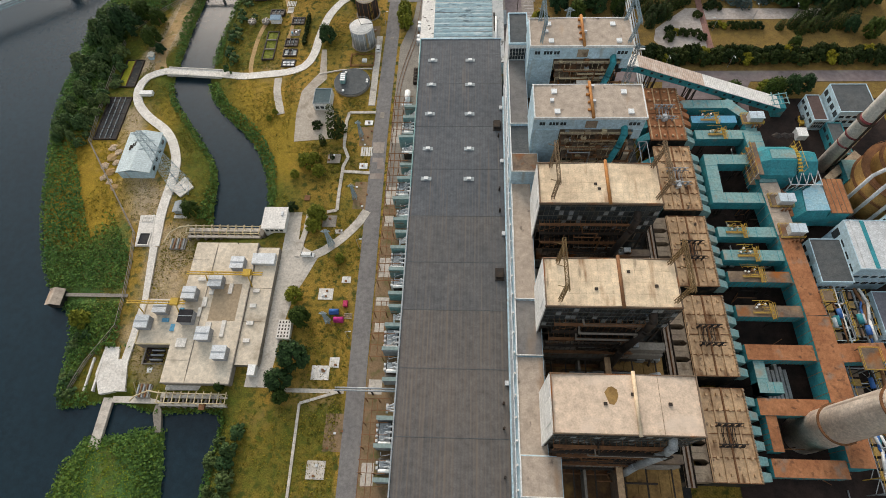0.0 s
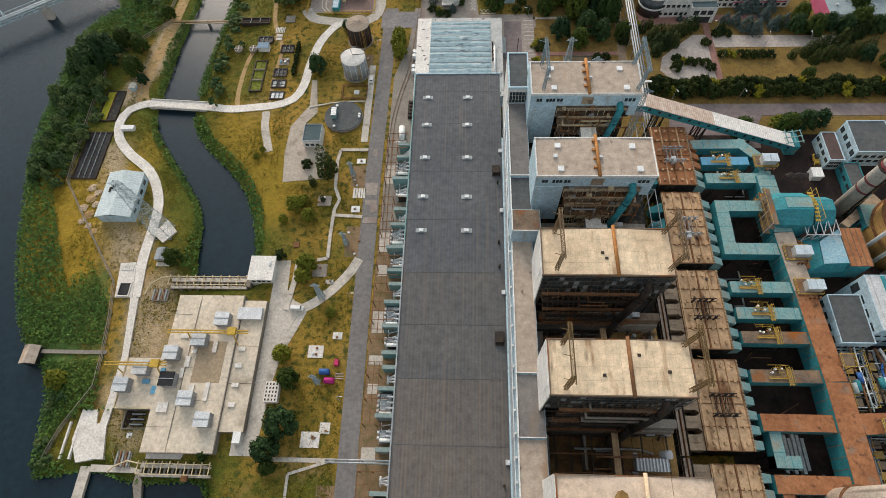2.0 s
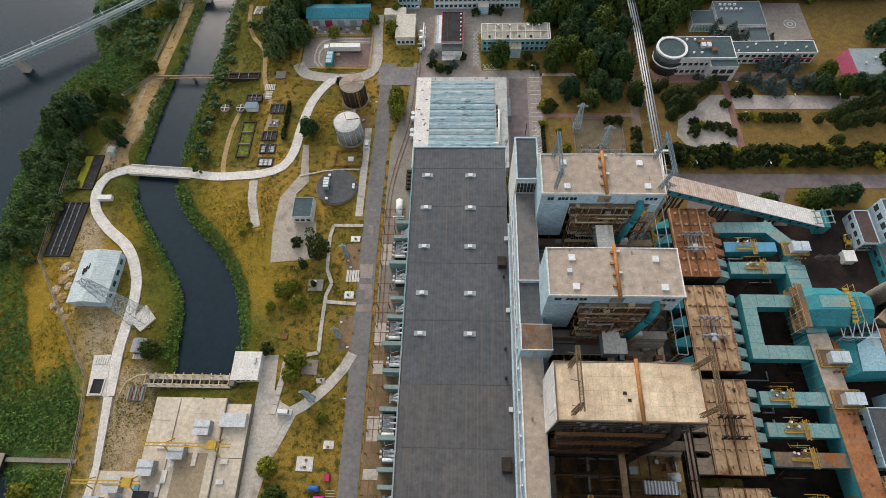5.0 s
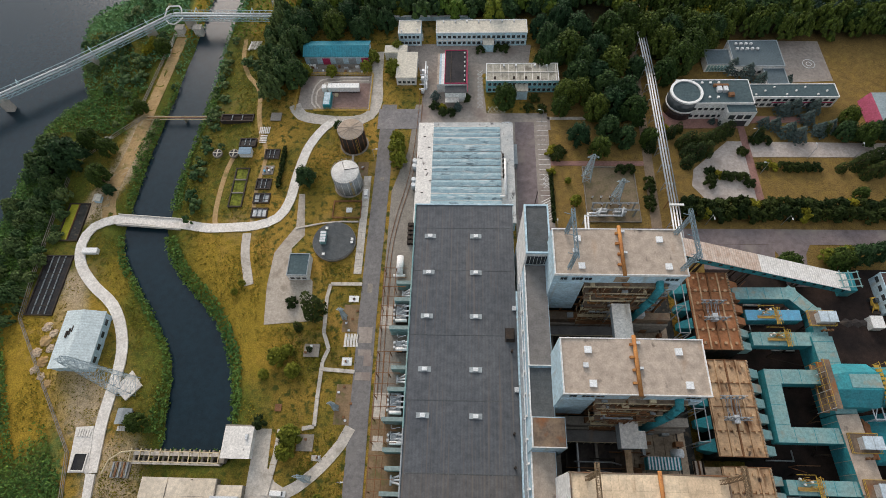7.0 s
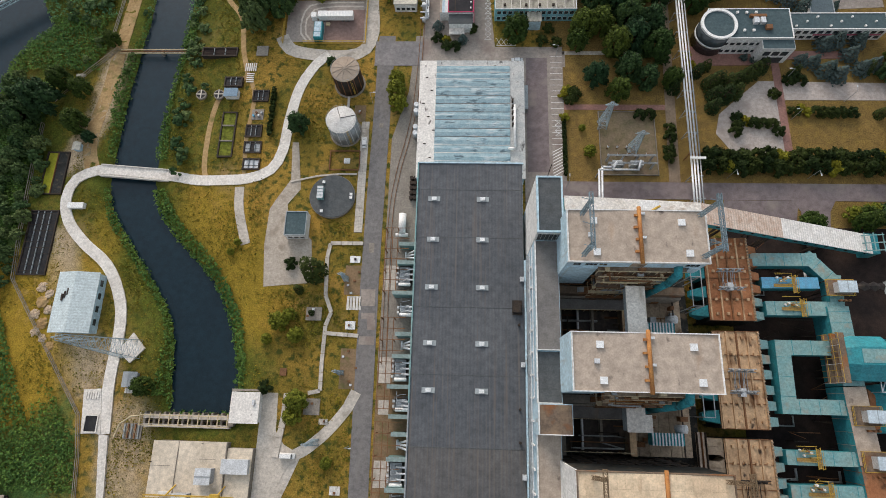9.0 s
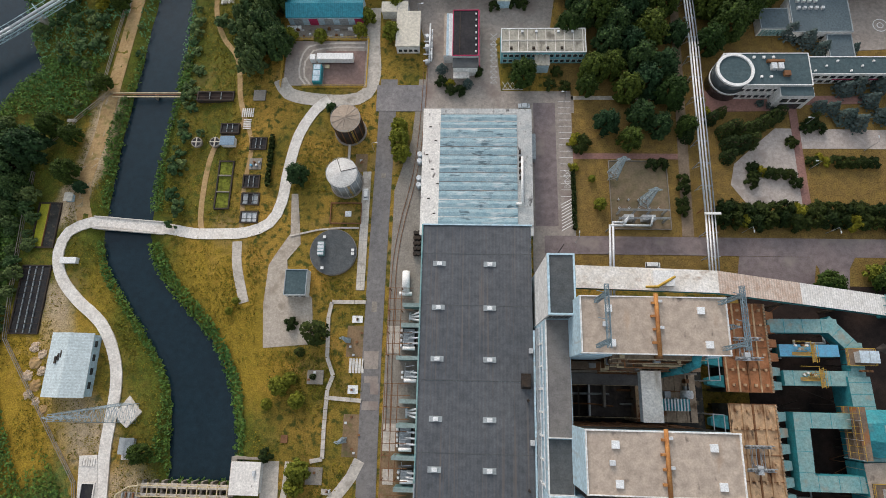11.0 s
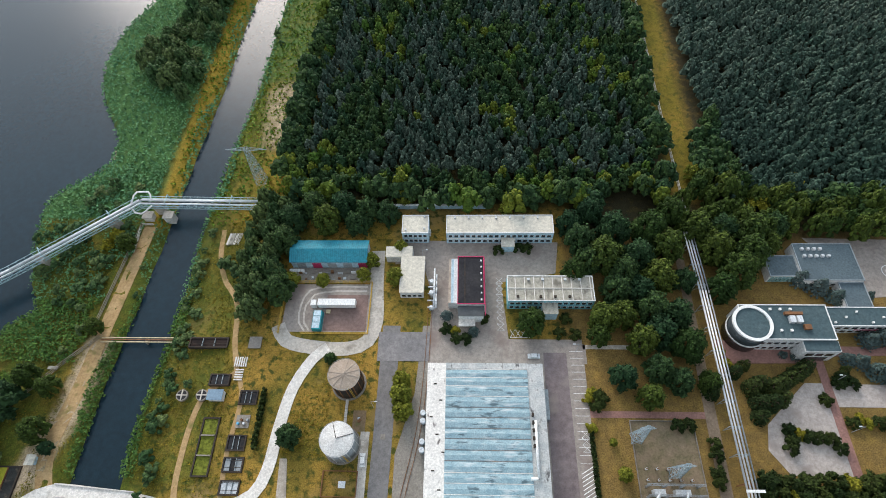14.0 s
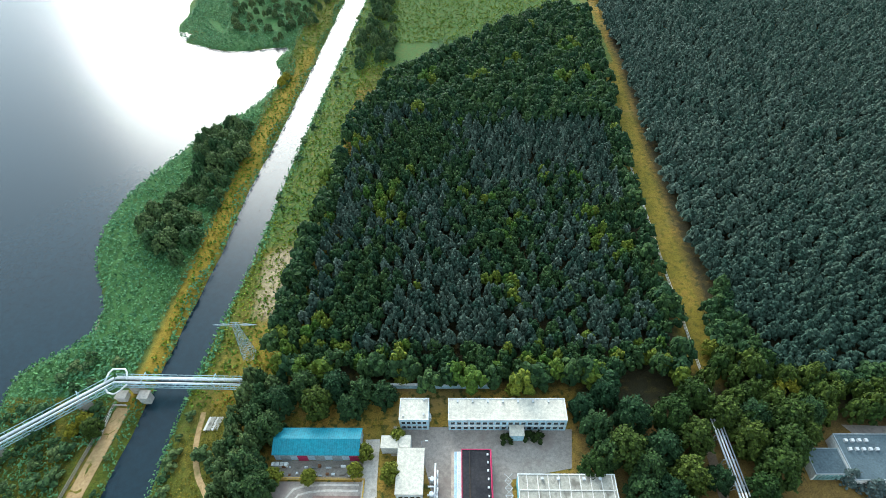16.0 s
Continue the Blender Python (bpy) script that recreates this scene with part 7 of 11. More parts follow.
def portal_crane(x0, x1, y, z, legs):
    t = thing("gantry_crane", "yellow steel gantry crane over the deck roof", "crane", ((x0 + x1) / 2, y, 0), "gantry cranes")
    for o in (-0.45, 0.45):
        part("girder", boxes((x0, x1, y + o - 0.18, y + o + 0.18, z - 0.5, z)), yellow, t)
    for k in range(int((x1 - x0) / 1.6)):
        part("brace", beam(B(), (x0 + k * 1.6, y - 0.45, z), (x0 + 0.8 + k * 1.6, y + 0.45, z), 0.1), yellow, t)
    for lx, lz in legs:
        for s in (-1, 1):
            part("leg", beam(B(), (lx, y + s * 2.6, lz), (lx, y + s * 0.4, z - 0.4), 0.3), yellow, t)
    part("trolley", boxes((legs[-1][0] - 1.4, legs[-1][0] + 1.4, y - 1.3, y + 1.3, z, z + 1.1)), yellow, t)
    return t


portal_crane(-101.8, -74.0, 80.7, 9.0, ((-95.0, 3.0), (-79.4, 2.5)))
portal_crane(-121.4, -100.2, 69.5, 8.0, ((-118, -2), (-103.6, 3.0)))


def sluice(x0, x1, y, z, label, hook):
    t = thing("sluice", label, "sluice", (x0, y, z - 4), "sluice gates")
    part("beam", boxes((x0, x1, y - 0.7, y + 0.7, z - 0.8, z)), concrete, t)
    part("beam", boxes((x0, x1, y - 3.4, y - 2.4, z - 0.9, z - 0.2)), concrete, t)
    n = 9
    for k in range(n + 1):
        x = x0 + (x1 - x0) * k / n
        part("pier", boxes((x - 0.35, x + 0.35, y - 3.4, y + 1.4, -7, z - 0.9)), concrete_dark, t)
        if k < n:
            part("gate", boxes((x + 0.4, x + (x1 - x0) / n - 0.4, y - 1.8, y - 1.4, -6, z - 1.4)), steel_dark, t)
        bm = boxes((x - 0.14, x + 0.14, y - 2.9, y + 1.2, z + 1.7, z + 2.0), (x - 0.14, x + 0.14, y - 2.9, y - 2.6, z - 0.5, z + 1.7), (x - 0.14, x + 0.14, y + 0.2, y + 0.5, z, z + 1.7))
        part("frame", bm, cream_steel, t)
    for o in (-2.8, 0.4):
        part("rail", boxes((x0, x1, y + o - 0.12, y + o + 0.12, z + 2.0, z + 2.3)), cream_steel, t)
    return t


sluice(-110.6, -81.6, 103.6, 0.2, "concrete sluice with a cream steel gate frame", True)
sluice(-104.4, -81.0, 38.6, -0.2, "concrete sluice with a cream steel gate frame at the lower basin", True)
for pts, z in (([(-110.5, 103.8, 2.4), (-113.5, 103.4, 2.4), (-117, 101, 2.2), (-118.2, 97, 2.0)], 0), ([(-104.4, 39, 2.0), (-108, 39.6, 2.0), (-112.4, 37.6, 1.8), (-113.6, 36, 1.8)], 0)):
    rl = solo("monorail", pipe(B(), pts, 0.25, 6), cream_steel, "cream steel monorail curving off the sluice", "rail", "monorails")
    bm = rl.data
for x, y, s in ((-115, 99, 6), (-112, 41, 5)):
    wd = thing("screen_deck", "weathered steel trash screen deck", "deck", (x, y, -3))
    part("deck", boxes((x - s / 2, x + s / 2, y - 3, y + 2, -3.6, -2.6)), concrete_dark, wd)
    for k in range(5):
        part("screen", boxes((x - s / 2 + k * s / 5, x - s / 2 + k * s / 5 + 0.5, y - 2.8, y + 1.8, -2.6, -2.2)), rust if k % 2 else steel_grey, wd)
    for k in range(3):
        part("support", beam(B(), (x - 2 + k * 2, y - 2.4, -2.5), (x - 2 + k * 2, y + 1.4, 1.8), 0.14), cream_steel, wd)
pad("pavement_basin", [(-134.4, 111.5), (-128.4, 111.9), (-125.8, 97.4), (-132.6, 97.2)], concrete_white, "white concrete apron of a small basin", z0=-4, z1=-2.55)
bs = thing("intake_basin", "dark rectangular intake basin with a white rim", "basin", (-129.7, 100.4, -3))
part("rim", boxes((-132.1, -127.3, 97.6, 98.0, -4, -2.2), (-132.1, -127.3, 103.0, 103.4, -4, -2.2), (-132.1, -131.7, 98, 103, -4, -2.2), (-127.7, -127.3, 98, 103, -4, -2.2)), concrete_white, bs)
part("filling", boxes((-131.7, -127.7, 98, 103, -4, -2.5)), sludge, bs)
for k in range(6):
    solo("concrete_slab", boxes((-133.4 + k * 0.85, -132.8 + k * 0.85, 108.4, 110.8, -2.55, -2.3)), concrete_white, "white concrete slab beside the basin", "slab", "slabs by the basin")
pad("pavement_basin_south", [(-131, 56), (-125.6, 56), (-123, 40), (-128, 39), (-131.5, 46)], concrete_white, "white concrete apron by the lower intake", z0=-4.5, z1=-2.6)
bs = thing("intake_basin", "narrow dark intake channel with a white rim", "basin", (-132, 46, -3.4))
part("rim", boxes((-134.2, -133.6, 40, 52, -5.5, -2.6), (-131.0, -130.4, 40, 52, -5.5, -2.5)), concrete_white, bs)
part("filling", boxes((-133.6, -131.0, 40, 52, -5.5, -4.2)), sludge, bs)
pad("pavement_pump_west", [(-126.3, 97), (-123.2, 97), (-120.6, 75), (-120.7, 57), (-121.0, 50.5), (-118.9, 40.2), (-123.3, 40.2), (-129.2, 50.7), (-123.6, 51.6), (-123.3, 57), (-122.9, 75)], concrete_white, "white concrete lane west of the pumping station", z0=-4.5, z1=-2.5)
wr = thing("weir_walkway", "narrow concrete weir walkway across the basin", "walkway", (-118, 28, -4))
part("deck", boxes((-126.2, -122.8, 21, 38, -4.6, -3.4)), concrete, wr)
part("deck", boxes((-122.8, -105, 36.4, 38.6, -4.4, -3.2)), concrete, wr)
part("groyne", prism(B(), [(-107, 37.6), (-104.6, 34), (-103, 27), (-105, 27), (-107.4, 33)], -6, -3.6), concrete_dark, wr)


def pavilion():
    t = thing("gatehouse", "white gatehouse with a bright flat roof by the sluice", "building", (-75.6, 107, 0))
    part("wall", boxes((-80.0, -71.4, 102.6, 111.6, -3, 3.6)), wall_white, t)
    part("roof", boxes((-80.4, -71.0, 102.2, 112.0, 3.6, 4.0)), old_white, t)
    window_row(t, -79.4, -72, 102.6, 1.2, 4, 1.3, 1.4)
    part("roof_vent", boxes((-73.2, -72.4, 108, 109.6, 4.0, 4.7)), steel_light, t)
    part("base_wall", boxes((-82, -80.3, 101, 113, -6, 0.4), (-80.3, -70, 112.3, 113, -2, 0.6)), concrete_dark, t)
    return t


pavilion()


# ---- small things on the meadow west of the hall ----
def slab_pad(x0, x1, y0, y1, mat, label, z=0.18, detail=None):
    t = thing("meadow_slab", label, "slab", ((x0 + x1) / 2, (y0 + y1) / 2, 0), "slabs and beds on the meadow")
    part("slab", boxes((x0, x1, y0, y1, -0.2, z)), mat, t)
    if detail:
        rng = random.Random(int(x0 * 7 + y0))
        for k in range(detail):
            x, y = rng.uniform(x0 + 0.6, x1 - 0.6), rng.uniform(y0 + 0.6, y1 - 0.6)
            part("hatch", boxes((x - 0.4, x + 0.4, y - 0.35, y + 0.35, z, z + 0.35)), steel_light if k % 2 else rust, t)
    return t


for r in ((-55.0, -49.6, 74.6, 79.0, concrete_white, "white concrete slab with a manhole in the grass", 0.25, 3), (-47.0, -43.6, 81.4, 84.0, concrete_white, "small white concrete slab in the grass", 0.25, 1), (-53.4, -47.2, 45.0, 50.0, concrete_white, "white concrete slab with hatches", 0.3, 4), (-47.6, -44.2, 49.4, 53.0, concrete_white, "small white concrete slab in the grass", 0.25, 1), (-50.6, -44.6, 13.6, 19.2, concrete, "pale concrete slab in the grass", 0.25, 2),
          (-47.2, -41.2, 145.4, 155.8, dirt, "bare earth bed with small markers", 0.06, 4), (-46.6, -40.6, 113.8, 127.0, dirt, "bare earth bed", 0.06, 5), (-46.4, -39.8, 22.0, 34.0, dirt, "bare earth bed", 0.06, 3), (-45.8, -42.2, 156.8, 159.2, white_paint, "white manhole cover in the grass", 0.4, 2), (-45.8, -42.4, 133.4, 136.2, white_paint, "white manhole cover in the grass", 0.4, 2),
          (-59.6, -54.2, 136.2, 140.8, concrete_dark, "grey concrete basin cover in the meadow", 0.5, 2), (-57.6, -52.2, 105.3, 110.5, concrete_dark, "grey-green concrete slab in the meadow", 0.4, 1), (-52.2, -49.2, 102.4, 104.2, concrete, "small concrete slab in the meadow", 0.3, 2), (-66.6, -64.4, 117.6, 120, rust, "rusty brown hatch in the meadow", 0.4, 0), (-48.4, -44.0, 212, 219, dirt, "brown earth bed with round covers", 0.1, 3), (-90, -88, 34, 36.0, rust, "brown hatch box on the grass", 0.6, 0)):
    slab_pad(*r[:6], *r[6:])
for k in range(5):
    solo("plank_slab", boxes((-45.9 + k * 1.05, -45.1 + k * 1.05, 140.1, 144.9, 0, 0.18)), concrete_white, "pale concrete plank slab in the grass", "slab", "plank slabs")


def conduit(pts, w=1.3, label="raised pale concrete cable duct across the meadow"):
    t = thing("cable_duct", label, "duct", (*pts[0], 0), "cable ducts")
    for i, ((ax, ay), (bx, by)) in enumerate(zip(pts, pts[1:])):
        l = math.hypot(bx - ax, by - ay)
        n = max(1, int(l / 3.0))
        dx, dy = (bx - ax) / l, (by - ay) / l
        nx, ny = -dy * w / 2, dx * w / 2
        for k in range(n):
            a, b = l * k / n + 0.06, l * (k + 1) / n - 0.06
            bm = B()
            prism(bm, [(ax + dx * a + nx, ay + dy * a + ny), (ax + dx * a - nx, ay + dy * a - ny), (ax + dx * b - nx, ay + dy * b - ny), (ax + dx * b + nx, ay + dy * b + ny)], -0.2, 0.45 + 0.02 * (k % 2))
            part("lid_slab", bm, concrete, t)
    return t


conduit([(-41.5, 163.9), (-53.2, 163.8), (-54.0, 158.5), (-53.4, 145), (-51.0, 139.2), (-52.6, 134.5), (-52.8, 122), (-52.6, 113), (-56.6, 112.2)])
conduit([(-52.2, 132), (-41.0, 131.3)])
conduit([(-42.4, 41.4), (-56.0, 37), (-55.4, 8), (-55.2, -40)], 0.9, "low concrete cable duct beside the road")
conduit([(-63.5, 112), (-63.8, 104), (-65.4, 92)], 2.0, "pale concrete footway beside the bushes")
conduit([(-70, 187.2), (-60, 189.6), (-52, 190.4), (-45.5, 190.4)], 0.6, "thin pale kerb across the meadow")
conduit([(-50.9, 213.4), (-50.9, 222.6)], 0.9, "concrete duct between two tanks")
gt = thing("pipe_gantry", "steel pipe gantry crossing the road", "gantry", (-31, 40.5, 0))
for y in (40.2, 41.0):
    part("pipe", tube(B(), (-43, y, 7.0), (-21.2, y, 7.0), 0.3, 8), steel_grey, gt)
for x in (-42.6, -31.4, -22.4):
    part("post", boxes((x - 0.2, x + 0.2, 40.4, 40.8, 0, 6.8)), steel_dark, gt)
for mat, x, y, lab in ((blue_paint, -48.2, 69.6, "blue waste container on the grass"), (magenta, -46.2, 66.6, "magenta waste container on the grass"), (crimson, -44.4, 72.8, "red waste container on the grass")):
    sk = thing("waste_container", lab, "container", (x, y, 0), "waste containers")
    part("body", boxes((x - 1.7, x + 1.7, y - 0.9, y + 0.9, 0.1, 1.6), ) if mat is not crimson else boxes((x - 0.8, x + 0.8, y - 1.1, y + 1.1, 0.1, 1.4)), mat, sk)
    part("lid", tube(B(), (x - 1.6, y, 1.45), (x + 1.6, y, 1.45), 0.8, 12) if mat is not crimson else boxes((x - 0.7, x + 0.7, y - 1.0, y + 1.0, 1.4, 1.55)), mat, sk)
for k in range(3):
    solo("timber_beam", boxes((-44.6, -41.6, 67.4 + k * 0.8, 67.7 + k * 0.8, 0, 0.25)), roof_tan, "pale timber beam on the grass", "beam", "timber beams")


# ---- transformers along the hall ----
def transformer(big):
    t = thing("transformer", "large power transformer with white coolers and pale pipes" if big else "small grey power transformer with pipes", "transformer", (0, 0, 0), "transformers along the turbine hall")
    sy = 3.2 if big else 1.6
    part("tank", boxes((-2.6, 1.4, -sy, sy, 0.3, 4.2)), steel_dark, t)
    part("lid", boxes((-2.4, 1.2, -sy + 0.2, sy - 0.2, 4.2, 4.45)), steel_grey, t)
    part("plinth", boxes((-3.6, 2.2, -sy - 0.8, sy + 0.8, 0, 0.3)), concrete_dark, t)
    for k in range(3 if big else 2):
        y = (k - 1) * 1.8 if big else (k - 0.5) * 1.4
        bm = tube(B(), (-0.6, y, 4.4), (0.5, y + 0.2, 6.6), 0.36, 10, 0.18)
        part("bushing", bm, steel_light, t)
        part("pipe", pipe(B(), [(0.5, y, 5.6), (3.6, y, 6.2)], 0.32, 8), steel_light, t)
    part("conservator", tube(B(), (-2.4, -sy - 0.2, 5.4), (1.6, -sy - 0.2, 5.4), 0.6, 12), white_paint, t)
    part("conservator_leg", boxes((-1.8, -1.6, -sy - 0.3, -sy - 0.1, 4.2, 5.0), (0.9, 1.1, -sy - 0.3, -sy - 0.1, 4.2, 5.0)), steel_grey, t)
    for k in range(4 if big else 2):
        y = -sy + 0.8 + k * 1.6
        part("radiator", boxes((-3.5, -2.7, y - 0.45, y + 0.45, 0.6, 4.4)), steel_light, t)
        part("fan", tube(B(), (-3.1, y, 4.4), (-3.1, y, 4.7), 0.4, 10), white_paint, t)
    bm = B()
    for k in range(3):
        beam(bm, (-2.0, -sy + 1 + k * 1.6, 4.5), (0.8, -sy + 1.4 + k * 1.6, 5.6), 0.16)
        beam(bm, (-2.2, -sy + 1 + k * 1.6, 4.9), (-2.2, -sy + 2.2 + k * 1.6, 4.9), 0.14)
    part("pipework", bm, steel_light, t)
    return t


big_t, small_t = transformer(True), transformer(False)
first = {True: big_t, False: small_t}
placed = {True: False, False: False}
for big, x, y in ((True, -25.2, 151.6), (True, -25.2, 120.5), (True, -25.2, 89.0), (True, -25.2, 58.8), (True, -25.2, 27.6), (False, -24.4, 109.6), (False, -24.4, 79.8), (False, -24.4, 49.0), (False, -24.4, 139.8), (False, -24.4, 18.0)):
    if not placed[big]:
        first[big].matrix_basis = pose(x, y, 0)
        placed[big] = True
    else:
        copy_thing(first[big], pose(x, y, 0))
for x0, y, h in ((-29.3, 145.1, 7), (-28.2, 155.5, 7), (-28.0, 162.3, 6), (-27.8, 131.6, 6), (-28.4, 124.3, 7), (-29.5, 114.8, 7), (-28.6, 105.7, 6.5), (-27.6, 100.4, 6), (-28.6, 93.2, 7), (-28.6, 84.4, 7), (-28.2, 75.3, 6), (-27.6, 70.3, 6), (-28.4, 63.2, 6.5), (-28.6, 54.5, 7), (-27.8, 44.4, 6), (-28.4, 31.8, 7), (-28.6, 23.4, 7), (-28.0, 13.6, 6.5)):
    w = thing("fire_wall", "pale grey-green concrete fire wall between transformers", "wall", (x0, y, 0), "transformer fire walls")
    part("panel", boxes((x0, -21.4, y - 0.55, y + 0.55, 0, h)), teal_faded if y > 60 else wall_grey, w)
    part("coping", boxes((x0 - 0.1, -21.4, y - 0.65, y + 0.65, h, h + 0.2)), M("pale_green_coping", (0.24, 0.31, 0.30), (0.19, 0.25, 0.24)) if y == 145.1 else bpy.data.materials["pale_green_coping"], w)
for y in (158.6, 128.0, 97.2, 66.6, 35.4):
    v = thing("busbar_duct", "pale V-shaped busbar ducts into the hall wall", "duct", (-23, y, 5), "busbar ducts")
    for s in (-1, 0, 1):
        part("pipe", tube(B(), (-25.6, y + s * 0.5, 3.4), (-21.2, y + s * 1.7, 7.0), 0.36, 8), steel_light, v)
    part("cross_pipe", tube(B(), (-25.8, y - 1.5, 3.4), (-25.8, y + 1.5, 3.4), 0.4, 8), steel_light, v)


def busbar_frame(y0, y1):
    t = thing("wire_gantry", "rusty brown steel wire gantry over the gravel", "gantry", (-30, y0, 0), "wire frames by the transformers")
    for x in (-32.8, -30.4, -28.6):
        part("beam", boxes((x - 0.1, x + 0.1, y0, y1, 5.6, 5.85)), rust, t)
    n = int((y1 - y0) / 3.4)
    for k in range(n + 1):
        y = y0 + (y1 - y0) * k / n
        part("beam", boxes((-33.2, -24.6, y - 0.09, y + 0.09, 5.9, 6.1)), rust, t)
        if k % 2 == 0:
            for x in (-32.8, -28.6):
                part("post", boxes((x - 0.12, x + 0.12, y - 0.12, y + 0.12, 0, 5.6)), rust, t)
    return t


for y0, y1 in ((146, 168), (108, 137), (80, 104), (52, 72), (8, 38)):
    busbar_frame(y0, y1)
for x0, x1, y0, y1 in ((-33.4, -29.4, 147, 156), (-33.4, -29.4, 116, 124.4), (-33.4, -29, 84, 92), (-33, -29.6, 106, 110.6), (-33, -29.6, 62.6, 66), (-33.2, -28.6, 40.6, 45.6), (-33, -29, 12, 19), (-33.4, -28.6, 72.6, 75.8)):
    pad("pavement_slab", rect(x0, x1, y0, y1), concrete, "pale concrete slab by the transformers", z1=0.14)
bt = thing("gas_tank", "white horizontal gas tank on saddles", "tank", (-27.8, 171, 0))
part("shell", tube(B(), (-27.8, 167.4, 1.9), (-27.8, 174.6, 1.9), 1.3, 18), white_paint, bt)
part("shell_end", tube(B(), (-30, 166.8, 1.6), (-25.6, 166.8, 1.6), 0.7, 12), white_paint, bt)
for y in (169.2, 172.8):
    part("saddle", boxes((-28.8, -26.8, y - 0.3, y + 0.3, 0, 1.0)), concrete_dark, bt)
for k in range(5):
    for j in range(2):
        solo("oil_drum", tube(B(), (-25.2 + j * 1.3, 181 + k * 1.9, 0.1), (-25.2 + j * 1.3, 181 + k * 1.9, 2.0), 0.7, 12), steel_dark, "dark steel drum beside the hall wall", "drum", "drums by the hall")
for k in range(4):
    solo("air_receiver", tube(B(), (-24.6, 206 + k * 2.6 + (k > 1) * 4, 0.1), (-24.6, 206 + k * 2.6 + (k > 1) * 4, 3.4), 0.9, 14), steel_light, "pale upright air receiver beside the old workshop", "tank", "air receivers")
rl = thing("railway", "rusty rail track curving past the old workshop", "railway", (-28, 190, 0), kind="structure")
for o in (-0.72, 0.72):
    bm = B()
    line = smooth_path([(-32.0 + o, 122), (-32.4 + o, 170), (-30.6 + o, 190), (-26.2 + o, 212), (-24.2 + o, 236), (-23.5 + o, 264)], 4)
    for a, b in zip(line, line[1:]):
        beam(bm, (*a, 0.28), (*b, 0.28), 0.16)
    part("rail", bm, rust, rl)


# ---- low wall along the reeds, a screen pit and rubble ----
pad("pavement_basin", [(-127.6, 49.6), (-125.0, 49.8), (-123.2, 43.2), (-125.2, 42.6)], pit_dark, "dark sunken basin in the white lane", z0=-3.6, z1=-2.9)
sp = thing("screen_pit", "dark concrete pit with black screening machines", "pit", (-112, 53, -3.4))
part("rim", boxes((-115.8, -107.6, 56.0, 56.5, -3.6, -2.6), (-115.8, -107.6, 49.9, 50.3, -3.6, -2.6), (-116.0, -115.5, 49.9, 56.5, -3.6, -2.55), (-107.8, -107.4, 49.9, 56.5, -3.6, -2.55)), concrete_dark, sp)
part("floor", boxes((-115.6, -107.7, 50.2, 56.1, -3.6, -3.1)), pit_dark, sp)
for k in range(3):
    part("screen", boxes((-112.6, -108.3, 50.8 + k * 1.7, 51.9 + k * 1.7, -3.1, -2.0)), steel_dark, sp)
    part("roller", tube(B(), (-112.8, 51.35 + k * 1.7, -1.8), (-108.1, 51.35 + k * 1.7, -1.8), 0.3, 8), steel_grey, sp)
solo("hatch_cover", boxes((-113.4, -111.6, 47.0, 48.8, -3.4, -2.9)), white_paint, "white hatch cover lying by the pit", "cover")


rubble_mat = M("pale_rubble", (0.52, 0.40, 0.29), (0.36, 0.27, 0.19), 0.8, 0.95, bump=0.5, speckle=0.4)


def rubble_heap(x, y, r, h, seed):
    base = Vector((x, y, gz(x, y) - 0.2))
    bm = B()
    bmesh.ops.create_icosphere(bm, subdivisions=3, radius=1.0)
    for v in bm.verts:
        n = noise.noise(v.co * 2.2 + Vector((seed, 0, 0))) * 0.35 + noise.noise(v.co * 6.0) * 0.16
        v.co = base + Vector((v.co.x * r * (1 + n), v.co.y * r * (1 + n), max(-0.2, v.co.z * (1 + n)) * h * 0.6))
    solo("sand_mound", bm, rubble_mat if seed % 3 else sand, "low mound of pale sand and broken stone beside the shed", "mound", "mounds by the shed")


for k, (x, y, r, h) in enumerate(((-157.6, 146.6, 2.0, 1.4), (-154.6, 144.2, 1.8, 1.2), (-156.6, 141.2, 2.3, 1.7), (-153.6, 138.4, 1.8, 1.3), (-158.2, 136.8, 2.0, 1.3), (-154.8, 133.6, 2.2, 1.5), (-157, 130.6, 1.7, 1.0), (-153.4, 128.4, 1.6, 1.1), (-150.6, 125.6, 1.9, 1.0))):
    rubble_heap(x, y, r, h, k + 1)


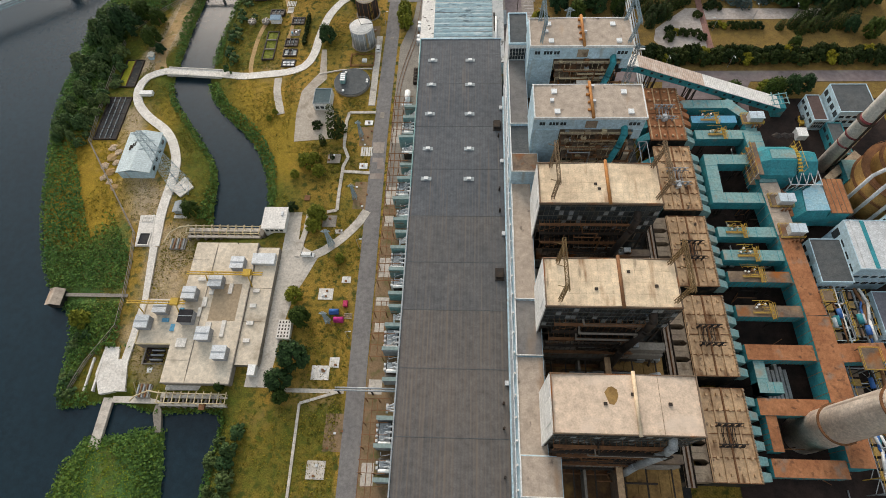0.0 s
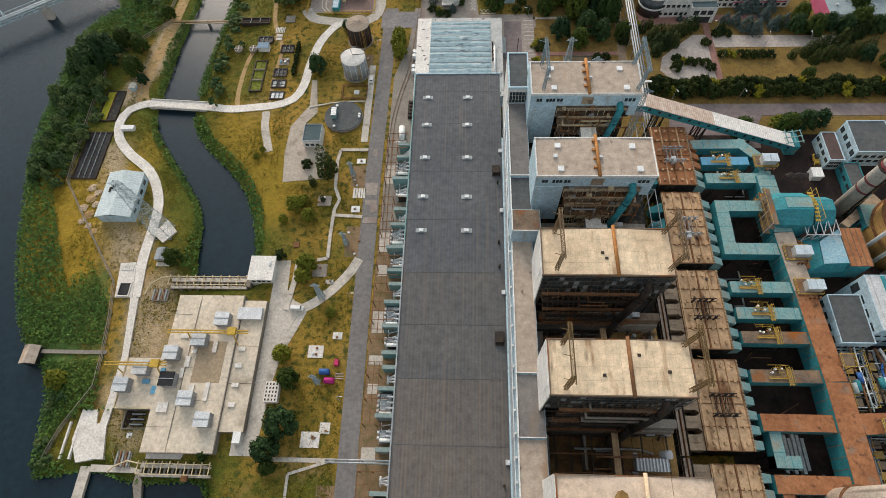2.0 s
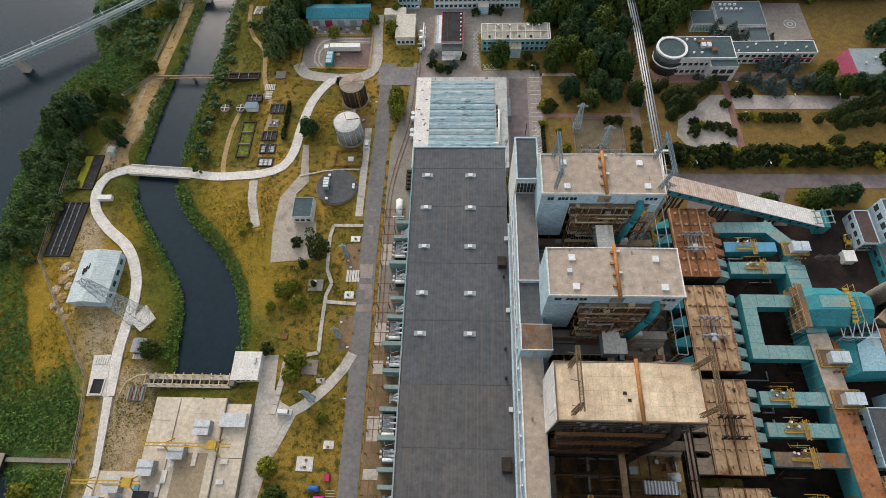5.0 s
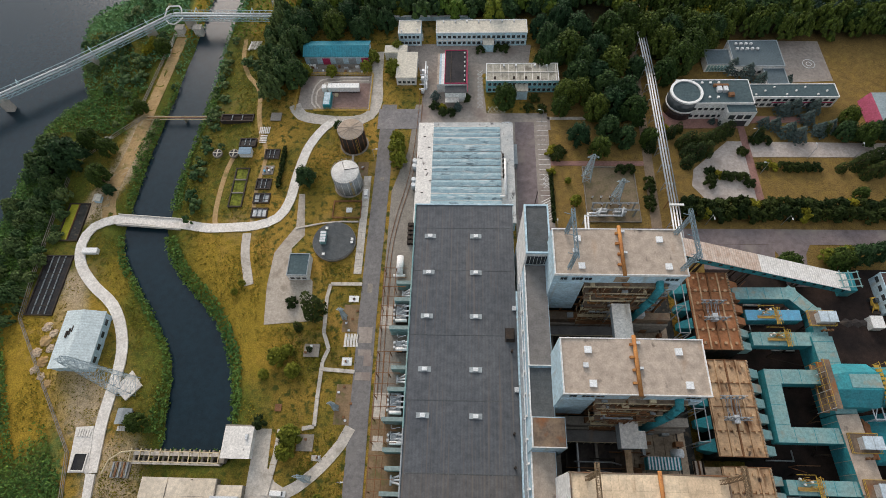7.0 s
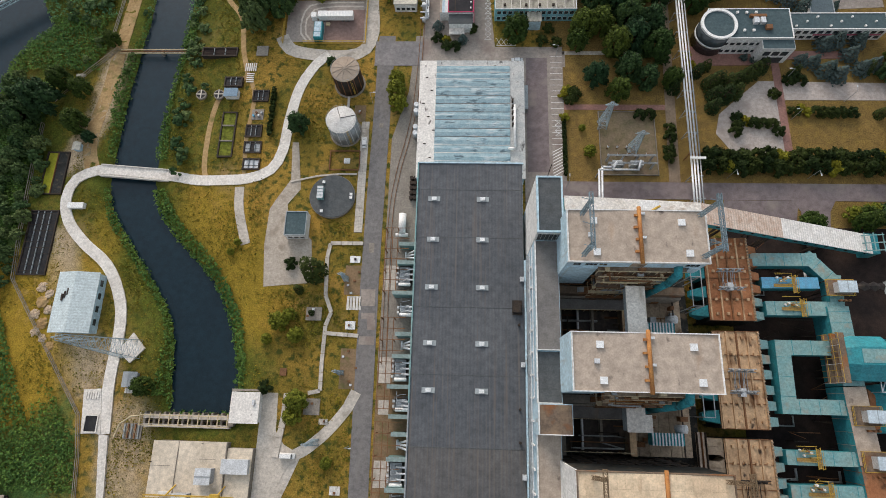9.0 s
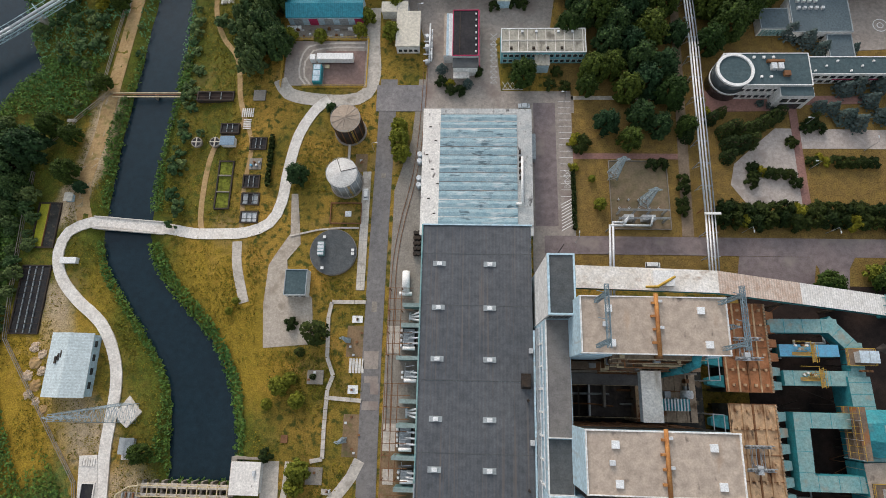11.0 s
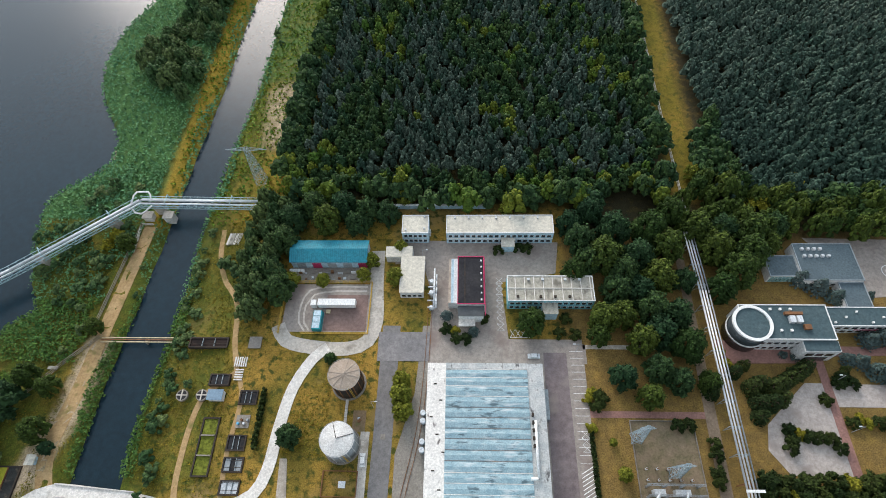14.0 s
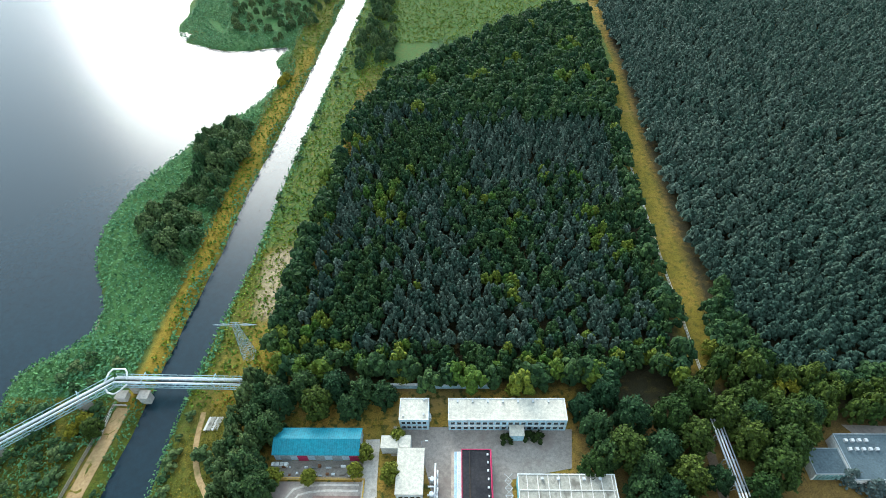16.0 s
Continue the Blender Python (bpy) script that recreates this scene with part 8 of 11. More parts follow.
# ---- old workshop north of the hall ----
def old_workshop():
    t = thing("old_workshop", "old workshop with weathered blue-grey roof and flaking white strip", "building", (-4, 211, 0))
    part("wall", boxes((-23.2, 15.2, 187.0, 233.2, 0, 7.6)), wall_blue, t)
    part("roof", boxes((-23.2, -17.0, 186.0, 233.2, 7.6, 8.1)), old_white, t, "flaking white roof strip")
    part("roof", boxes((10.0, 15.3, 186.0, 233.2, 7.6, 8.0)), M("patchy_grey_roof", (0.36, 0.38, 0.38), (0.50, 0.50, 0.48), 0.4, stain=(0.12, 0.12, 0.12), ss=(0.6, 0.3, 0.3), lo=0.6, hi=0.7), t)
    ys = [186.2, 189.0, 192.4, 195.6, 198.6, 202.0, 205.2, 208.6, 211.8, 215.2, 218.4, 222.0, 225.4, 228.2, 231.0]
    for a, b in zip(ys, ys[1:]):
        bm = B()
        ym = (a + b) / 2
        v = [bm.verts.new(p) for p in ((-17, a + 0.1, 7.6), (10, a + 0.1, 7.6), (10, b - 0.1, 7.6), (-17, b - 0.1, 7.6), (-17, a + 0.1, 8.2), (10, a + 0.1, 8.2), (10, b - 0.1, 8.2), (-17, b - 0.1, 8.2), (-17, ym, 8.45), (10, ym, 8.45))]
        for f in ((0, 1, 5, 4), (2, 3, 7, 6), (4, 5, 9, 8), (6, 7, 8, 9), (0, 4, 8, 7, 3), (1, 2, 6, 9, 5)):
            bm.faces.new([v[k] for k in f])
        bmesh.ops.recalc_face_normals(bm, faces=bm.faces)
        part("roof_bay", bm, old_blue, t, "weathered blue-grey glazed roof bay")
        part("gutter", boxes((-17, 10, b - 0.12, b + 0.06, 8.2, 8.3)), roof_mid if int(b) % 3 else old_white, t)
    part("roof", boxes((-17, 10, 231.2, 233.2, 7.6, 8.2)), bpy.data.materials["patchy_grey_roof"], t)
    part("pipe", pipe(B(), [(9.6, 197, 8.9), (11.6, 197, 8.9), (11.6, 214, 8.9)], 0.5, 8), white_paint, t, "white pipe on the roof")
    for k in range(5):
        part("vent", boxes((10.6, 11.2, 206 + k * 2.4, 207 + k * 2.4, 8, 9.4)), steel_dark, t)
    for k in range(8):
        part("roof_patch", boxes((-22 + (k * 3) % 5, -21 + (k * 3) % 5, 188 + k * 5.4, 188.4 + k * 5.4, 8.1, 8.2)), steel_dark, t)
    for k, y in enumerate((200, 212, 222)):
        part("door", boxes((15.2, 15.4, y, y + 3, 0, 3.6)), crimson if k == 1 else wall_grey, t)
    part("porch", boxes((15.3, 17.2, 216, 226, 0, 3.2)), wall_grey, t)
    return t


old_workshop()

# ---- offices and sheds north ----
o = flat_house("office", "long two-storey office with an ivory flat roof and blue panels", -18, 23.6, 285.6, 294.0, 7.4, wall_blue, roof_ivory, (1.2, 4.6), 18, wall_white)
for x0, x1 in ((-18, 4), (8, 23.6)):
    part("panel_band", boxes((x0, x1, 285.5, 285.58, 3.2, 3.9)), white_paint, o)
part("porch", boxes((3.6, 8.4, 281.6, 285.5, 0, 4.2)), wall_blue, o)
part("porch_roof", boxes((3.4, 8.6, 281.4, 285.5, 4.2, 4.45)), roof_ivory, o)
for k in range(7):
    part("roof_vent", boxes((-15 + k * 5.4, -14.4 + k * 5.4, 292.2, 293.2, 7.5, 8.3)), steel_light, o)
o = flat_house("office", "small two-storey office with an ivory flat roof", -35.4, -25.0, 285.8, 294.2, 7.2, wall_blue, roof_ivory, (1.2, 4.5), 5, wall_white)
part("door", boxes((-25.0, -24.4, 289, 291, 0, 2.4)), wall_white, o)
for x, y in ((-34.2, 286.8), (-27, 287.4), (-27, 293)):
    part("roof_vent", boxes((x, x + 0.6, y, y + 0.6, 7.3, 8.2)), steel_light, o)
o = flat_house("laboratory", "two-storey laboratory with a ribbed beige roof and aqua panels", 4.8, 36.0, 257.0, 267.2, 6.8, wall_aqua, roof_beige, (1.0, 4.2), 14, wall_white)
for k in range(9):
    part("roof_rib", boxes((7.6 + k * 3.4, 7.85 + k * 3.4, 257.3, 266.9, 6.95, 7.15)), concrete_white, o)
part("roof_rib", boxes((5.2, 35.6, 261.9, 262.2, 6.95, 7.2)), concrete_white, o)
for k in range(8):
    part("roof_vent", boxes((8 + k * 3.1 + (k % 3), 8.9 + k * 3.1 + (k % 3), 258.2 + (k % 2) * 7, 259.0 + (k % 2) * 7, 6.95, 7.7)), steel_light if k % 2 else steel_dark, o)
part("porch", boxes((17.4, 22.6, 252.8, 257, 0, 5.2)), wall_blue, o)
part("porch_roof", boxes((17.2, 22.8, 252.6, 257, 5.2, 5.4)), roof_beige, o)
o = flat_house("fire_station", "black-roofed building with crimson trim and a white annex", -13.4, -3.6, 255.6, 275.4, 6.8, wall_white, roof_black, (1.4,), 5, crimson)
part("annex", boxes((-16.8, -13.5, 257, 275.4, 0, 5.0)), wall_white, o)
for k in range(3):
    part("annex_roof", boxes((-16.8, -15.9 + k * 0.0, 257, 275.4, 5.0, 5.15)) if k == 0 else boxes((-15.8 + (k - 1) * 1.1, -14.9 + (k - 1) * 1.1, 257, 275.4, 5.0, 5.12 + 0.01 * k)), (roof_tan, M("pale_blue_roof_strip", (0.42, 0.56, 0.64)), steel_light)[k], o)
part("south_roof", boxes((-13.2, -3.8, 251.4, 255.5, 5.6, 5.85)), roof_dark, o)
part("south_wall", boxes((-13.0, -4.0, 251.6, 255.5, 0, 5.6)), wall_white, o)
part("canopy", boxes((-13.0, -7, 248.8, 251.5, 2.6, 2.9)), concrete_white, o)
part("roof_strip", boxes((-10.9, -10.5, 256, 275, 6.95, 7.15)), steel_dark, o)
for k in range(7):
    part("roof_vent", boxes((-5.0 + 0.1 * (k % 2), -4.4, 257 + k * 2.7, 257.6 + k * 2.7, 6.95, 7.5)), steel_light, o)
part("edge_trim", boxes((-3.5, -3.3, 251.4, 275.4, 6.2, 6.9)), crimson, o)
b = thing("blue_warehouse", "long warehouse with a bright teal sheet roof", "building", (-63.4, 279, 0))
part("wall", boxes((-78.2, -48.6, 274.4, 283.6, 0, 5.0)), wall_blue, b)
part("roof", gable(B(), -78.2, -48.6, 274.4, 283.6, 5.0, 7.0, "x"), roof_teal, b)
for k in range(5):
    part("door", boxes((-76 + k * 6, -72.6 + k * 6, 274.2, 274.4, 0, 3.6)), crimson if k in (1, 4) else wall_grey, b)
lw = thing("store", "white flat-roofed store with an L-shaped plan", "building", (-33, 270, 0))
part("wall", boxes((-35.0, -26.2, 261.4, 276.8, 0, 4.6), (-41.2, -31, 276.9, 281.2, 0, 4.4)), wall_white, lw)
part("roof", boxes((-35.2, -26.0, 261.2, 276.8, 4.6, 4.9)), roof_ivory, lw)
part("roof", boxes((-35.0, -31, 276.9, 281.4, 4.5, 4.88), (-41.4, -35.2, 276.8, 281.4, 4.4, 4.6)), roof_ivory, lw)
window_row(lw, -34.6, -26.6, 261.4, 1.2, 4, 1.3, 1.4)
for k in range(22):
    rng = random.Random(700 + k)
    x, y = -76 + (k % 11) * 2.6 + rng.random(), 268.6 + (k // 11) * 2.7 + rng.random() * 0.6
    sx, sy, h = rng.uniform(0.5, 2.3), rng.uniform(0.3, 0.9), rng.uniform(0.3, 1.4)
    solo("scrap_crate", boxes((x, x + sx, y, y + sy, 0, h), (x + 0.1, x + sx * 0.8, y + 0.1, y + sy * 0.7, h, h + 0.2)), (steel_grey, rust, steel_light, concrete_dark, white_paint)[k % 5], "stack of stored steel parts in the yard", "stack", "stored parts")
for k in range(4):
    solo("cubicle_tank", boxes((-79.2 + k * 1.5, -78 + k * 1.5, 271.8, 273.2, 0, 1.3), (-79.1 + k * 1.5, -78.1 + k * 1.5, 271.9, 273.1, 1.3, 1.45)), white_paint, "white plastic cube tank on a pallet", "tank", "cube tanks")
pad("pavement_store", rect(-79, -46, 267.6, 274.2), concrete_dark, "dirty concrete storage yard", z1=0.08)
gl = thing("gas_plant", "silvery process pipes and vessels beside the rails", "machine", (-22.6, 266, 0))
for k in range(5):
    part("vessel", tube(B(), (-23.2 + (k % 2) * 1.4, 256.5 + k * 2.6, 0.3), (-23.2 + (k % 2) * 1.4, 256.5 + k * 2.6, 2.6 + (k % 3)), 0.75, 12), steel_light, gl)
    part("pipe", pipe(B(), [(-24.4, 256 + k * 2.8, 3.2), (-21.4, 256 + k * 2.8, 3.2), (-21.4, 258.4 + k * 2.8, 3.2)], 0.28, 8), steel_light, gl)
part("header", tube(B(), (-22.2, 255, 3.6), (-22.2, 272, 3.6), 0.35, 8), steel_light, gl)


# ---- lorry yard ----
def lorry():
    t = thing("lorry", "white articulated lorry trailer parked on the yard", "lorry", (-58.5, 258, 0))
    part("trailer", boxes((-65.4, -51.4, 256.6, 259.2, 1.1, 3.7)), white_paint, t)
    for k in range(12):
        part("roof_hoop", boxes((-65 + k * 1.18, -64.9 + k * 1.18, 256.7, 259.1, 3.7, 3.74)), steel_light, t)
    part("chassis", boxes((-65.2, -51.6, 257, 258.8, 0.7, 1.1)), steel_dark, t)
    for x in (-53.4, -54.7, -56.0, -63.6):
        for y in (256.8, 258.7):
            w = part("wheel", tube(B(), (x, y, 0.5), (x, y + 0.35, 0.5), 0.5, 14), roof_black, t)
            part("rim", tube(B(), (x, y - 0.02, 0.5), (x, y + 0.37, 0.5), 0.24, 10), steel_grey, w)
    c = part("cab", boxes((-68.2, -66.2, 256.8, 259.0, 0.6, 3.2)), white_paint, t)
    part("windscreen", boxes((-68.28, -68.2, 257.0, 258.8, 1.9, 2.9)), glass_dark, c)
    return t


lorry()
cb = thing("site_cabin", "teal site cabin with pale roof panels", "cabin", (-65, 251, 0))
part("body", boxes((-66.6, -63.4, 247.4, 254.8, 0.1, 2.9)), teal, cb)
for k in range(3):
    part("roof_panel", boxes((-66.4, -63.8, 247.8 + k * 2.4, 249.9 + k * 2.4, 2.9, 3.05)), M("pale_cabin_panel", (0.50, 0.62, 0.68)) if k == 0 else bpy.data.materials["pale_cabin_panel"], cb)
solo("pallet", boxes((-62.6, -61.0, 254.6, 256.0, 0.1, 0.9)), cream_steel, "stack of pale timber on the yard", "stack")


fence("fence", [(-79.4, 246.6), (-79.4, 267.6), (-46.2, 267.6), (-46.2, 246.6), (-71, 246.6)], 1.8, yellow, "yellow mesh fence round the lorry yard", 2.2, 0)
fence("fence", [(-172, 212), (-171.9, 194), (-170.5, 167.4), (-168.8, 149.3), (-160.5, 138.1), (-147.3, 120.4), (-134.6, 103.4), (-132.0, 90), (-130.4, 76), (-129.6, 64), (-136.5, 50), (-140, 38)], 1.9, concrete_dark, "grey concrete fence along the lake shore", 3.0)
fence("fence", [(-170, 222), (-158, 236), (-148, 246)], 1.9, concrete_dark, "grey concrete fence by the sandy track", 3.0)
fence("fence", [(-152, 247), (-150, 272), (-147.5, 298)], 1.6, concrete_dark, "grey fence along the sandy track", 3.0)
fence("fence", [(78.4, 305), (78.6, 360), (80.4, 435), (82, 480)], 2.0, concrete_white, "pale fence along the forest clearing", 3.2)
fence("fence", [(-45.0, 192), (-56, 192), (-56, 199.6), (-45.0, 199.6), (-45.0, 192)], 1.2, rust, "low rusty fence round a manhole", 2.0, 0)
solo("manhole", boxes((-50.8, -48.6, 194.6, 196.6, 0, 0.7), (-50.4, -49.0, 195, 196.2, 0.7, 0.9)), white_paint, "white manhole box inside the low fence", "manhole")
pw = thing("boundary_wall", "pale blue-grey boundary wall among the trees", "wall", (-10, 303, 0))
part("panel", boxes((-44, -1, 302.4, 302.9, 0, 2.6)), wall_blue, pw)
part("coping", boxes((-44.1, -0.9, 302.2, 303.1, 2.6, 2.85)), wall_white, pw)


# ---- parked cars ----
def car(x, y, z, yaw, mat, label, van=False):
    t = thing("car", label, "car", (0, 0, 0), "parked cars")
    l, h = (2.5, 1.9) if van else (2.15, 1.45)
    bm = B()
    box(bm, -0.88, 0.88, -l, l, 0.3, 0.85)
    box(bm, -0.84, 0.84, -l * 0.62, l * (0.95 if van else 0.5), 0.85, h, 0.14)
    bmesh.ops.bevel(bm, geom=bm.edges[:], offset=0.08, segments=1, affect="EDGES")
    part("body", bm, mat, t)
    part("windscreen", boxes((-0.66, 0.66, -l * 0.64, -l * 0.5, 0.92, h - 0.14)), glass_dark, t)
    part("rear_window", boxes((-0.6, 0.6, l * (0.93 if van else 0.42), l * (0.97 if van else 0.5), 0.95, h - 0.16)), glass_dark, t)
    for wx in (-0.86, 0.66):
        for wy in (-l * 0.62, l * 0.6):
            w = part("wheel", tube(B(), (wx, wy, 0.32), (wx + 0.2, wy, 0.32), 0.32, 12), roof_black, t)
            part("rim", tube(B(), (wx - 0.01, wy, 0.32), (wx + 0.21, wy, 0.32), 0.17, 8), steel_light, w)
    t.matrix_basis = pose(x, y, z, 0, 0, yaw)
    return t


car(-43.7, 203.0, 0.16, 3, white_paint, "white car parked on the concrete strip")
car(-61.2, 92.6, 0.12, 88, white_paint, "white van parked beside the yard", True)
car(13.5, 238.5, 0.12, 90, steel_light, "silver car parked by the old workshop")
car(56.4, 178.3, 0.0, 90, white_paint, "white pick-up car parked on the verge", True)

# ---- rails and hatched bays marked on the yards ----
for x0, y0, nx, ny, sx, sy in ((1.0, 248.4, 1, 9, 2.6, 2.4), (5.6, 245.6, 4, 1, 1.9, 3.2), (27.4, 206.6, 1, 3, 2.6, 2.2)):
    for i in range(nx):
        for j in range(ny):
            x, y = x0 + i * sx, y0 + j * sy
            bm = B()
            for p, q in (((x, y), (x + sx, y + sy)), ((x + sx, y), (x, y + sy)), ((x, y), (x + sx, y))):
                beam(bm, (*p, 0.16), (*q, 0.16), 0.1)
            solo("marking", bm, white_paint, "white crossed parking marking on the paving", "marking", "parking markings")

# ---- office with the round tower ----
def admin():
    t = flat_house("office", "white modern office with grey-green roof and round drum", 84.0, 113.6, 241.8, 254.6, 9.4, wall_white, roof_green, (1.4, 5.6), 12, white_paint)
    part("drum", tube(B(), (87.0, 247.4, -0.3), (87.0, 247.4, 9.9), 6.5, 44), glass_dark, t, "dark glazed round drum")
    part("drum_roof", tube(B(), (87.0, 247.4, 9.9), (87.0, 247.4, 10.15), 5.6, 44), roof_green, t)
    bm = B()
    for r0, r1, z0, z1 in ((5.6, 6.6, 9.9, 10.7),):
        k = 44
        rings = [[bm.verts.new((87.0 + r * math.cos(2 * math.pi * i / k), 247.4 + r * math.sin(2 * math.pi * i / k), z)) for i in range(k)] for r, z in ((r0, z0), (r0, z1), (r1, z1), (r1, z0))]
        for a in range(4):
            for i in range(k):
                bm.faces.new((rings[a][i], rings[a][(i + 1) % k], rings[(a + 1) % 4][(i + 1) % k], rings[(a + 1) % 4][i]))
        bmesh.ops.recalc_face_normals(bm, faces=bm.faces)
    part("drum_rim", bm, white_paint, t)
    part("drum_band", tube(B(), (87.0, 247.4, 4.4), (87.0, 247.4, 5.2), 6.7, 44), white_paint, t)
    part("porch", boxes((102.6, 114.2, 238.0, 241.7, 0, 8.6)), wall_white, t)
    part("porch_roof", boxes((102.8, 114.0, 238.2, 241.7, 8.6, 8.75)), roof_green, t)
    for k in range(3):
        part("porch_window", boxes((104 + k * 3.2, 106.4 + k * 3.2, 237.9, 238.0, 4.6, 6.8)), glass_dark, t)
    part("porch_opening", boxes((105, 112.4, 237.88, 238.0, 0.2, 3.4)), glass_dark, t)
    for k in range(2):
        part("cooler", boxes((99.6 + k * 2.4, 101.4 + k * 2.4, 247.6, 250.0, 9.55, 11.0)), steel_light, t)
    part("air_handler", boxes((98.6, 104.6, 250.6, 251.6, 9.55, 10.6)), rust, t)
    part("air_handler", boxes((103.8, 106.0, 245.2, 247.0, 9.55, 10.7)), rust, t)
    for k in range(5):
        part("roof_vent", boxes((94 + k * 1.7, 94.8 + k * 1.7, 252.4 - (k % 2) * 7.8, 253.2 - (k % 2) * 7.8, 9.55, 10.2)), white_paint, t)
    w = flat_house("office_wing", "long low office wing with a grey-green roof", 114.2, 151, 248.2, 255.4, 6.0, wall_white, roof_green, (1.0, 3.8), 13, white_paint)
    for k in range(8):
        part("roof_vent", boxes((117 + k * 4.2, 117.6 + k * 4.2, 249.2 + (k % 3) * 2, 249.8 + (k % 3) * 2, 6.15, 6.8)), white_paint, w)
    part("band", boxes((125, 150, 248.1, 248.2, 2.7, 3.3)), crimson, w)


admin()
c = flat_house("canteen", "low canteen with a pale grey flat roof and glazed front", 101.6, 112.4, 268.6, 277.4, 4.2, wall_white, M("pale_grey_roof", (0.10, 0.135, 0.15), (0.085, 0.115, 0.13), 0.3), (1.0,), 8, wall_grey)
for k in range(7):
    part("glazing", boxes((102.2 + k * 1.4, 103.2 + k * 1.4, 268.35, 268.55, 0.4, 3.9)), teal_faded, c)
c = flat_house("canteen", "broad low canteen hall with a grey flat roof", 112.6, 134.0, 266.4, 282.0, 5.2, wall_white, bpy.data.materials["pale_grey_roof"], (1.4,), 8, wall_grey)
for k in range(9):
    part("roof_vent", boxes((115 + (k % 5) * 2.2, 116 + (k % 5) * 2.2, 276 + (k // 5) * 3, 277 + (k // 5) * 3, 5.3, 6.3)), steel_light, c)
c = flat_house("canteen_wing", "low link building with a grey flat roof", 125.0, 134.0, 255.8, 266.2, 4.0, wall_white, bpy.data.materials["pale_grey_roof"], (), 1, wall_grey)
pk = thing("gatehouse", "pink-ended building with a pale flat roof", "building", (166, 245, 0))
part("wall", boxes((165, 192, 236, 251.4, 0, 5.2)), wall_white, pk)
part("roof", boxes((165, 192, 236.2, 251.2, 5.2, 5.5)), M("blue_grey_gatehouse_roof", (0.28, 0.34, 0.36), (0.22, 0.28, 0.30), 0.3), pk)
for k in range(4):
    part("roof_vent", boxes((169 + k * 5, 170 + k * 5, 242 + (k % 2) * 3, 243 + (k % 2) * 3, 5.5, 6.2)), steel_light, pk)
window_row(pk, 165.6, 191.4, 236, 1.4, 9, 1.8, 1.6)
bm = B()
v = [bm.verts.new(p) for p in ((162.8, 236, 0), (162.8, 251.4, 0), (165, 251.4, 5.5), (165, 236, 5.5), (165, 236, 0), (165, 251.4, 0))]
for f in ((0, 3, 2, 1), (0, 4, 3), (1, 2, 5), (3, 4, 5, 2), (0, 1, 5, 4)):
    bm.faces.new([v[k] for k in f])
bmesh.ops.recalc_face_normals(bm, faces=bm.faces)
part("pink_gable", bm, M("pink_render", (0.45, 0.10, 0.17), (0.38, 0.085, 0.14)), pk)
for r in (1.1, 2.6):
    bm = B()
    for i in range(36):
        a, b2 = 2 * math.pi * i / 36, 2 * math.pi * (i + 1) / 36
        beam(bm, (148.4 + r * math.cos(a), 273 + r * math.sin(a), 0.14), (148.4 + r * math.cos(b2), 273 + r * math.sin(b2), 0.14), 0.22)
    solo("marking", bm, white_paint, "white ring marking on the court", "marking", "ring markings")


# ---- pipe bridge beside the park, and the switchyard ----
def pipe_rack():
    t = thing("pipe_rack", "long overhead pipe rack with white pipes on steel trestles", "pipe rack", (75, 230, 0))
    for k, (o, r, m) in enumerate(((-1.5, 0.32, steel_light), (-0.5, 0.26, white_paint), (0.55, 0.3, steel_light), (1.6, 0.22, steel_grey))):
        part("pipe", pipe(B(), [(74.3 + o, 170.6, 6.0), (75.0 + o, 195, 6.0), (75.6 + o, 262, 6.0), (74.8 + o, 300, 6.0)], r, 8), m, t)
    for k in range(16):
        y = 172 + k * 8.4
        bm = B()
        for s in (-1.8, 1.9):
            beam(bm, (75 + s, y, 0), (75 + s, y, 5.6), 0.24)
        beam(bm, (73, y, 5.5), (77.2, y, 5.5), 0.3)
        beam(bm, (73.2, y, 0.5), (76.9, y, 5.2), 0.14)
        part("trestle", bm, rust if k == 3 else steel_grey, t)
    part("crosspiece", boxes((72.8, 78.2, 194.6, 195.4, 6.6, 7.1)), white_paint, t)
    return t


pipe_rack()
pr = thing("pipe_run", "pale pipes bending from the boiler house to the switchyard", "pipe", (41, 185, 0))
for o in (0, 1.1):
    part("pipe", pipe(B(), [(40.4 + o, 166, 5.4), (41.4 + o, 190.8 + o, 5.4), (46.0, 190.8 + o, 5.4), (48.0, 194, 5.4)], 0.38, 8), steel_light, pr)
part("pipe", pipe(B(), [(46.0, 190.9, 5.4), (55.2, 190.9, 5.4), (56.2, 194.4, 5.4)], 0.36, 8), steel_light, pr)
for y in (174, 182, 190):
    part("post", boxes((41.2, 41.5, y, y + 0.3, 0, 5.1)), steel_grey, pr)


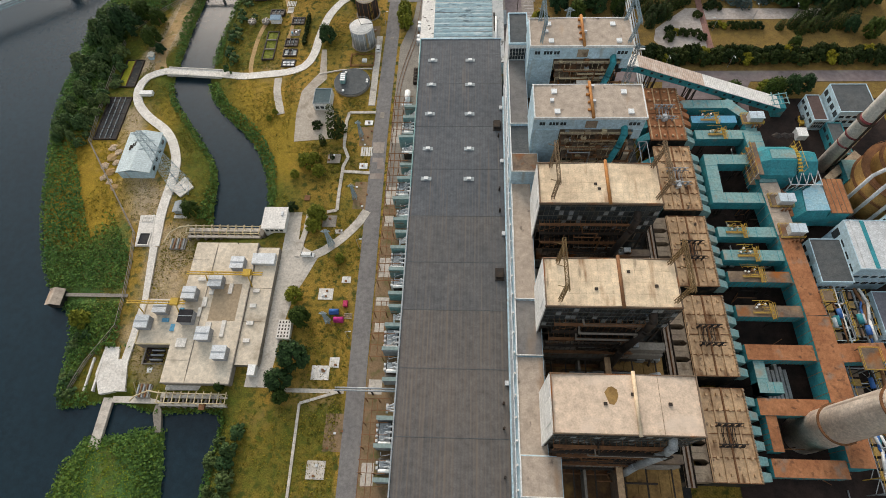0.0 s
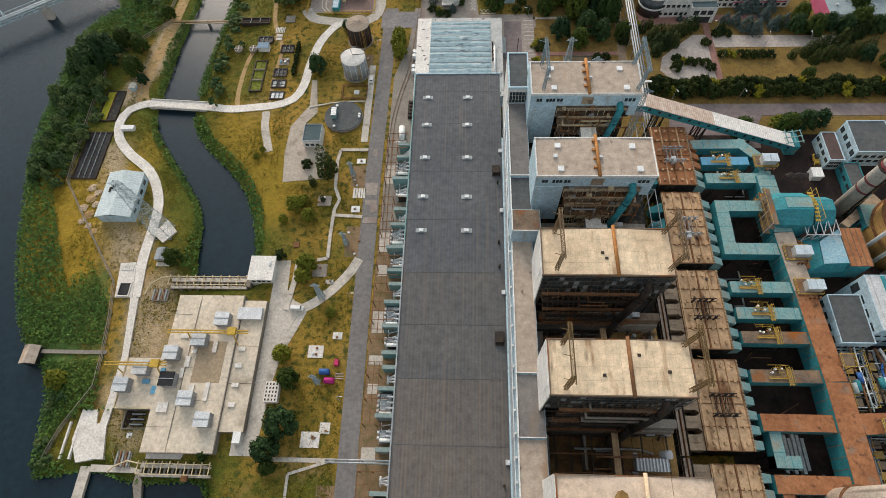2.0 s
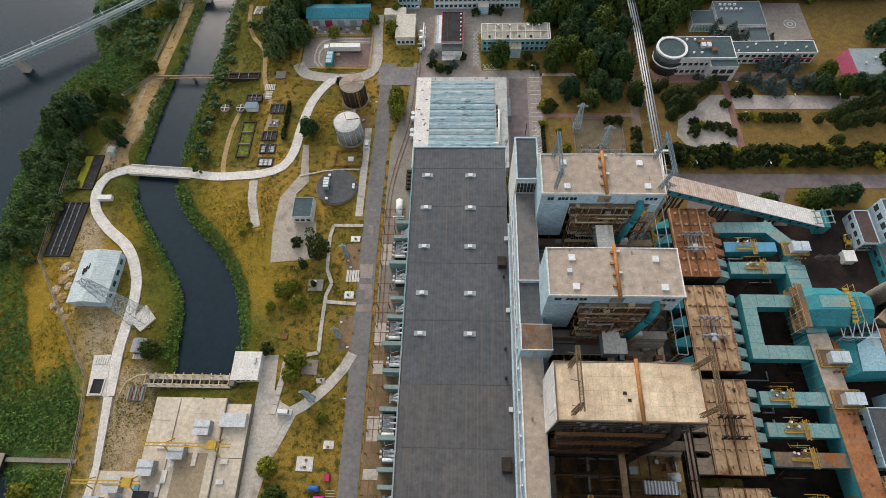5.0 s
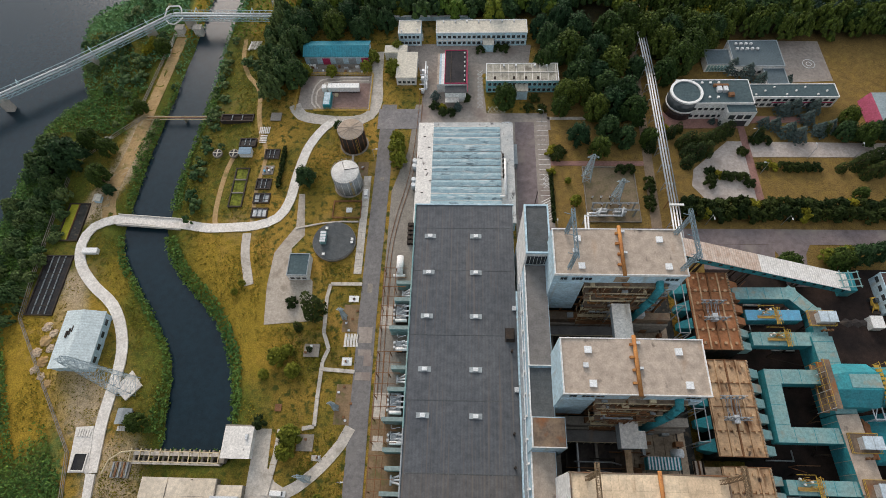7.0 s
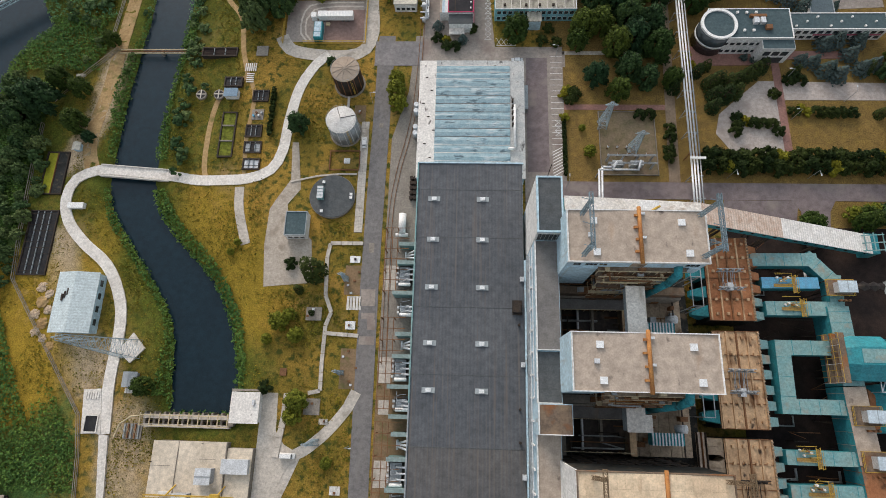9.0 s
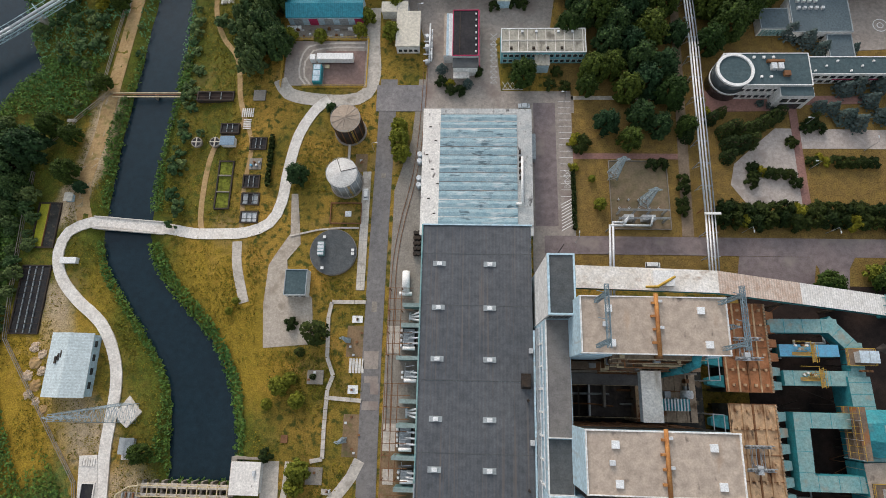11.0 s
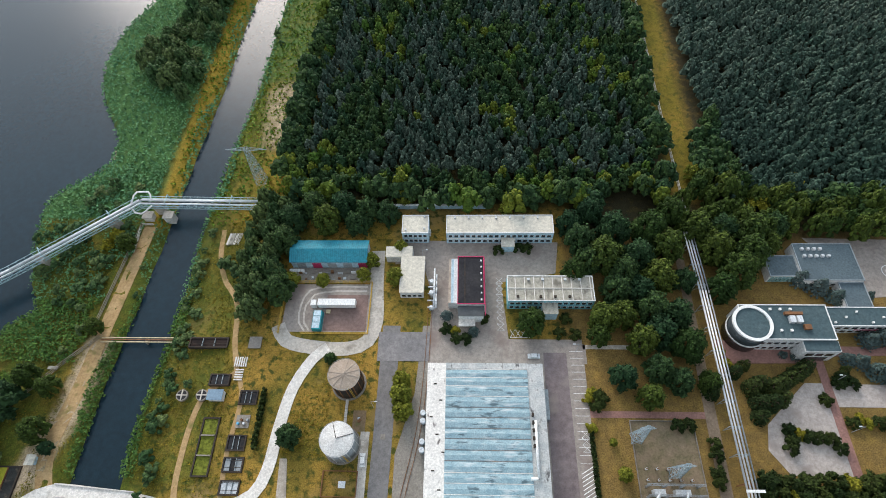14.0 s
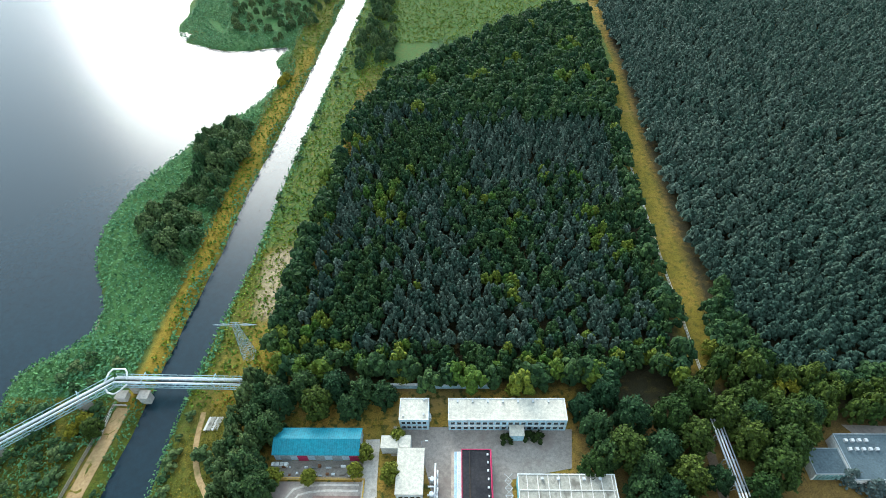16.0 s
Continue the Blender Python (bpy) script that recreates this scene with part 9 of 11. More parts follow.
def switchyard():
    t = thing("switchyard", "small gravel switchyard with grey steel busbar frames", "switchyard", (54, 204, 0))
    part("gravel", boxes((43.6, 63.8, 191.2, 216.6, -0.2, 0.12)), M("brown_gravel", (0.23, 0.165, 0.11), (0.15, 0.125, 0.07), 0.3), t)
    for x0, x1, y0, y1 in ((43.4, 63.9, 191.0, 191.2), (43.4, 63.9, 216.6, 216.8), (43.4, 43.6, 191.2, 216.6), (63.8, 64.0, 191.2, 216.6)):
        part("kerb", boxes((x0, x1, y0, y1, 0, 0.7)), concrete_dark, t)
    for k in range(2):
        y = 193.6 + k * 3
        for x in (45.4, 50.6, 55.8, 61.0):
            part("post", lattice(B(), (x, y, 0), (x, y, 5.2), 0.5, 0.4, 4, 0.09), steel_grey, t)
        part("beam", lattice(B(), (44.6, y, 5.2), (62, y, 5.2), 0.5, 0.5, 14, 0.08), steel_grey, t)
    for k in range(9):
        x, y = 46 + (k % 5) * 3.4, 198.4 + (k // 5) * 3.2
        ins = part("insulator", tube(B(), (x, y, 0.1), (x, y, 2.8), 0.22, 8), rust, t)
        for j in range(4):
            part("shed_disc", tube(B(), (x, y, 1.3 + j * 0.35), (x, y, 1.42 + j * 0.35), 0.36, 8), steel_light, ins)
    part("cooler", boxes((47, 50.4, 193.8, 195.6, 0.1, 3.2)), steel_light, t)
    part("cooler", boxes((53.4, 58, 193.8, 195.6, 0.1, 3.0)), steel_light, t)
    return t


switchyard()


mast_steel = M("blue_grey_mast_steel", (0.34, 0.42, 0.45), (0.26, 0.33, 0.36), 0.6, 0.55)


def mast(x, y, h, w, label, arms, mat=None, lean=(0, 0), z=0.0):
    t = thing("pylon", label, "pylon", (x, y, z), "lattice pylons")
    top = (x + lean[0], y + lean[1], z + h)
    part("tower", lattice(B(), (x, y, z), top, w, w * 0.28, max(6, int(h / 3)), 0.13 if h > 20 else 0.20), mat or mast_steel, t)
    for f, span in arms:
        p = Vector((x, y, z)).lerp(Vector(top), f)
        for s in (-1, 1):
            bars = []
            for o in (-0.5, 0.5):
                bars.append(((p.x, p.y + o, p.z), (p.x + s * span, p.y, p.z + 0.3), 0.13))
                bars.append(((p.x, p.y + o, p.z + 1.3), (p.x + s * span, p.y, p.z + 0.3), 0.11))
            for k in range(3):
                q = (k + 1) / 4 * span * s
                bars.append(((p.x + q, p.y - 0.3, p.z + 0.1), (p.x + q, p.y + 0.3, p.z + 1.0 - k * 0.2), 0.09))
            for a, b, w in bars:
                part("arm_bar", beam(B(), a, b, w), mat or mast_steel, t)
    return t


mast(-120.5, 125.4, 36, 6.4, "tall grey lattice pylon on a white foundation", ((0.72, 5), (0.86, 4), (0.97, 3)), z=-3.2)
solo("foundation", prism(B(), [(-120.8, 131.0), (-115.8, 125.8), (-120.2, 120.6), (-125.2, 124.6)], -4, -2.6), concrete_white, "white square pylon foundation with bolts", "foundation")
mast(-99.5, 318, 24, 4.6, "grey lattice pylon on the channel bank", ((0.95, 8.5),), z=-3)
mast(44.6, 211, 16, 3.2, "grey lattice mast in the switchyard", ((0.9, 2.4),))
mast(54.6, 200.6, 15, 3.2, "grey lattice mast in the switchyard", ((0.9, 2.4),))
mast(58.2, 152.0, 48, 3.4, "slim lattice mast beside the boiler house", ((0.97, 2.6), (0.78, 2.6)), M("blue_grey_steel", (0.20, 0.28, 0.31), (0.16, 0.22, 0.25)))
mast(-46.0, 119.0, 9, 1.6, "small grey lattice mast on the meadow", ((0.92, 1.4),))
mast(-46.6, 150.8, 9, 1.6, "small grey lattice mast on the meadow", ((0.92, 1.4),))
mast(-52.6, 97, 12, 2.0, "small grey lattice mast on the meadow", ((0.92, 1.8),))
mast(-50.0, 66, 9, 1.6, "small grey lattice mast on the meadow", ((0.92, 1.4),))


def roof_gantry(i, x, mat, lean):
    y0, y1 = BOILER_Y[i]
    t = thing("roof_gantry", "lattice cable gantry standing on a boiler house roof", "gantry", (x, y0, BZ), "roof gantries")
    for y in (y0 + 1.8, y1 - 1.6):
        part("leg", lattice(B(), (x, y, BZ + 0.2), (x + lean, y + 0.6, BZ + 8.6), 0.8, 0.7, 6, 0.13), mat, t)
    part("girder", lattice(B(), (x + lean, y0 + 0.8, BZ + 8.6), (x + lean, y1 + 1.0, BZ + 8.6), 0.85, 0.85, 10, 0.12), mat, t)
    for y in (y0 + 1.5, (y0 + y1) / 2, y1 - 1):
        part("insulator_arm", beam(B(), (x + lean, y, BZ + 8.8), (x + lean - 2.4, y + 0.4, BZ + 9.4), 0.14), mat, t)
    return t


for i, mat in ((4, bpy.data.materials["blue_grey_steel"]), (2, M("rusty_gantry_steel", (0.22, 0.16, 0.10), (0.15, 0.10, 0.06))), (1, M("brown_gantry_steel", (0.20, 0.13, 0.06), (0.14, 0.095, 0.05)))):
    roof_gantry(i, 23.6, mat, 0.6)
    roof_gantry(i, 52.6, mat, 1.4)


# ---- works yard in the east ----
def panel_house(name, label, x0, x1, y0, y1, z, wall, roof, strips=0):
    t = flat_house(name, label, x0, x1, y0, y1, z, wall, roof, (z * 0.3, z * 0.62), 5, wall)
    for k in range(4):
        yy = y0 + (y1 - y0) * (k + 0.2) / 4
        f = part("side_window", boxes((x0 - 0.08, x0 + 0.02, yy, yy + (y1 - y0) / 4 * 0.6, z * 0.55, z * 0.8)), glass_dark, t)
    for k in range(strips):
        x = x0 + (x1 - x0) * (k + 0.5) / strips * 0.45
        part("roof_strip", boxes((x, x + 1.2, y0 + 0.3, y1 - 0.3, z + 0.15, z + 0.5)), teal if k % 2 else steel_light, t)
    return t


panel_house("control_house", "pale panel building with a dark flat roof", 150.2, 165, 156.2, 171.4, 9, wall_blue, roof_dark)
panel_house("control_house", "low pale building with a dark brown roof", 141.0, 146.6, 154.5, 168.2, 6.0, wall_blue, M("brown_felt_roof", (0.11, 0.075, 0.07), (0.085, 0.06, 0.055)))
panel_house("control_house", "low teal building below the slender chimney", 146, 152, 138, 154, 5, teal, roof_dark)
solo("site_container", boxes((135.0, 139.0, 149.0, 153.2, 0.1, 3.0), (134.9, 139.1, 148.9, 153.3, 3.0, 3.15)), white_paint, "white site container in the coal yard", "container")
bh = thing("blue_hood", "faded blue and rust duct hood with sloping sides", "duct", (126, 112, 0))
bm = B()
v = [bm.verts.new(p) for p in ((116.6, 104.6, 5), (129.2, 105.2, 5), (129.2, 120.2, 5), (116.6, 118.4, 5), (120.6, 106.0, 13.2), (129.2, 106.4, 13.8), (129.2, 119.4, 13.8), (121.4, 114.6, 13.2), (116.6, 104.6, 8.5), (129.2, 105.2, 9.5), (129.2, 120.2, 9.5), (116.6, 118.4, 8.5))]
for f in ((0, 1, 9, 8), (1, 2, 10, 9), (2, 3, 11, 10), (3, 0, 8, 11), (8, 9, 5, 4), (9, 10, 6, 5), (10, 11, 7, 6), (11, 8, 4, 7), (4, 5, 6, 7), (3, 2, 1, 0)):
    bm.faces.new([v[i] for i in f])
bmesh.ops.recalc_face_normals(bm, faces=bm.faces)
part("hood", bm, teal, bh)
part("lid", prism(B(), [(120.7, 106.1), (129.1, 106.5), (129.1, 119.2), (121.5, 114.6)], 13.84, 13.95), M("faded_blue_sheet", (0.22, 0.44, 0.54), (0.32, 0.50, 0.56), 0.3, stain=(0.45, 0.50, 0.50), ss=(0.2, 0.2, 0.2), lo=0.55, hi=0.7), bh)
part("rust_side", boxes((129.3, 136.6, 105.6, 119.8, 4, 13.4)), teal, bh)
part("rust_lid", boxes((129.3, 136.8, 105.4, 120.0, 13.4, 13.9)), duct_rust, bh)
part("end_panel", prism(B(), [(116.4, 105.6), (119.6, 106.6), (120.4, 113.8), (116.5, 117.6)], 8.5, 10.4), duct_rust, bh, "rusted sloping end panel")
for k in range(5):
    part("stiffener", boxes((129.3 + k * 1.8, 129.45 + k * 1.8, 105.3, 120.1, 13.9, 14.05)), roof_rust, bh)
for x in (118, 124, 129, 136):
    for y in (106, 112, 118):
        part("leg", beam(B(), (x, y, 0), (x, y, 5.2), 0.5), steel_dark, bh)
tl = thing("tan_duct", "long tan sheet duct beside the slender chimney", "duct", (144, 132, 0))
part("casing", prism(B(), [(137.0, 126.4), (139.0, 124.6), (154.4, 136.0), (152.4, 139.4)], 3.4, 6.0), concrete_tan, tl)
for k in range(5):
    part("leg", boxes((139 + k * 3.2, 139.4 + k * 3.2, 127.4 + k * 2.5, 127.8 + k * 2.5, 0, 3.4)), steel_dark, tl)
tb = thing("plant_room", "teal sheet plant room below the chimney", "building", (147.4, 128.6, 0))
part("wall", boxes((144.4, 150.2, 124.2, 133.0, 0, 7.8)), teal, tb)
part("roof", boxes((144.2, 150.4, 124.0, 133.2, 7.8, 8.05)), teal_faded, tb)
for k in range(3):
    part("opening", boxes((144.3, 144.4, 125.4 + k * 2.4, 126.6 + k * 2.4, 3.2, 5.2)), glass_dark, tb)
for k in range(3):
    cp = B()
    q = [(128.6 + k * 3.4 + 2.2 * math.cos(j * 0.785) * (1 + 0.25 * math.sin(j * 2 + k)), 151.6 + 1.5 * math.sin(j * 0.785) * (1 + 0.2 * math.cos(j * 3 + k))) for j in range(8)]
    ring = [cp.verts.new((x, y, 0.05)) for x, y in q]
    tip = cp.verts.new((128.6 + k * 3.4, 151.6, 1.3))
    for j in range(8):
        cp.faces.new((ring[j], ring[(j + 1) % 8], tip))
    solo("coal_heap", cp, pit_grey, "low heap of grey coal slack in the yard", "heap", "coal heaps")
ld = thing("wheel_loader", "yellow wheel loader parked beside the brown-roofed house", "loader", (139.2, 158.6, 0))
part("body", boxes((138.4, 140.0, 156.4, 160.6, 0.7, 2.0)), yellow, ld)
part("cab", boxes((138.6, 139.8, 158.2, 159.8, 2.0, 3.3)), glass_dark, ld)
part("bucket", boxes((138.0, 140.4, 154.6, 155.6, 0.3, 1.4)), steel_dark, ld)
for x in (138.1, 139.9):
    part("arm", beam(B(), (x, 156.6, 1.6), (x, 155.2, 0.9), 0.22), yellow, ld)
    for y in (157.2, 160.0):
        part("wheel", tube(B(), (x - 0.1, y, 0.7), (x + 0.35, y, 0.7), 0.7, 14), roof_black, ld)
fr = thing("open_frame", "white open steel frame between two hoods", "frame", (123, 120, 8))
for k, x in enumerate((117.4, 120.2, 123.0, 125.8, 128.6)):
    for y in (116.6, 122.8):
        part("post", beam(B(), (x, y, 6), (x, y, 15), 0.26), steel_light, fr)
    part("cross_bar", beam(B(), (x, 116.6, 15), (x, 122.8, 15), 0.26), steel_light, fr)
    if k < 4:
        part("brace", beam(B(), (x, 116.6, 15), (x + 2.8, 122.8, 15), 0.2), steel_light, fr)
        part("brace", beam(B(), (x, 116.6, 10), (x + 2.8, 116.6, 15), 0.2), steel_light, fr)
for y in (116.6, 122.8):
    for z in (10, 15):
        part("long_bar", beam(B(), (117.4, y, z), (128.6, y, z), 0.28), steel_light, fr)


def absorber():
    t = thing("absorber_tower", "large round absorber tower in ochre lagging", "tower", (158, 121, 0))
    part("shell", tube(B(), (158, 121, 0), (158, 121, 16), 13.5, 48), copper, t)
    part("upper_shell", tube(B(), (158, 121, 16), (158, 121, 30), 11.5, 48, 10), copper, t)
    part("top", tube(B(), (158, 121, 30), (158, 121, 36), 10, 48, 4), copper, t)
    for z, r in ((10, 13.7), (16, 13.7), (22, 11.4), (28, 10.8)):
        bm = tube(B(), (158, 121, z), (158, 121, z + 0.25), r + 0.7, 48)
        for k in range(40):
            a = 2 * math.pi * k / 40
            b2 = 2 * math.pi * (k + 1) / 40
            p = (158 + (r + 0.6) * math.cos(a), 121 + (r + 0.6) * math.sin(a))
            q = (158 + (r + 0.6) * math.cos(b2), 121 + (r + 0.6) * math.sin(b2))
            beam(bm, (*p, z), (*p, z + 1.3), 0.1)
            beam(bm, (*p, z + 1.3), (*q, z + 1.3), 0.1)
        part("gallery", bm, rust, t)
    for k in range(5):
        a = 3.4 + k * 0.35
        part("pipe", pipe(B(), [(158 + 15.5 * math.cos(a), 121 + 15.5 * math.sin(a), 0), (158 + 15.5 * math.cos(a), 121 + 15.5 * math.sin(a), 20), (158 + 10 * math.cos(a), 121 + 10 * math.sin(a), 25)], 0.7, 10), steel_light, t)
    return t


absorber()
for x0, x1, y0, y1, z, mat in ((119.4, 130, 79, 95.6, 12, roof_dark), (130.4, 146, 82, 101, 16, steel_light), (146.4, 172, 84, 104, 18, roof_dark), (138, 160, 62, 78, 7, M("grey_sheet_roof", (0.17, 0.17, 0.19), (0.14, 0.14, 0.16), 0.2))):
    panel_house("works_hall", "pale panel works hall with a grey flat roof", x0, x1, y0, y1, z, wall_blue, mat, 2 if x0 == 130.4 else 0)
duct("flue_duct", [(116.8, 53.8), (131, 54.5)], 6.0, 4.2, 14, teal, duct_rust, "side flue duct with a rusted lid")
def pipe_stand(x0, x1, y0, y1, z, seed):
    """An open steel frame carrying pipes and vessels beside the main duct."""
    t = thing("pipe_stand", "open steel frame with blue and white pipes and yellow rails", "pipe rack", ((x0 + x1) / 2, (y0 + y1) / 2, 0), "pipe stands in the works yard")
    rnd = random.Random(seed)
    n = max(2, int((y1 - y0) / 4))
    for k in range(n + 1):
        y = y0 + (y1 - y0) * k / n
        for x in (x0, x1):
            part("post", beam(B(), (x, y, 0), (x, y, z + 1.4), 0.28), steel_grey if (k + seed) % 3 else yellow, t)
        for q in (z * 0.5, z):
            part("cross_beam", beam(B(), (x0, y, q), (x1, y, q), 0.26), steel_light if q == z else steel_grey, t)
        if k < n:
            y2 = y0 + (y1 - y0) * (k + 1) / n
            part("brace", beam(B(), (x0, y, z * 0.5), (x0, y2, z), 0.16), steel_light, t)
            part("brace", beam(B(), (x1, y2, z * 0.5), (x1, y, z), 0.16), steel_light, t)
    for x in (x0, x1):
        part("rail", beam(B(), (x, y0, z + 1.3), (x, y1, z + 1.3), 0.12), yellow, t)
        part("runner", beam(B(), (x, y0, z), (x, y1, z), 0.26), steel_grey, t)
    for k in range(6):
        x, q = rnd.uniform(x0 + 0.5, x1 - 0.5), z * rnd.choice((0.5, 1.0)) + 0.4
        part("pipe", pipe(B(), [(x, y0 - rnd.uniform(0, 3), q), (x, y1 * 0.4 + y0 * 0.6 + rnd.uniform(-2, 4), q), (x + rnd.uniform(-2, 2), y1 * 0.4 + y0 * 0.6 + rnd.uniform(4, 6), q), (x, y1 + rnd.uniform(0, 2), q)], rnd.uniform(0.2, 0.5), 8), (blue_paint, steel_light, teal, rust, white_paint, steel_dark)[k], t)
    for k in range(3):
        x, y = rnd.uniform(x0 + 1, x1 - 1), rnd.uniform(y0 + 2, y1 - 2)
        part("vessel", tube(B(), (x, y - 1.6, z + 0.9), (x, y + 1.6, z + 0.9), rnd.uniform(0.6, 1.0), 14), (blue_paint, teal, steel_light)[k], t)
    for k in range(5):
        part("deck_plate", boxes((x0 + 0.2, x0 + (x1 - x0) * 0.4, y0 + (y1 - y0) * k / 5 + 0.1, y0 + (y1 - y0) * (k + 0.8) / 5, z + 0.14, z + 0.22)), yellow_deck if k % 2 else roof_rust, t)
    return t


pipe_stand(119.4, 126.0, 59.5, 76.5, 9.5, 3)
pipe_stand(128.0, 135.0, 61.5, 78.0, 7.5, 5)
pipe_stand(120.6, 128.0, 36.0, 50.5, 9.0, 7)
pipe_stand(130.0, 138.0, 34.0, 57.0, 7.0, 9)
pipe_stand(121.0, 128.5, 14.0, 31.0, 8.0, 11)
st = thing("steel_plates", "stack of long grey steel plates under the ducts", "stack", (101, 46, 0))
for k in range(6):
    part("plate", boxes((97.5 + k * 1.2, 98.5 + k * 1.2, 40.6 + (k % 2), 53 - (k % 3), 2, 3.0 + 0.2 * k)), steel_grey, st)
solo("oil_barrel", tube(B(), (94.6, 43, 1.6), (97.6, 46, 1.6), 1.3, 14), concrete_dark, "large grey pipe section on the ground", "pipe")
for k in range(40):
    rng = random.Random(900 + k)
    y = rng.uniform(12, 160)
    x = rng.uniform(88, 108)
    pipe_len = rng.uniform(3, 9)
    bm = B()
    if k % 3:
        beam(bm, (x, y, 0.0), (x + pipe_len * rng.uniform(-0.4, 1), y + pipe_len * rng.uniform(-0.6, 0.6), rng.uniform(3, 8)), 0.2)
        beam(bm, (x, y, 0.0), (x, y, 5), 0.22)
        beam(bm, (x, y, 5), (x + pipe_len, y, 5), 0.22)
    else:
        pipe(bm, [(x, y, 0.3), (x + pipe_len, y, 0.3), (x + pipe_len, y + 3, 0.3)], rng.uniform(0.2, 0.5), 7)
    solo("steel_section", bm, (steel_grey, rust, steel_dark)[k % 3], "loose steel section and pipe under the ducts", "steel", "steel sections under the ducts")


def street_lamp(x, y, yaw):
    t = thing("street_lamp", "slim grey street lamp with a pale head", "lamp", (0, 0, 0), "street lamps")
    part("pole", tube(B(), (0, 0, -0.2), (0, 0, 7.4), 0.1, 6, 0.07), steel_grey, t)
    part("arm", tube(B(), (0, 0, 7.3), (1.6, 0, 7.7), 0.06, 6), steel_grey, t)
    part("head", boxes((1.3, 2.2, -0.18, 0.18, 7.62, 7.8)), steel_light, t)
    t.matrix_basis = pose(x, y, 0, 0, 0, yaw)
    return t


for x, y, yaw in ((113.8, 214, 180), (113.6, 230.4, 180), (134, 221.4, 90), (152, 221.4, 90), (-41.8, 60, 0), (-41.8, 96, 0), (-41.6, 220, 0), (30.6, 186, 90), (88, 190.4, 270), (116, 190.4, 270), (28.4, 240.4, 180), (-27, 278, 0)):
    street_lamp(x, y, yaw)


# ---- vegetation ----
def quads(centres, normals, size, rng, stretch=1.0):
    """Small bent leaf faces: one quad at each centre, turned at random about its normal."""
    n = len(centres)
    normals = normals / (np.linalg.norm(normals, axis=1, keepdims=True) + 1e-9)
    r = rng.normal(size=(n, 3))
    u = np.cross(normals, r)
    u /= np.linalg.norm(u, axis=1, keepdims=True) + 1e-9
    v = np.cross(normals, u)
    s = size * rng.uniform(0.6, 1.35, (n, 1))
    u, v = u * s, v * s * stretch
    k = rng.uniform(0.55, 1.0, (4, n, 1))
    return np.stack([centres - u * k[0] - v * 0.7, centres + u * 0.8 - v * k[1], centres + u * k[2] + v * 0.8, centres - u * 0.7 + v * k[3]], 1)


def cone_crown(rng, tiers, leaves, size, low=0.12, round_top=0.0):
    """A spruce-like crown of drooping tiers."""
    out = []
    for t in range(tiers):
        f = t / tiers
        h = low + (1 - low) * f
        rad = (1 - f) ** (1 - round_top) * 0.95 + 0.05
        k = max(5, int(leaves * (1 - f * 0.75)))
        a = rng.uniform(0, 2 * math.pi, k)
        rr = rad * rng.uniform(0.55, 1.1, k)
        p = np.stack([rr * np.cos(a), rr * np.sin(a), h + (1 - rr / rad) * 0.07 + rng.uniform(-0.02, 0.02, k)], 1)
        nrm = np.stack([np.cos(a) * 0.6, np.sin(a) * 0.6, np.full(k, 0.8)], 1) + rng.normal(size=(k, 3)) * 0.3
        out.append(quads(p, nrm, size * (0.6 + 0.4 * (1 - f)), rng, 0.8))
    return np.concatenate(out)


def dome(rng, c, r, h, segs=6):
    """A ragged clump of foliage: a low dome of nine faces with an uneven rim."""
    c = np.asarray(c, float)
    a = np.arange(segs) * 2 * math.pi / segs + rng.uniform(0, 1)
    mid, rim = a + rng.uniform(-0.2, 0.2, segs), a + 0.5 + rng.uniform(-0.25, 0.25, segs)
    rm, rr = r * rng.uniform(0.45, 0.75, segs), r * rng.uniform(0.75, 1.3, segs)
    m = c + np.stack([rm * np.cos(mid), rm * np.sin(mid), h * rng.uniform(0.45, 0.85, segs)], 1)
    e = c + np.stack([rr * np.cos(rim), rr * np.sin(rim), h * rng.uniform(-0.9, -0.2, segs)], 1)
    top = c + np.array([rng.uniform(-0.15, 0.15) * r, rng.uniform(-0.15, 0.15) * r, h])
    q = [[m[i], e[i], e[(i + 1) % segs], m[(i + 1) % segs]] for i in range(segs)]
    q += [[top, m[i], m[(i + 1) % segs], m[(i + 2) % segs]] for i in range(0, segs, 2)]
    return np.array(q)


def pine_crown(rng, fuzz=12):
    """A loose pine crown of clumps on whorls, with stray tufts: solid clumps, tufts."""
    spots = [(0, 0, 0.84, 0.36)]
    for k, rad, z, n in ((0.46, 0.42, 0.68, 3), (0.50, 0.70, 0.50, 4)):
        o = rng.uniform(0, 6)
        spots += [(rad * math.cos(o + 6.283 * i / n) * rng.uniform(0.7, 1.2), rad * math.sin(o + 6.283 * i / n) * rng.uniform(0.7, 1.2), z + rng.uniform(-0.06, 0.06), k * rng.uniform(0.8, 1.2)) for i in range(n)]
    solid = np.concatenate([dome(rng, s[:3], s[3], 0.13 * rng.uniform(0.8, 1.3)) for s in spots])
    pick = solid[rng.integers(len(solid), size=fuzz)].mean(1)
    return solid, quads(pick + rng.normal(size=pick.shape) * np.array([0.08, 0.08, 0.02]), rng.normal(size=pick.shape) + np.array([0, 0, 0.6]), 0.13, rng)


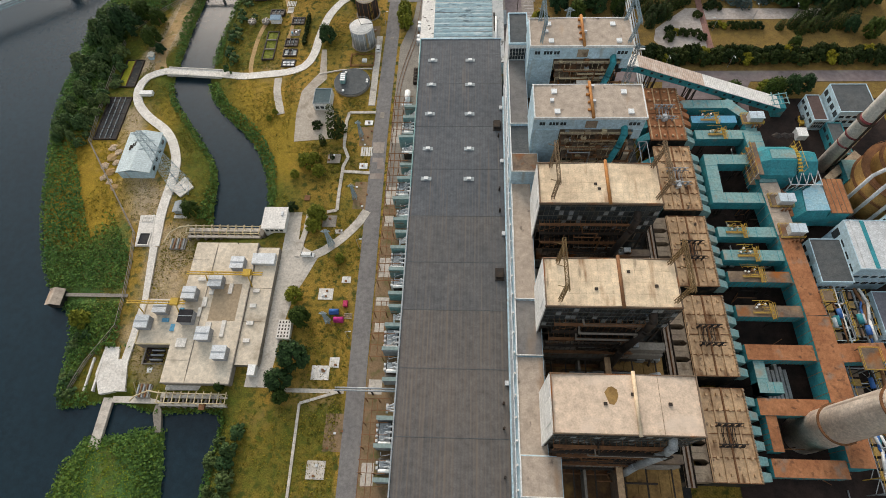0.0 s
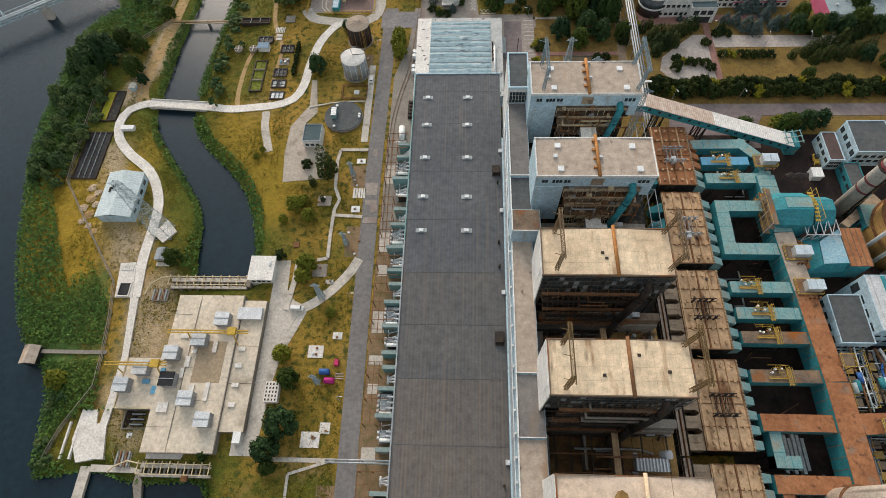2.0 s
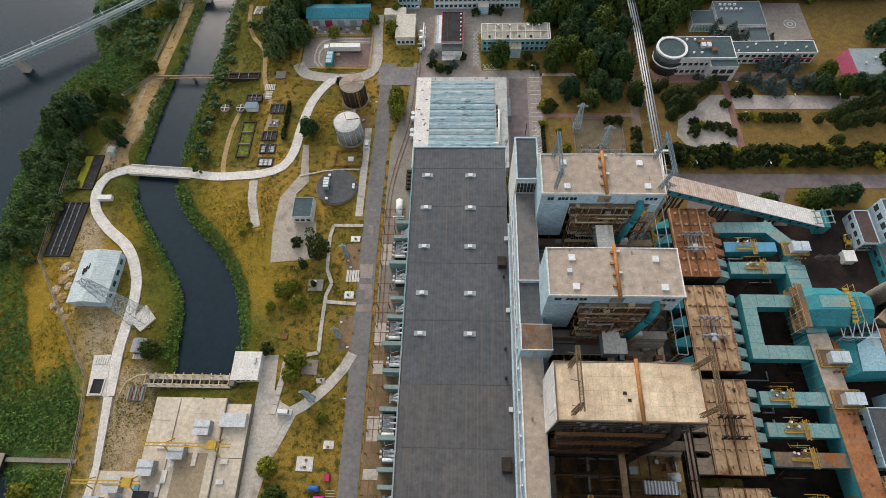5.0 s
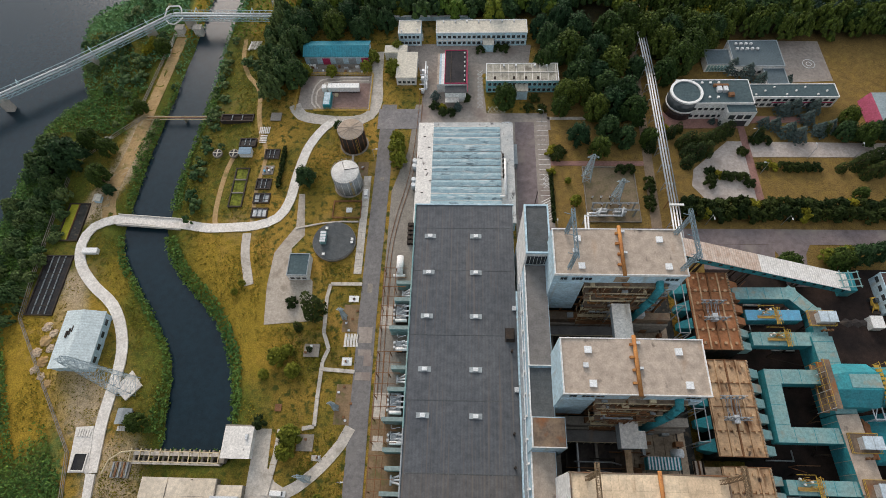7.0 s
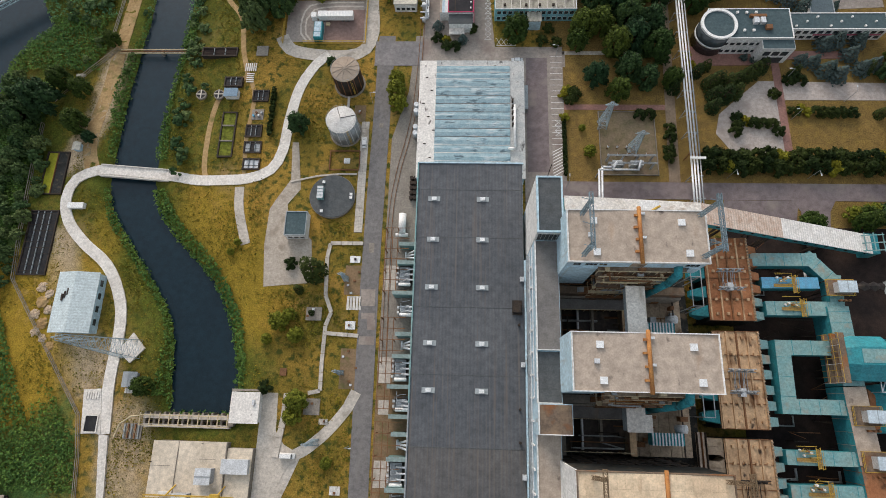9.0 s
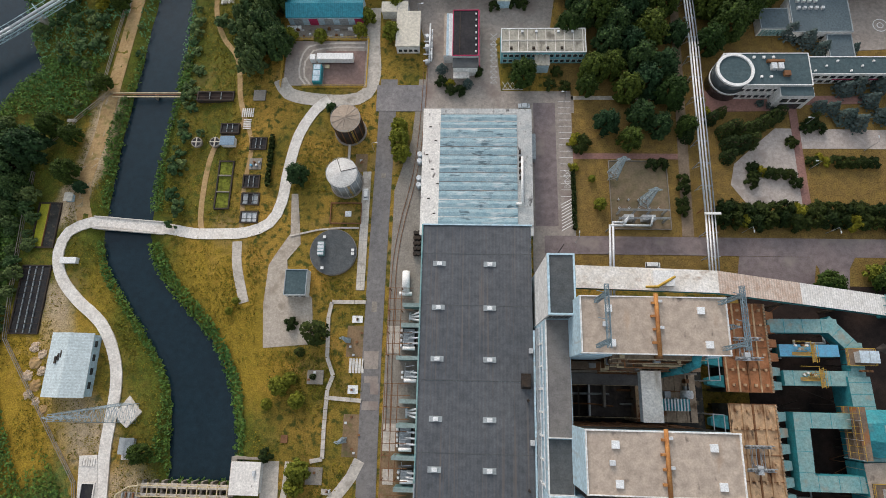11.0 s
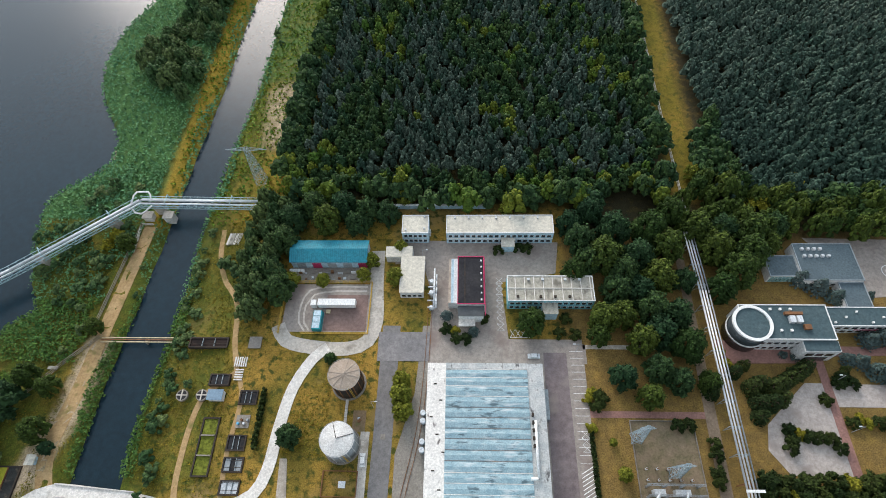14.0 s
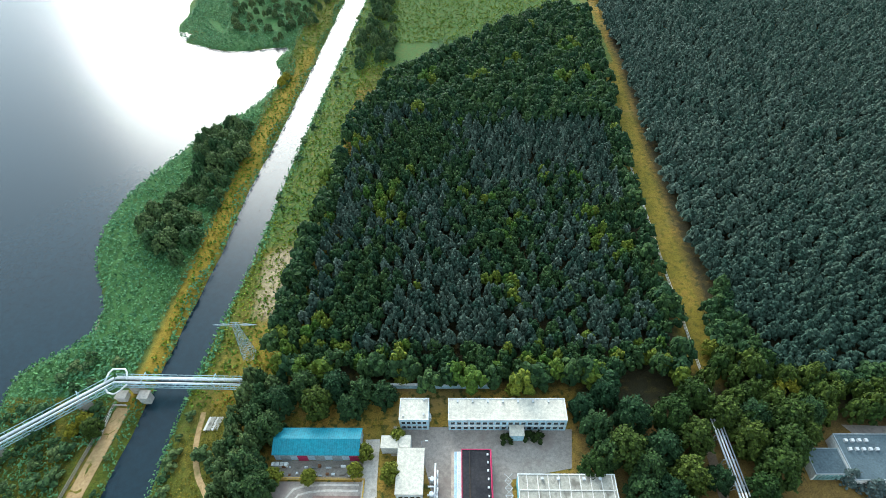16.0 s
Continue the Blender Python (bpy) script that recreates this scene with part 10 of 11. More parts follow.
def leafy_crown(rng, n=12, fuzz=26, blob=0.38, low=0.45, leaf=0.11):
    """A rounded broadleaf crown of clumps with leaves standing off them: solid clumps, leaves."""
    out = [dome(rng, (0, 0, 0.84), blob, 0.15)]
    for i in range(n - 1):
        f = (i + 0.5) / (n - 1)
        z, a = 1 - f * 1.15, i * 2.4 + rng.uniform(-0.4, 0.4)
        rad = 0.74 * math.sqrt(max(0.05, 1 - max(z, 0.0) ** 2)) * rng.uniform(0.8, 1.12)
        out.append(dome(rng, (rad * math.cos(a), rad * math.sin(a), low + (0.86 - low) * z + rng.uniform(-0.04, 0.04)), blob * rng.uniform(0.75, 1.2), 0.14 * rng.uniform(0.8, 1.3)))
    solid = np.concatenate(out)
    pick = solid[rng.integers(len(solid), size=fuzz)]
    w = rng.dirichlet((1, 1, 1, 1), fuzz)[:, :, None]
    p = (pick * w).sum(1)
    d = p - np.array([0, 0, low])
    p = p + d / (np.linalg.norm(d, axis=1, keepdims=True) + 1e-6) * rng.uniform(0.0, 0.15, (fuzz, 1))
    return solid, quads(p, d + rng.normal(size=p.shape) * 0.5 + np.array([0, 0, 0.3]), leaf, rng)


def scaled(p, r, h, leaf=1.0):
    """A unit crown stretched to its radius and height; its leaves keep their shape."""
    c = p.mean(1, keepdims=True)
    return c * np.array([r, r, h]) + (p - c) * r * leaf


def soup(name, faces, material, tone=None):
    """One mesh of free quads, given as an array of corners."""
    n = len(faces)
    me = bpy.data.meshes.new(name)
    me.vertices.add(n * 4)
    me.vertices.foreach_set("co", faces.astype(np.float32).ravel())
    me.loops.add(n * 4)
    me.loops.foreach_set("vertex_index", np.arange(n * 4, dtype=np.int32))
    me.polygons.add(n)
    me.polygons.foreach_set("loop_start", np.arange(0, n * 4, 4, dtype=np.int32))
    me.update(calc_edges=True)
    if tone is not None:
        me.attributes.new("tone", "FLOAT", "POINT").data.foreach_set("value", np.repeat(tone, 4).astype(np.float32))
    me.materials.append(material)
    return new(name, me)


def place_all(protos, rows, rng):
    """Copies of the unit crowns at rows of x, y, z, height, radius, tone, kind."""
    faces, tones = [], []
    for x, y, z, h, r, tone, kind in rows:
        p = protos[kind][rng.integers(len(protos[kind]))]
        a = rng.uniform(0, 2 * math.pi)
        c, s = math.cos(a), math.sin(a)
        p = np.concatenate([p[0] * np.array([r, r, h]), scaled(p[1], r, h, 1.0)])
        q = np.empty_like(p)
        q[..., 0] = p[..., 0] * c - p[..., 1] * s + x
        q[..., 1] = p[..., 0] * s + p[..., 1] * c + y
        q[..., 2] = p[..., 2] + z
        faces.append(q)
        tones.append(np.full(len(p), tone))
    return np.concatenate(faces), np.concatenate(tones)


def scatter(poly, step, rng, jitter=0.45):
    xs, ys = [p[0] for p in poly], [p[1] for p in poly]
    gx, gy = np.meshgrid(np.arange(min(xs), max(xs), step), np.arange(min(ys), max(ys), step))
    gx[1::2] += step / 2
    x, y = gx.ravel() + rng.uniform(-jitter, jitter, gx.size) * step, gy.ravel() + rng.uniform(-jitter, jitter, gx.size) * step
    inside, _ = inside_and_distance(poly, x, y)
    return x[inside], y[inside]


rng = np.random.default_rng(11)
PROTO = {
    "broad": [leafy_crown(rng) for _ in range(8)],
    "grand": [leafy_crown(rng, 26, 150, 0.27, 0.35, 0.065) for _ in range(6)],
    "pine": [pine_crown(rng) for _ in range(10)],
    "far": [pine_crown(rng, 4) for _ in range(5)],
    "shrub": [leafy_crown(rng, 7, 20, 0.45, 0.3, 0.13) for _ in range(5)],
}

# the woods behind the works
mixed_poly = [(-84, 305), (-30, 305), (-30, 299), (24, 299), (26, 302), (73, 303), (74.5, 340), (78, 440), (86, 540), (88, 640), (72, 652), (44, 636), (16, 616), (-27, 571), (-61, 539), (-76, 496), (-85, 426), (-86, 394), (-91, 358), (-90, 316)]
x, y = scatter(mixed_poly, 4.1, rng)
_, edge = inside_and_distance(mixed_poly, x, y)
rows_dark, rows_pine, rows_light = [], [], []
for px, py, e in zip(x, y, edge):
    n1 = noise.noise(Vector((px * 0.03, py * 0.014, 0.3)))
    n2 = noise.noise(Vector((px * 0.05, py * 0.05, 7.1)))
    back = py > 486 + 16 * n1 + (12 if px < -40 else 0)
    leafy = e < 9 or py < 318 or back or rng.random() < 0.42 + 1.5 * n1
    if back or e < 6:
        if rng.random() < 0.42:
            continue
        h, r = rng.uniform(10, 15), rng.uniform(3.8, 5.6)
    else:
        h, r = (rng.uniform(8.5, 12), rng.uniform(2.3, 3.3)) if leafy else (rng.uniform(10, 13.5), rng.uniform(2.0, 2.9))
    bright = leafy and (n2 > 0.33 or (py < 325 and rng.random() < 0.3)) and rng.random() < 0.7
    (rows_light if bright else rows_dark if leafy else rows_pine).append((px, py, 0, h, r, rng.random(), "broad" if leafy else "pine"))
f, t = place_all(PROTO, rows_pine, rng)
tagged(soup("pine_wood", f, leaf_pine, t), "dense plantation of grey-green young pines", "forest", kind="stuff")
f, t = place_all(PROTO, rows_dark, rng)
tagged(soup("leafy_wood", f, leaf_wood, t), "dark green broadleaf trees among and round the pines", "forest", kind="stuff")
f, t = place_all(PROTO, rows_light, rng)
tagged(soup("leafy_wood", f, leaf_bright, t), "bright green broadleaf trees scattered in the wood", "forest", kind="stuff")
x, y = scatter([(74, 284), (84, 276), (100, 281), (104, 286), (140, 288), (170, 288), (210, 294), (210, 306), (120, 308), (92, 314), (80, 312), (72, 300)], 6.2, rng)
rows = [(px, py, 0, rng.uniform(9, 14), rng.uniform(3.8, 5.6), rng.random(), "grand") for px, py in zip(x, y) if rng.random() < 0.9]
f, t = place_all(PROTO, rows, rng)
tagged(soup("park_wood", f, leaf_dark, t), "dense green broadleaf trees behind the canteen", "forest", kind="stuff")
east_poly = [(84, 322), (93, 306), (118, 302), (150, 297), (178, 296), (222, 380), (372, 660), (380, 730), (101, 730), (101, 560), (99, 523), (95, 464), (96, 422), (91, 372), (93, 352)]
x, y = scatter(east_poly, 4.5, rng)
rows, edge_rows = [], []
for px, py in zip(x, y):
    near = (py < 306 and px < 150) or (px < 100 and 312 < py < 352)
    if near:
        edge_rows.append((px, py, 0, rng.uniform(8, 12), rng.uniform(3.0, 4.4), rng.random(), "broad"))
    else:
        tall = 0.5 + noise.noise(Vector((px * 0.03, py * 0.03, 2.0)))
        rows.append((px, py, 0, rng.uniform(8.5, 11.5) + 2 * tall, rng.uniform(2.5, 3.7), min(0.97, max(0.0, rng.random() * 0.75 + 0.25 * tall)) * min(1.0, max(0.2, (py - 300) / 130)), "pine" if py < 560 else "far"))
beyond = [(184, 292), (300, 292), (470, 600), (480, 820), (90, 820), (90, 738), (388, 738), (378, 655), (228, 376)]
x, y = scatter(beyond, 10.0, rng)
rows += [(px, py, 0, rng.uniform(8, 12), rng.uniform(4.6, 6.4), rng.random(), "far") for px, py in zip(x, y)]
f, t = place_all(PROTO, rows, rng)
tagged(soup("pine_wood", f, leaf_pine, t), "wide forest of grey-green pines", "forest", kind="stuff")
f, t = place_all(PROTO, edge_rows, rng)
tagged(soup("leafy_wood", f, leaf_wood, t), "dark green broadleaf trees on the forest edge", "forest", kind="stuff")
trunks = B()
for px, py, pz, h, r, tn, kind in rows_pine[::6] + rows[::14]:
    tube(trunks, (px, py, -0.3), (px, py, h * 0.7), 0.16, 4, 0.1, caps=False)
tagged(mesh_object("forest_trunks", trunks, bark), "slim brown trunks of the forest trees", "trunks", kind="stuff")

# trees and thickets of the lake shore and channel banks
shore_rows = []
for poly, step, hh, rr in (([(-178, 395), (-172, 387), (-155, 373), (-146, 369), (-142, 380), (-149, 398), (-162, 410), (-176, 408)], 6.2, (8, 13), (4.0, 5.8)),
                           ([(-174, 456), (-172, 474), (-162, 488), (-152, 495), (-141, 480), (-142, 452), (-146, 436), (-157, 434)], 6.0, (7, 12), (3.8, 5.6)),
                           ([(-172, 412), (-147, 398), (-141, 434), (-164, 438)], 6.4, (4.5, 9), (2.8, 4.6)),
                           ([(-192, 186), (-176, 192), (-176, 214), (-178, 232), (-190, 236)], 6.5, (4, 9), (2.6, 4.6)),
                           ([(-186, 150), (-172, 146), (-168, 160), (-166, 186), (-170, 210), (-186, 200)], 5.2, (3, 8), (2.0, 3.8)),
                           ([(-160, 236), (-152, 236), (-151, 250), (-160, 252)], 6.0, (2, 5), (1.8, 3.0)),
                           ([(-146, 200), (-141, 200), (-137, 250), (-136, 296), (-141, 296), (-143, 250)], 7.0, (1.5, 3.5), (1.2, 2.2)),
                           ([(-192, 290), (-178, 262), (-160, 252), (-153, 262), (-152, 296), (-170, 300)], 6.2, (2.5, 6), (2.0, 3.8)),
                           ([(-176, 300), (-156, 300), (-152, 320), (-170, 322)], 6.0, (2.5, 5.5), (2.0, 3.4)),
                           ([(-119, 214), (-113, 214), (-112, 250), (-114.5, 270), (-116, 300), (-119, 262)], 3.6, (1.8, 4.2), (1.3, 2.5)),
                           ([(-110, 216), (-108, 216), (-105, 246), (-109, 246)], 5.6, (2, 4.5), (1.4, 2.6)),
                           ([(-108, 276), (-99, 284), (-91, 252), (-97, 262), (-102, 272)], 4.4, (2.5, 6), (1.8, 3.2)),
                           ([(-97, 266), (-92, 252), (-84, 257), (-80, 270), (-80, 303), (-95, 304), (-98, 287)], 4.2, (9, 14), (3, 4.6)),
                           ([(-119, 186), (-112, 190), (-113, 214), (-119, 214)], 5.0, (2.5, 5.5), (1.6, 2.8)),
                           ([(-120, 320), (-104, 560), (-98, 700), (-88, 700), (-92, 560), (-108, 400)], 11.0, (2, 5), (1.6, 3)),
                           ([(-92, 560), (-60, 560), (-70, 690), (-88, 690)], 7.0, (5, 10), (2.4, 4)),
                           ([(-200, 640), (-160, 612), (-128, 640), (-124, 720), (-230, 740)], 10.0, (4, 9), (2.4, 4)),
                           ([(-82, 34), (-74, 33), (-76, -30), (-83, -30)], 4.4, (3, 7), (1.8, 3.4)),
                           ([(-148, 60), (-137, 60), (-137, 34), (-142, 38)], 3.6, (2, 4.5), (1.6, 2.6))):
    x, y = scatter(poly, step, rng)
    wd, zz = water_distance(x, y), ground_height(x, y)
    for px, py, d, pz in zip(x, y, wd, zz):
        if d > 0.5 and rng.random() < 0.85:
            shore_rows.append((px, py, pz, rng.uniform(*hh), rng.uniform(*rr), rng.random(), "grand" if hh[1] > 6 else "shrub"))
f, t = place_all(PROTO, shore_rows, rng)
tagged(soup("shore_thicket", f, leaf_shore, t), "dark green bushes and willows on the banks", "thicket", kind="stuff")

# reeds along the water
x, y = np.concatenate([rng.uniform(-262, -78, 190000), rng.uniform(-200, -78, 90000)]), np.concatenate([rng.uniform(-35, 730, 190000), rng.uniform(-35, 262, 90000)])
d = water_distance(x, y)
chan = signed(channel_poly, x, y)
lake_side = (chan > d + 0.5)
far = y > 330
width = np.where(lake_side, np.where(far, 20, 15), 3.6)
width = np.where((y > 96) & (y < 110) & (x > -112), 0.0, width)
width = np.where((y > 28) & (y < 56) & (x > -132), 0.0, width)
width = np.where((x > -86) & (y < 36), 3.0, width)
width = np.where((y > 185) & (y < 197) & (x > -150) & (x < -114), -5.0, width)
width = np.where((y > 280) & (x < -142) & (chan > 9), 90, width)
width = np.where((y > 236) & (y <= 290) & (x < -154 - 2 * np.sin(y * 0.4)), 90, width)
bank_poly = SHORE[5:14] + [(-172, 232), (-173, 212), (-173, 194), (-172, 167), (-170, 149), (-162, 138), (-149, 120), (-136, 103), (-133, 90), (-131, 76), (-131, 64), (-138, 50)]
bank, _ = inside_and_distance(bank_poly, x, y)
sere = field([(-168, 140), (-161, 116)], x, y, 16) > rng.uniform(0.1, 0.75, x.shape)
width = np.where(bank & ~sere, 60, width)
width = np.where((y > 73.5) & (y < 79) & (x < -127), -5.0, width)
keep = (d > -1.3) & (d < width * (0.75 + 0.5 * np.sin(x * 0.13 + y * 0.09))) & (rng.uniform(size=x.shape) < np.where(far, 0.42, 0.8))
x, y = x[keep], y[keep]
z = ground_height(x, y)
n = len(x)
c = np.stack([x, y, np.maximum(z, -5.2) + rng.uniform(0.7, 1.9, n)], 1)
c = np.concatenate([c, c + np.stack([rng.uniform(-0.5, 0.5, n), rng.uniform(-0.5, 0.5, n), rng.uniform(-0.6, 0.1, n)], 1)])
nrm = rng.normal(size=c.shape) * np.array([0.55, 0.55, 0.4]) + np.array([0, 0, 0.9])
f = quads(c, nrm, 0.25, rng, 1.8)
f[np.tile(y > 300, 2)] += (f[np.tile(y > 300, 2)] - f[np.tile(y > 300, 2)].mean(1, keepdims=True)) * 0.45
tone = np.tile(np.array([noise.noise(Vector((a * 0.05, b * 0.05, 0))) * 0.5 + 0.5 for a, b in zip(x, y)]), 2)
north = np.tile(y > 262, 2)
tagged(soup("reeds", f[~north], reed_mat, tone[~north]), "dense green reeds along the shores", "reeds", kind="stuff")
tagged(soup("reeds", f[north], reed_far, tone[north]), "blue-green reed beds along the northern shore", "reeds", kind="stuff")

# pale water lilies off the reed bed
n = 900
a, q = rng.uniform(0, 6.283, n), np.sqrt(rng.uniform(0, 1, n))
c = np.stack([-168 + q * np.cos(a) * 6.5 + rng.normal(size=n), 336 + q * np.sin(a) * 8 + rng.normal(size=n), np.full(n, -4.94)], 1)
f = quads(c, rng.normal(size=c.shape) * 0.04 + np.array([0, 0, 1.0]), 0.42, rng)
tagged(soup("water_lilies", f, leaf_material("pale_lily_pads", (0.30, 0.33, 0.20), (0.42, 0.42, 0.26), (0.16, 0.22, 0.10)), rng.uniform(0, 0.9, n)), "pale floating water lily leaves beside the reeds", "lilies", kind="stuff")

# rough grass on both banks of the northern channel
x, y = np.concatenate([rng.uniform(-142, -66, 26000), rng.uniform(-70, 90, 16000), rng.uniform(-132, -96, 9000)]), np.concatenate([rng.uniform(296, 720, 26000), rng.uniform(600, 760, 16000), rng.uniform(-30, 29, 9000)])
d = water_distance(x, y)
keep = (d > 1.0) & (x < np.where(y > 590, 80, np.where(y > 530, -24, -70)) - np.where(y < 40, 0, np.clip((345 - y) * 0.3, 0, 14))) & (rng.uniform(size=x.shape) < 0.6)
x, y = x[keep], y[keep]
z = ground_height(x, y)
n = len(x)
c = np.concatenate([np.stack([x + rng.uniform(-0.6, 0.6, n), y + rng.uniform(-0.6, 0.6, n), z + rng.uniform(0.2, 0.9, n)], 1) for _ in range(2)])
f = quads(c, rng.normal(size=c.shape) * 0.7 + np.array([0, 0, 0.9]), np.where(np.tile(y, 2) < 40, 0.2, 0.45)[:, None], rng)
tagged(soup("bank_grass", f, leaf_bank, np.tile(rng.uniform(0, 0.9, n), 2)), "rough green and yellow grass on the channel banks", "grass", kind="stuff")

# tufts and low weeds on the meadows
x, y = rng.uniform(-172, -39, 130000), rng.uniform(-30, 300, 130000)
d = water_distance(x, y)
block = np.zeros(x.shape, bool)
for x0, x1, y0, y1 in ((-105, -72, 40, 104), (-118, -104, 55, 74), (-150, -133, 129, 152), (-169, -157, 150, 201), (-82, -42, 239, 286), (-79, -57, 147, 203), (-90, -82, 191, 226), (-63, -45, 172, 191), (-57, -45, 201, 235), (-150, -118, 185, 192), (-41.7, -39, -40, 300), (-132, -96, -40, 30), (-48, -39, 112, 128), (-48, -39, 139, 157), (-46, -39, 166, 260), (-135, -122, 38, 112), (-82, -70, 100, 114), (-64, -41, 40, 42.6), (-76, -57, 42, 113), (-147, -116, 186, 196)):
    block |= (x > x0) & (x < x1) & (y > y0) & (y < y1)
road = smooth_path([(-128, 70), (-127.3, 96), (-126.3, 115), (-126.2, 134), (-129, 145), (-135.5, 155.4), (-146, 163.8), (-153.4, 172), (-156.2, 181), (-153.8, 188.8), (-146, 192.4), (-117.5, 190.4), (-94, 188.0), (-86, 188.4), (-78, 192), (-74.4, 199.7), (-73, 213), (-70.4, 226.6), (-65, 237), (-60, 241.5), (-50, 241)], 8)
block |= field(road, x, y, 2.4) > 0.4
for line, w in (([(-148, 191), (-152, 205), (-149, 228), (-148, 245), (-144, 296)], 3), ([(-65, 78), (-61, 88), (-50, 98), (-39, 111)], 2.6), ([(-92, 187), (-103, 189), (-105, 205), (-103, 222), (-92, 232), (-95, 243), (-98, 259.5), (-105.5, 270), (-110, 281), (-111.5, 294)], 1.4), ([(-88, 189), (-88, 222), (-91, 232)], 1.2), ([(-89, 185), (-84, 163)], 2.0)):
    block |= field(line, x, y, w) > 0.4
nz = np.array([noise.noise(Vector((a * 0.045, b * 0.045, 4.0))) for a, b in zip(x, y)])
keep = (d > 2.0) & ~block & (rng.uniform(size=x.shape) < 0.30 + 0.9 * nz)
x, y, nz = x[keep], y[keep], nz[keep]
z = ground_height(x, y)
n = len(x)
c = np.concatenate([np.stack([x + rng.uniform(-0.8, 0.8, n), y + rng.uniform(-0.8, 0.8, n), z + rng.uniform(0.05, 0.4, n)], 1) for _ in range(3)])
f = quads(c, rng.normal(size=c.shape) * 0.6 + np.array([0, 0, 0.9]), 0.20, rng)
tagged(soup("meadow_tufts", f, grass_tuft, np.tile(np.clip(nz + 0.4 + rng.uniform(-0.2, 0.2, n), 0, 0.98), 3)), "dry grass tufts and weeds on the meadow", "grass", kind="stuff")


# single trees
def tree_proto(name, label, category, faces, material, h, r, trunk=True):
    t = thing(name, label, category, (0, 0, 0), category + "s")
    f = np.concatenate([faces[0] * np.array([r, r, h]), scaled(faces[1], r, h, 1.0)]) if isinstance(faces, tuple) else scaled(faces, r, h, 1.2)
    ob = soup("crown", f, material)
    ob.parent = t
    if trunk:
        bm = tube(B(), (0, 0, -0.4), (0, 0, h * 0.6), 0.05 * r + 0.12, 7, 0.05)
        k = random.Random(int(h * 10))
        for j in range(5):
            a = k.uniform(0, 6.28)
            tube(bm, (0, 0, h * (0.3 + 0.06 * j)), (math.cos(a) * r * 0.6, math.sin(a) * r * 0.6, h * (0.5 + 0.07 * j)), 0.09, 5, 0.03)
        part("trunk", bm, bark, t)
    return t


KINDS = {
    "broad": [tree_proto("tree", "dark green broadleaf tree with a full rounded crown", "tree", leafy_crown(rng, 46, 1300, 0.23, 0.3, 0.06), leaf_dark, 9.0, 4.2), tree_proto("tree", "green broadleaf tree with an uneven crown", "tree", leafy_crown(rng, 36, 1200, 0.26, 0.3, 0.06), leaf_wood, 8.0, 3.8)],
    "olive": [tree_proto("tree", "olive-green broadleaf tree with a loose crown", "tree", leafy_crown(rng, 26, 800, 0.27, 0.3, 0.08), leaf_olive, 6.5, 3.4)],
    "spruce": [tree_proto("spruce", "blue-green spruce with drooping tiers", "spruce", cone_crown(rng, 20, 34, 0.12), leaf_spruce, 9.5, 2.8)],
    "thuja": [tree_proto("thuja", "dark green columnar thuja tree", "thuja", cone_crown(rng, 18, 44, 0.13, 0.02, 0.6), hedge_mat, 8.0, 1.9)],
    "shrub": [tree_proto("shrub", "low rounded dark green shrub", "shrub", leafy_crown(rng, 12, 420, 0.36, 0.3, 0.09), hedge_mat, 2.4, 1.9, False)],
    "yellow": [tree_proto("shrub", "bright yellow-green rounded garden shrub", "shrub", leafy_crown(rng, 10, 380, 0.38, 0.3, 0.09), leaf_yellow, 2.2, 1.9, False)],
}
used = set()


def plant(kind, x, y, s=1.0, sz=None):
    rnd = random.Random(int(x * 31 + y * 17))
    k = rnd.randrange(len(KINDS[kind]))
    ob = KINDS[kind][k]
    m = pose(x, y, gz(x, y), 0, 0, rnd.uniform(0, 360)) @ Matrix.Diagonal((s, s, sz or s, 1))
    if (kind, k) not in used:
        used.add((kind, k))
        ob.matrix_basis = m
        return ob
    made = copy_thing(ob, Matrix.Identity(4))
    made.matrix_basis = m
    return made


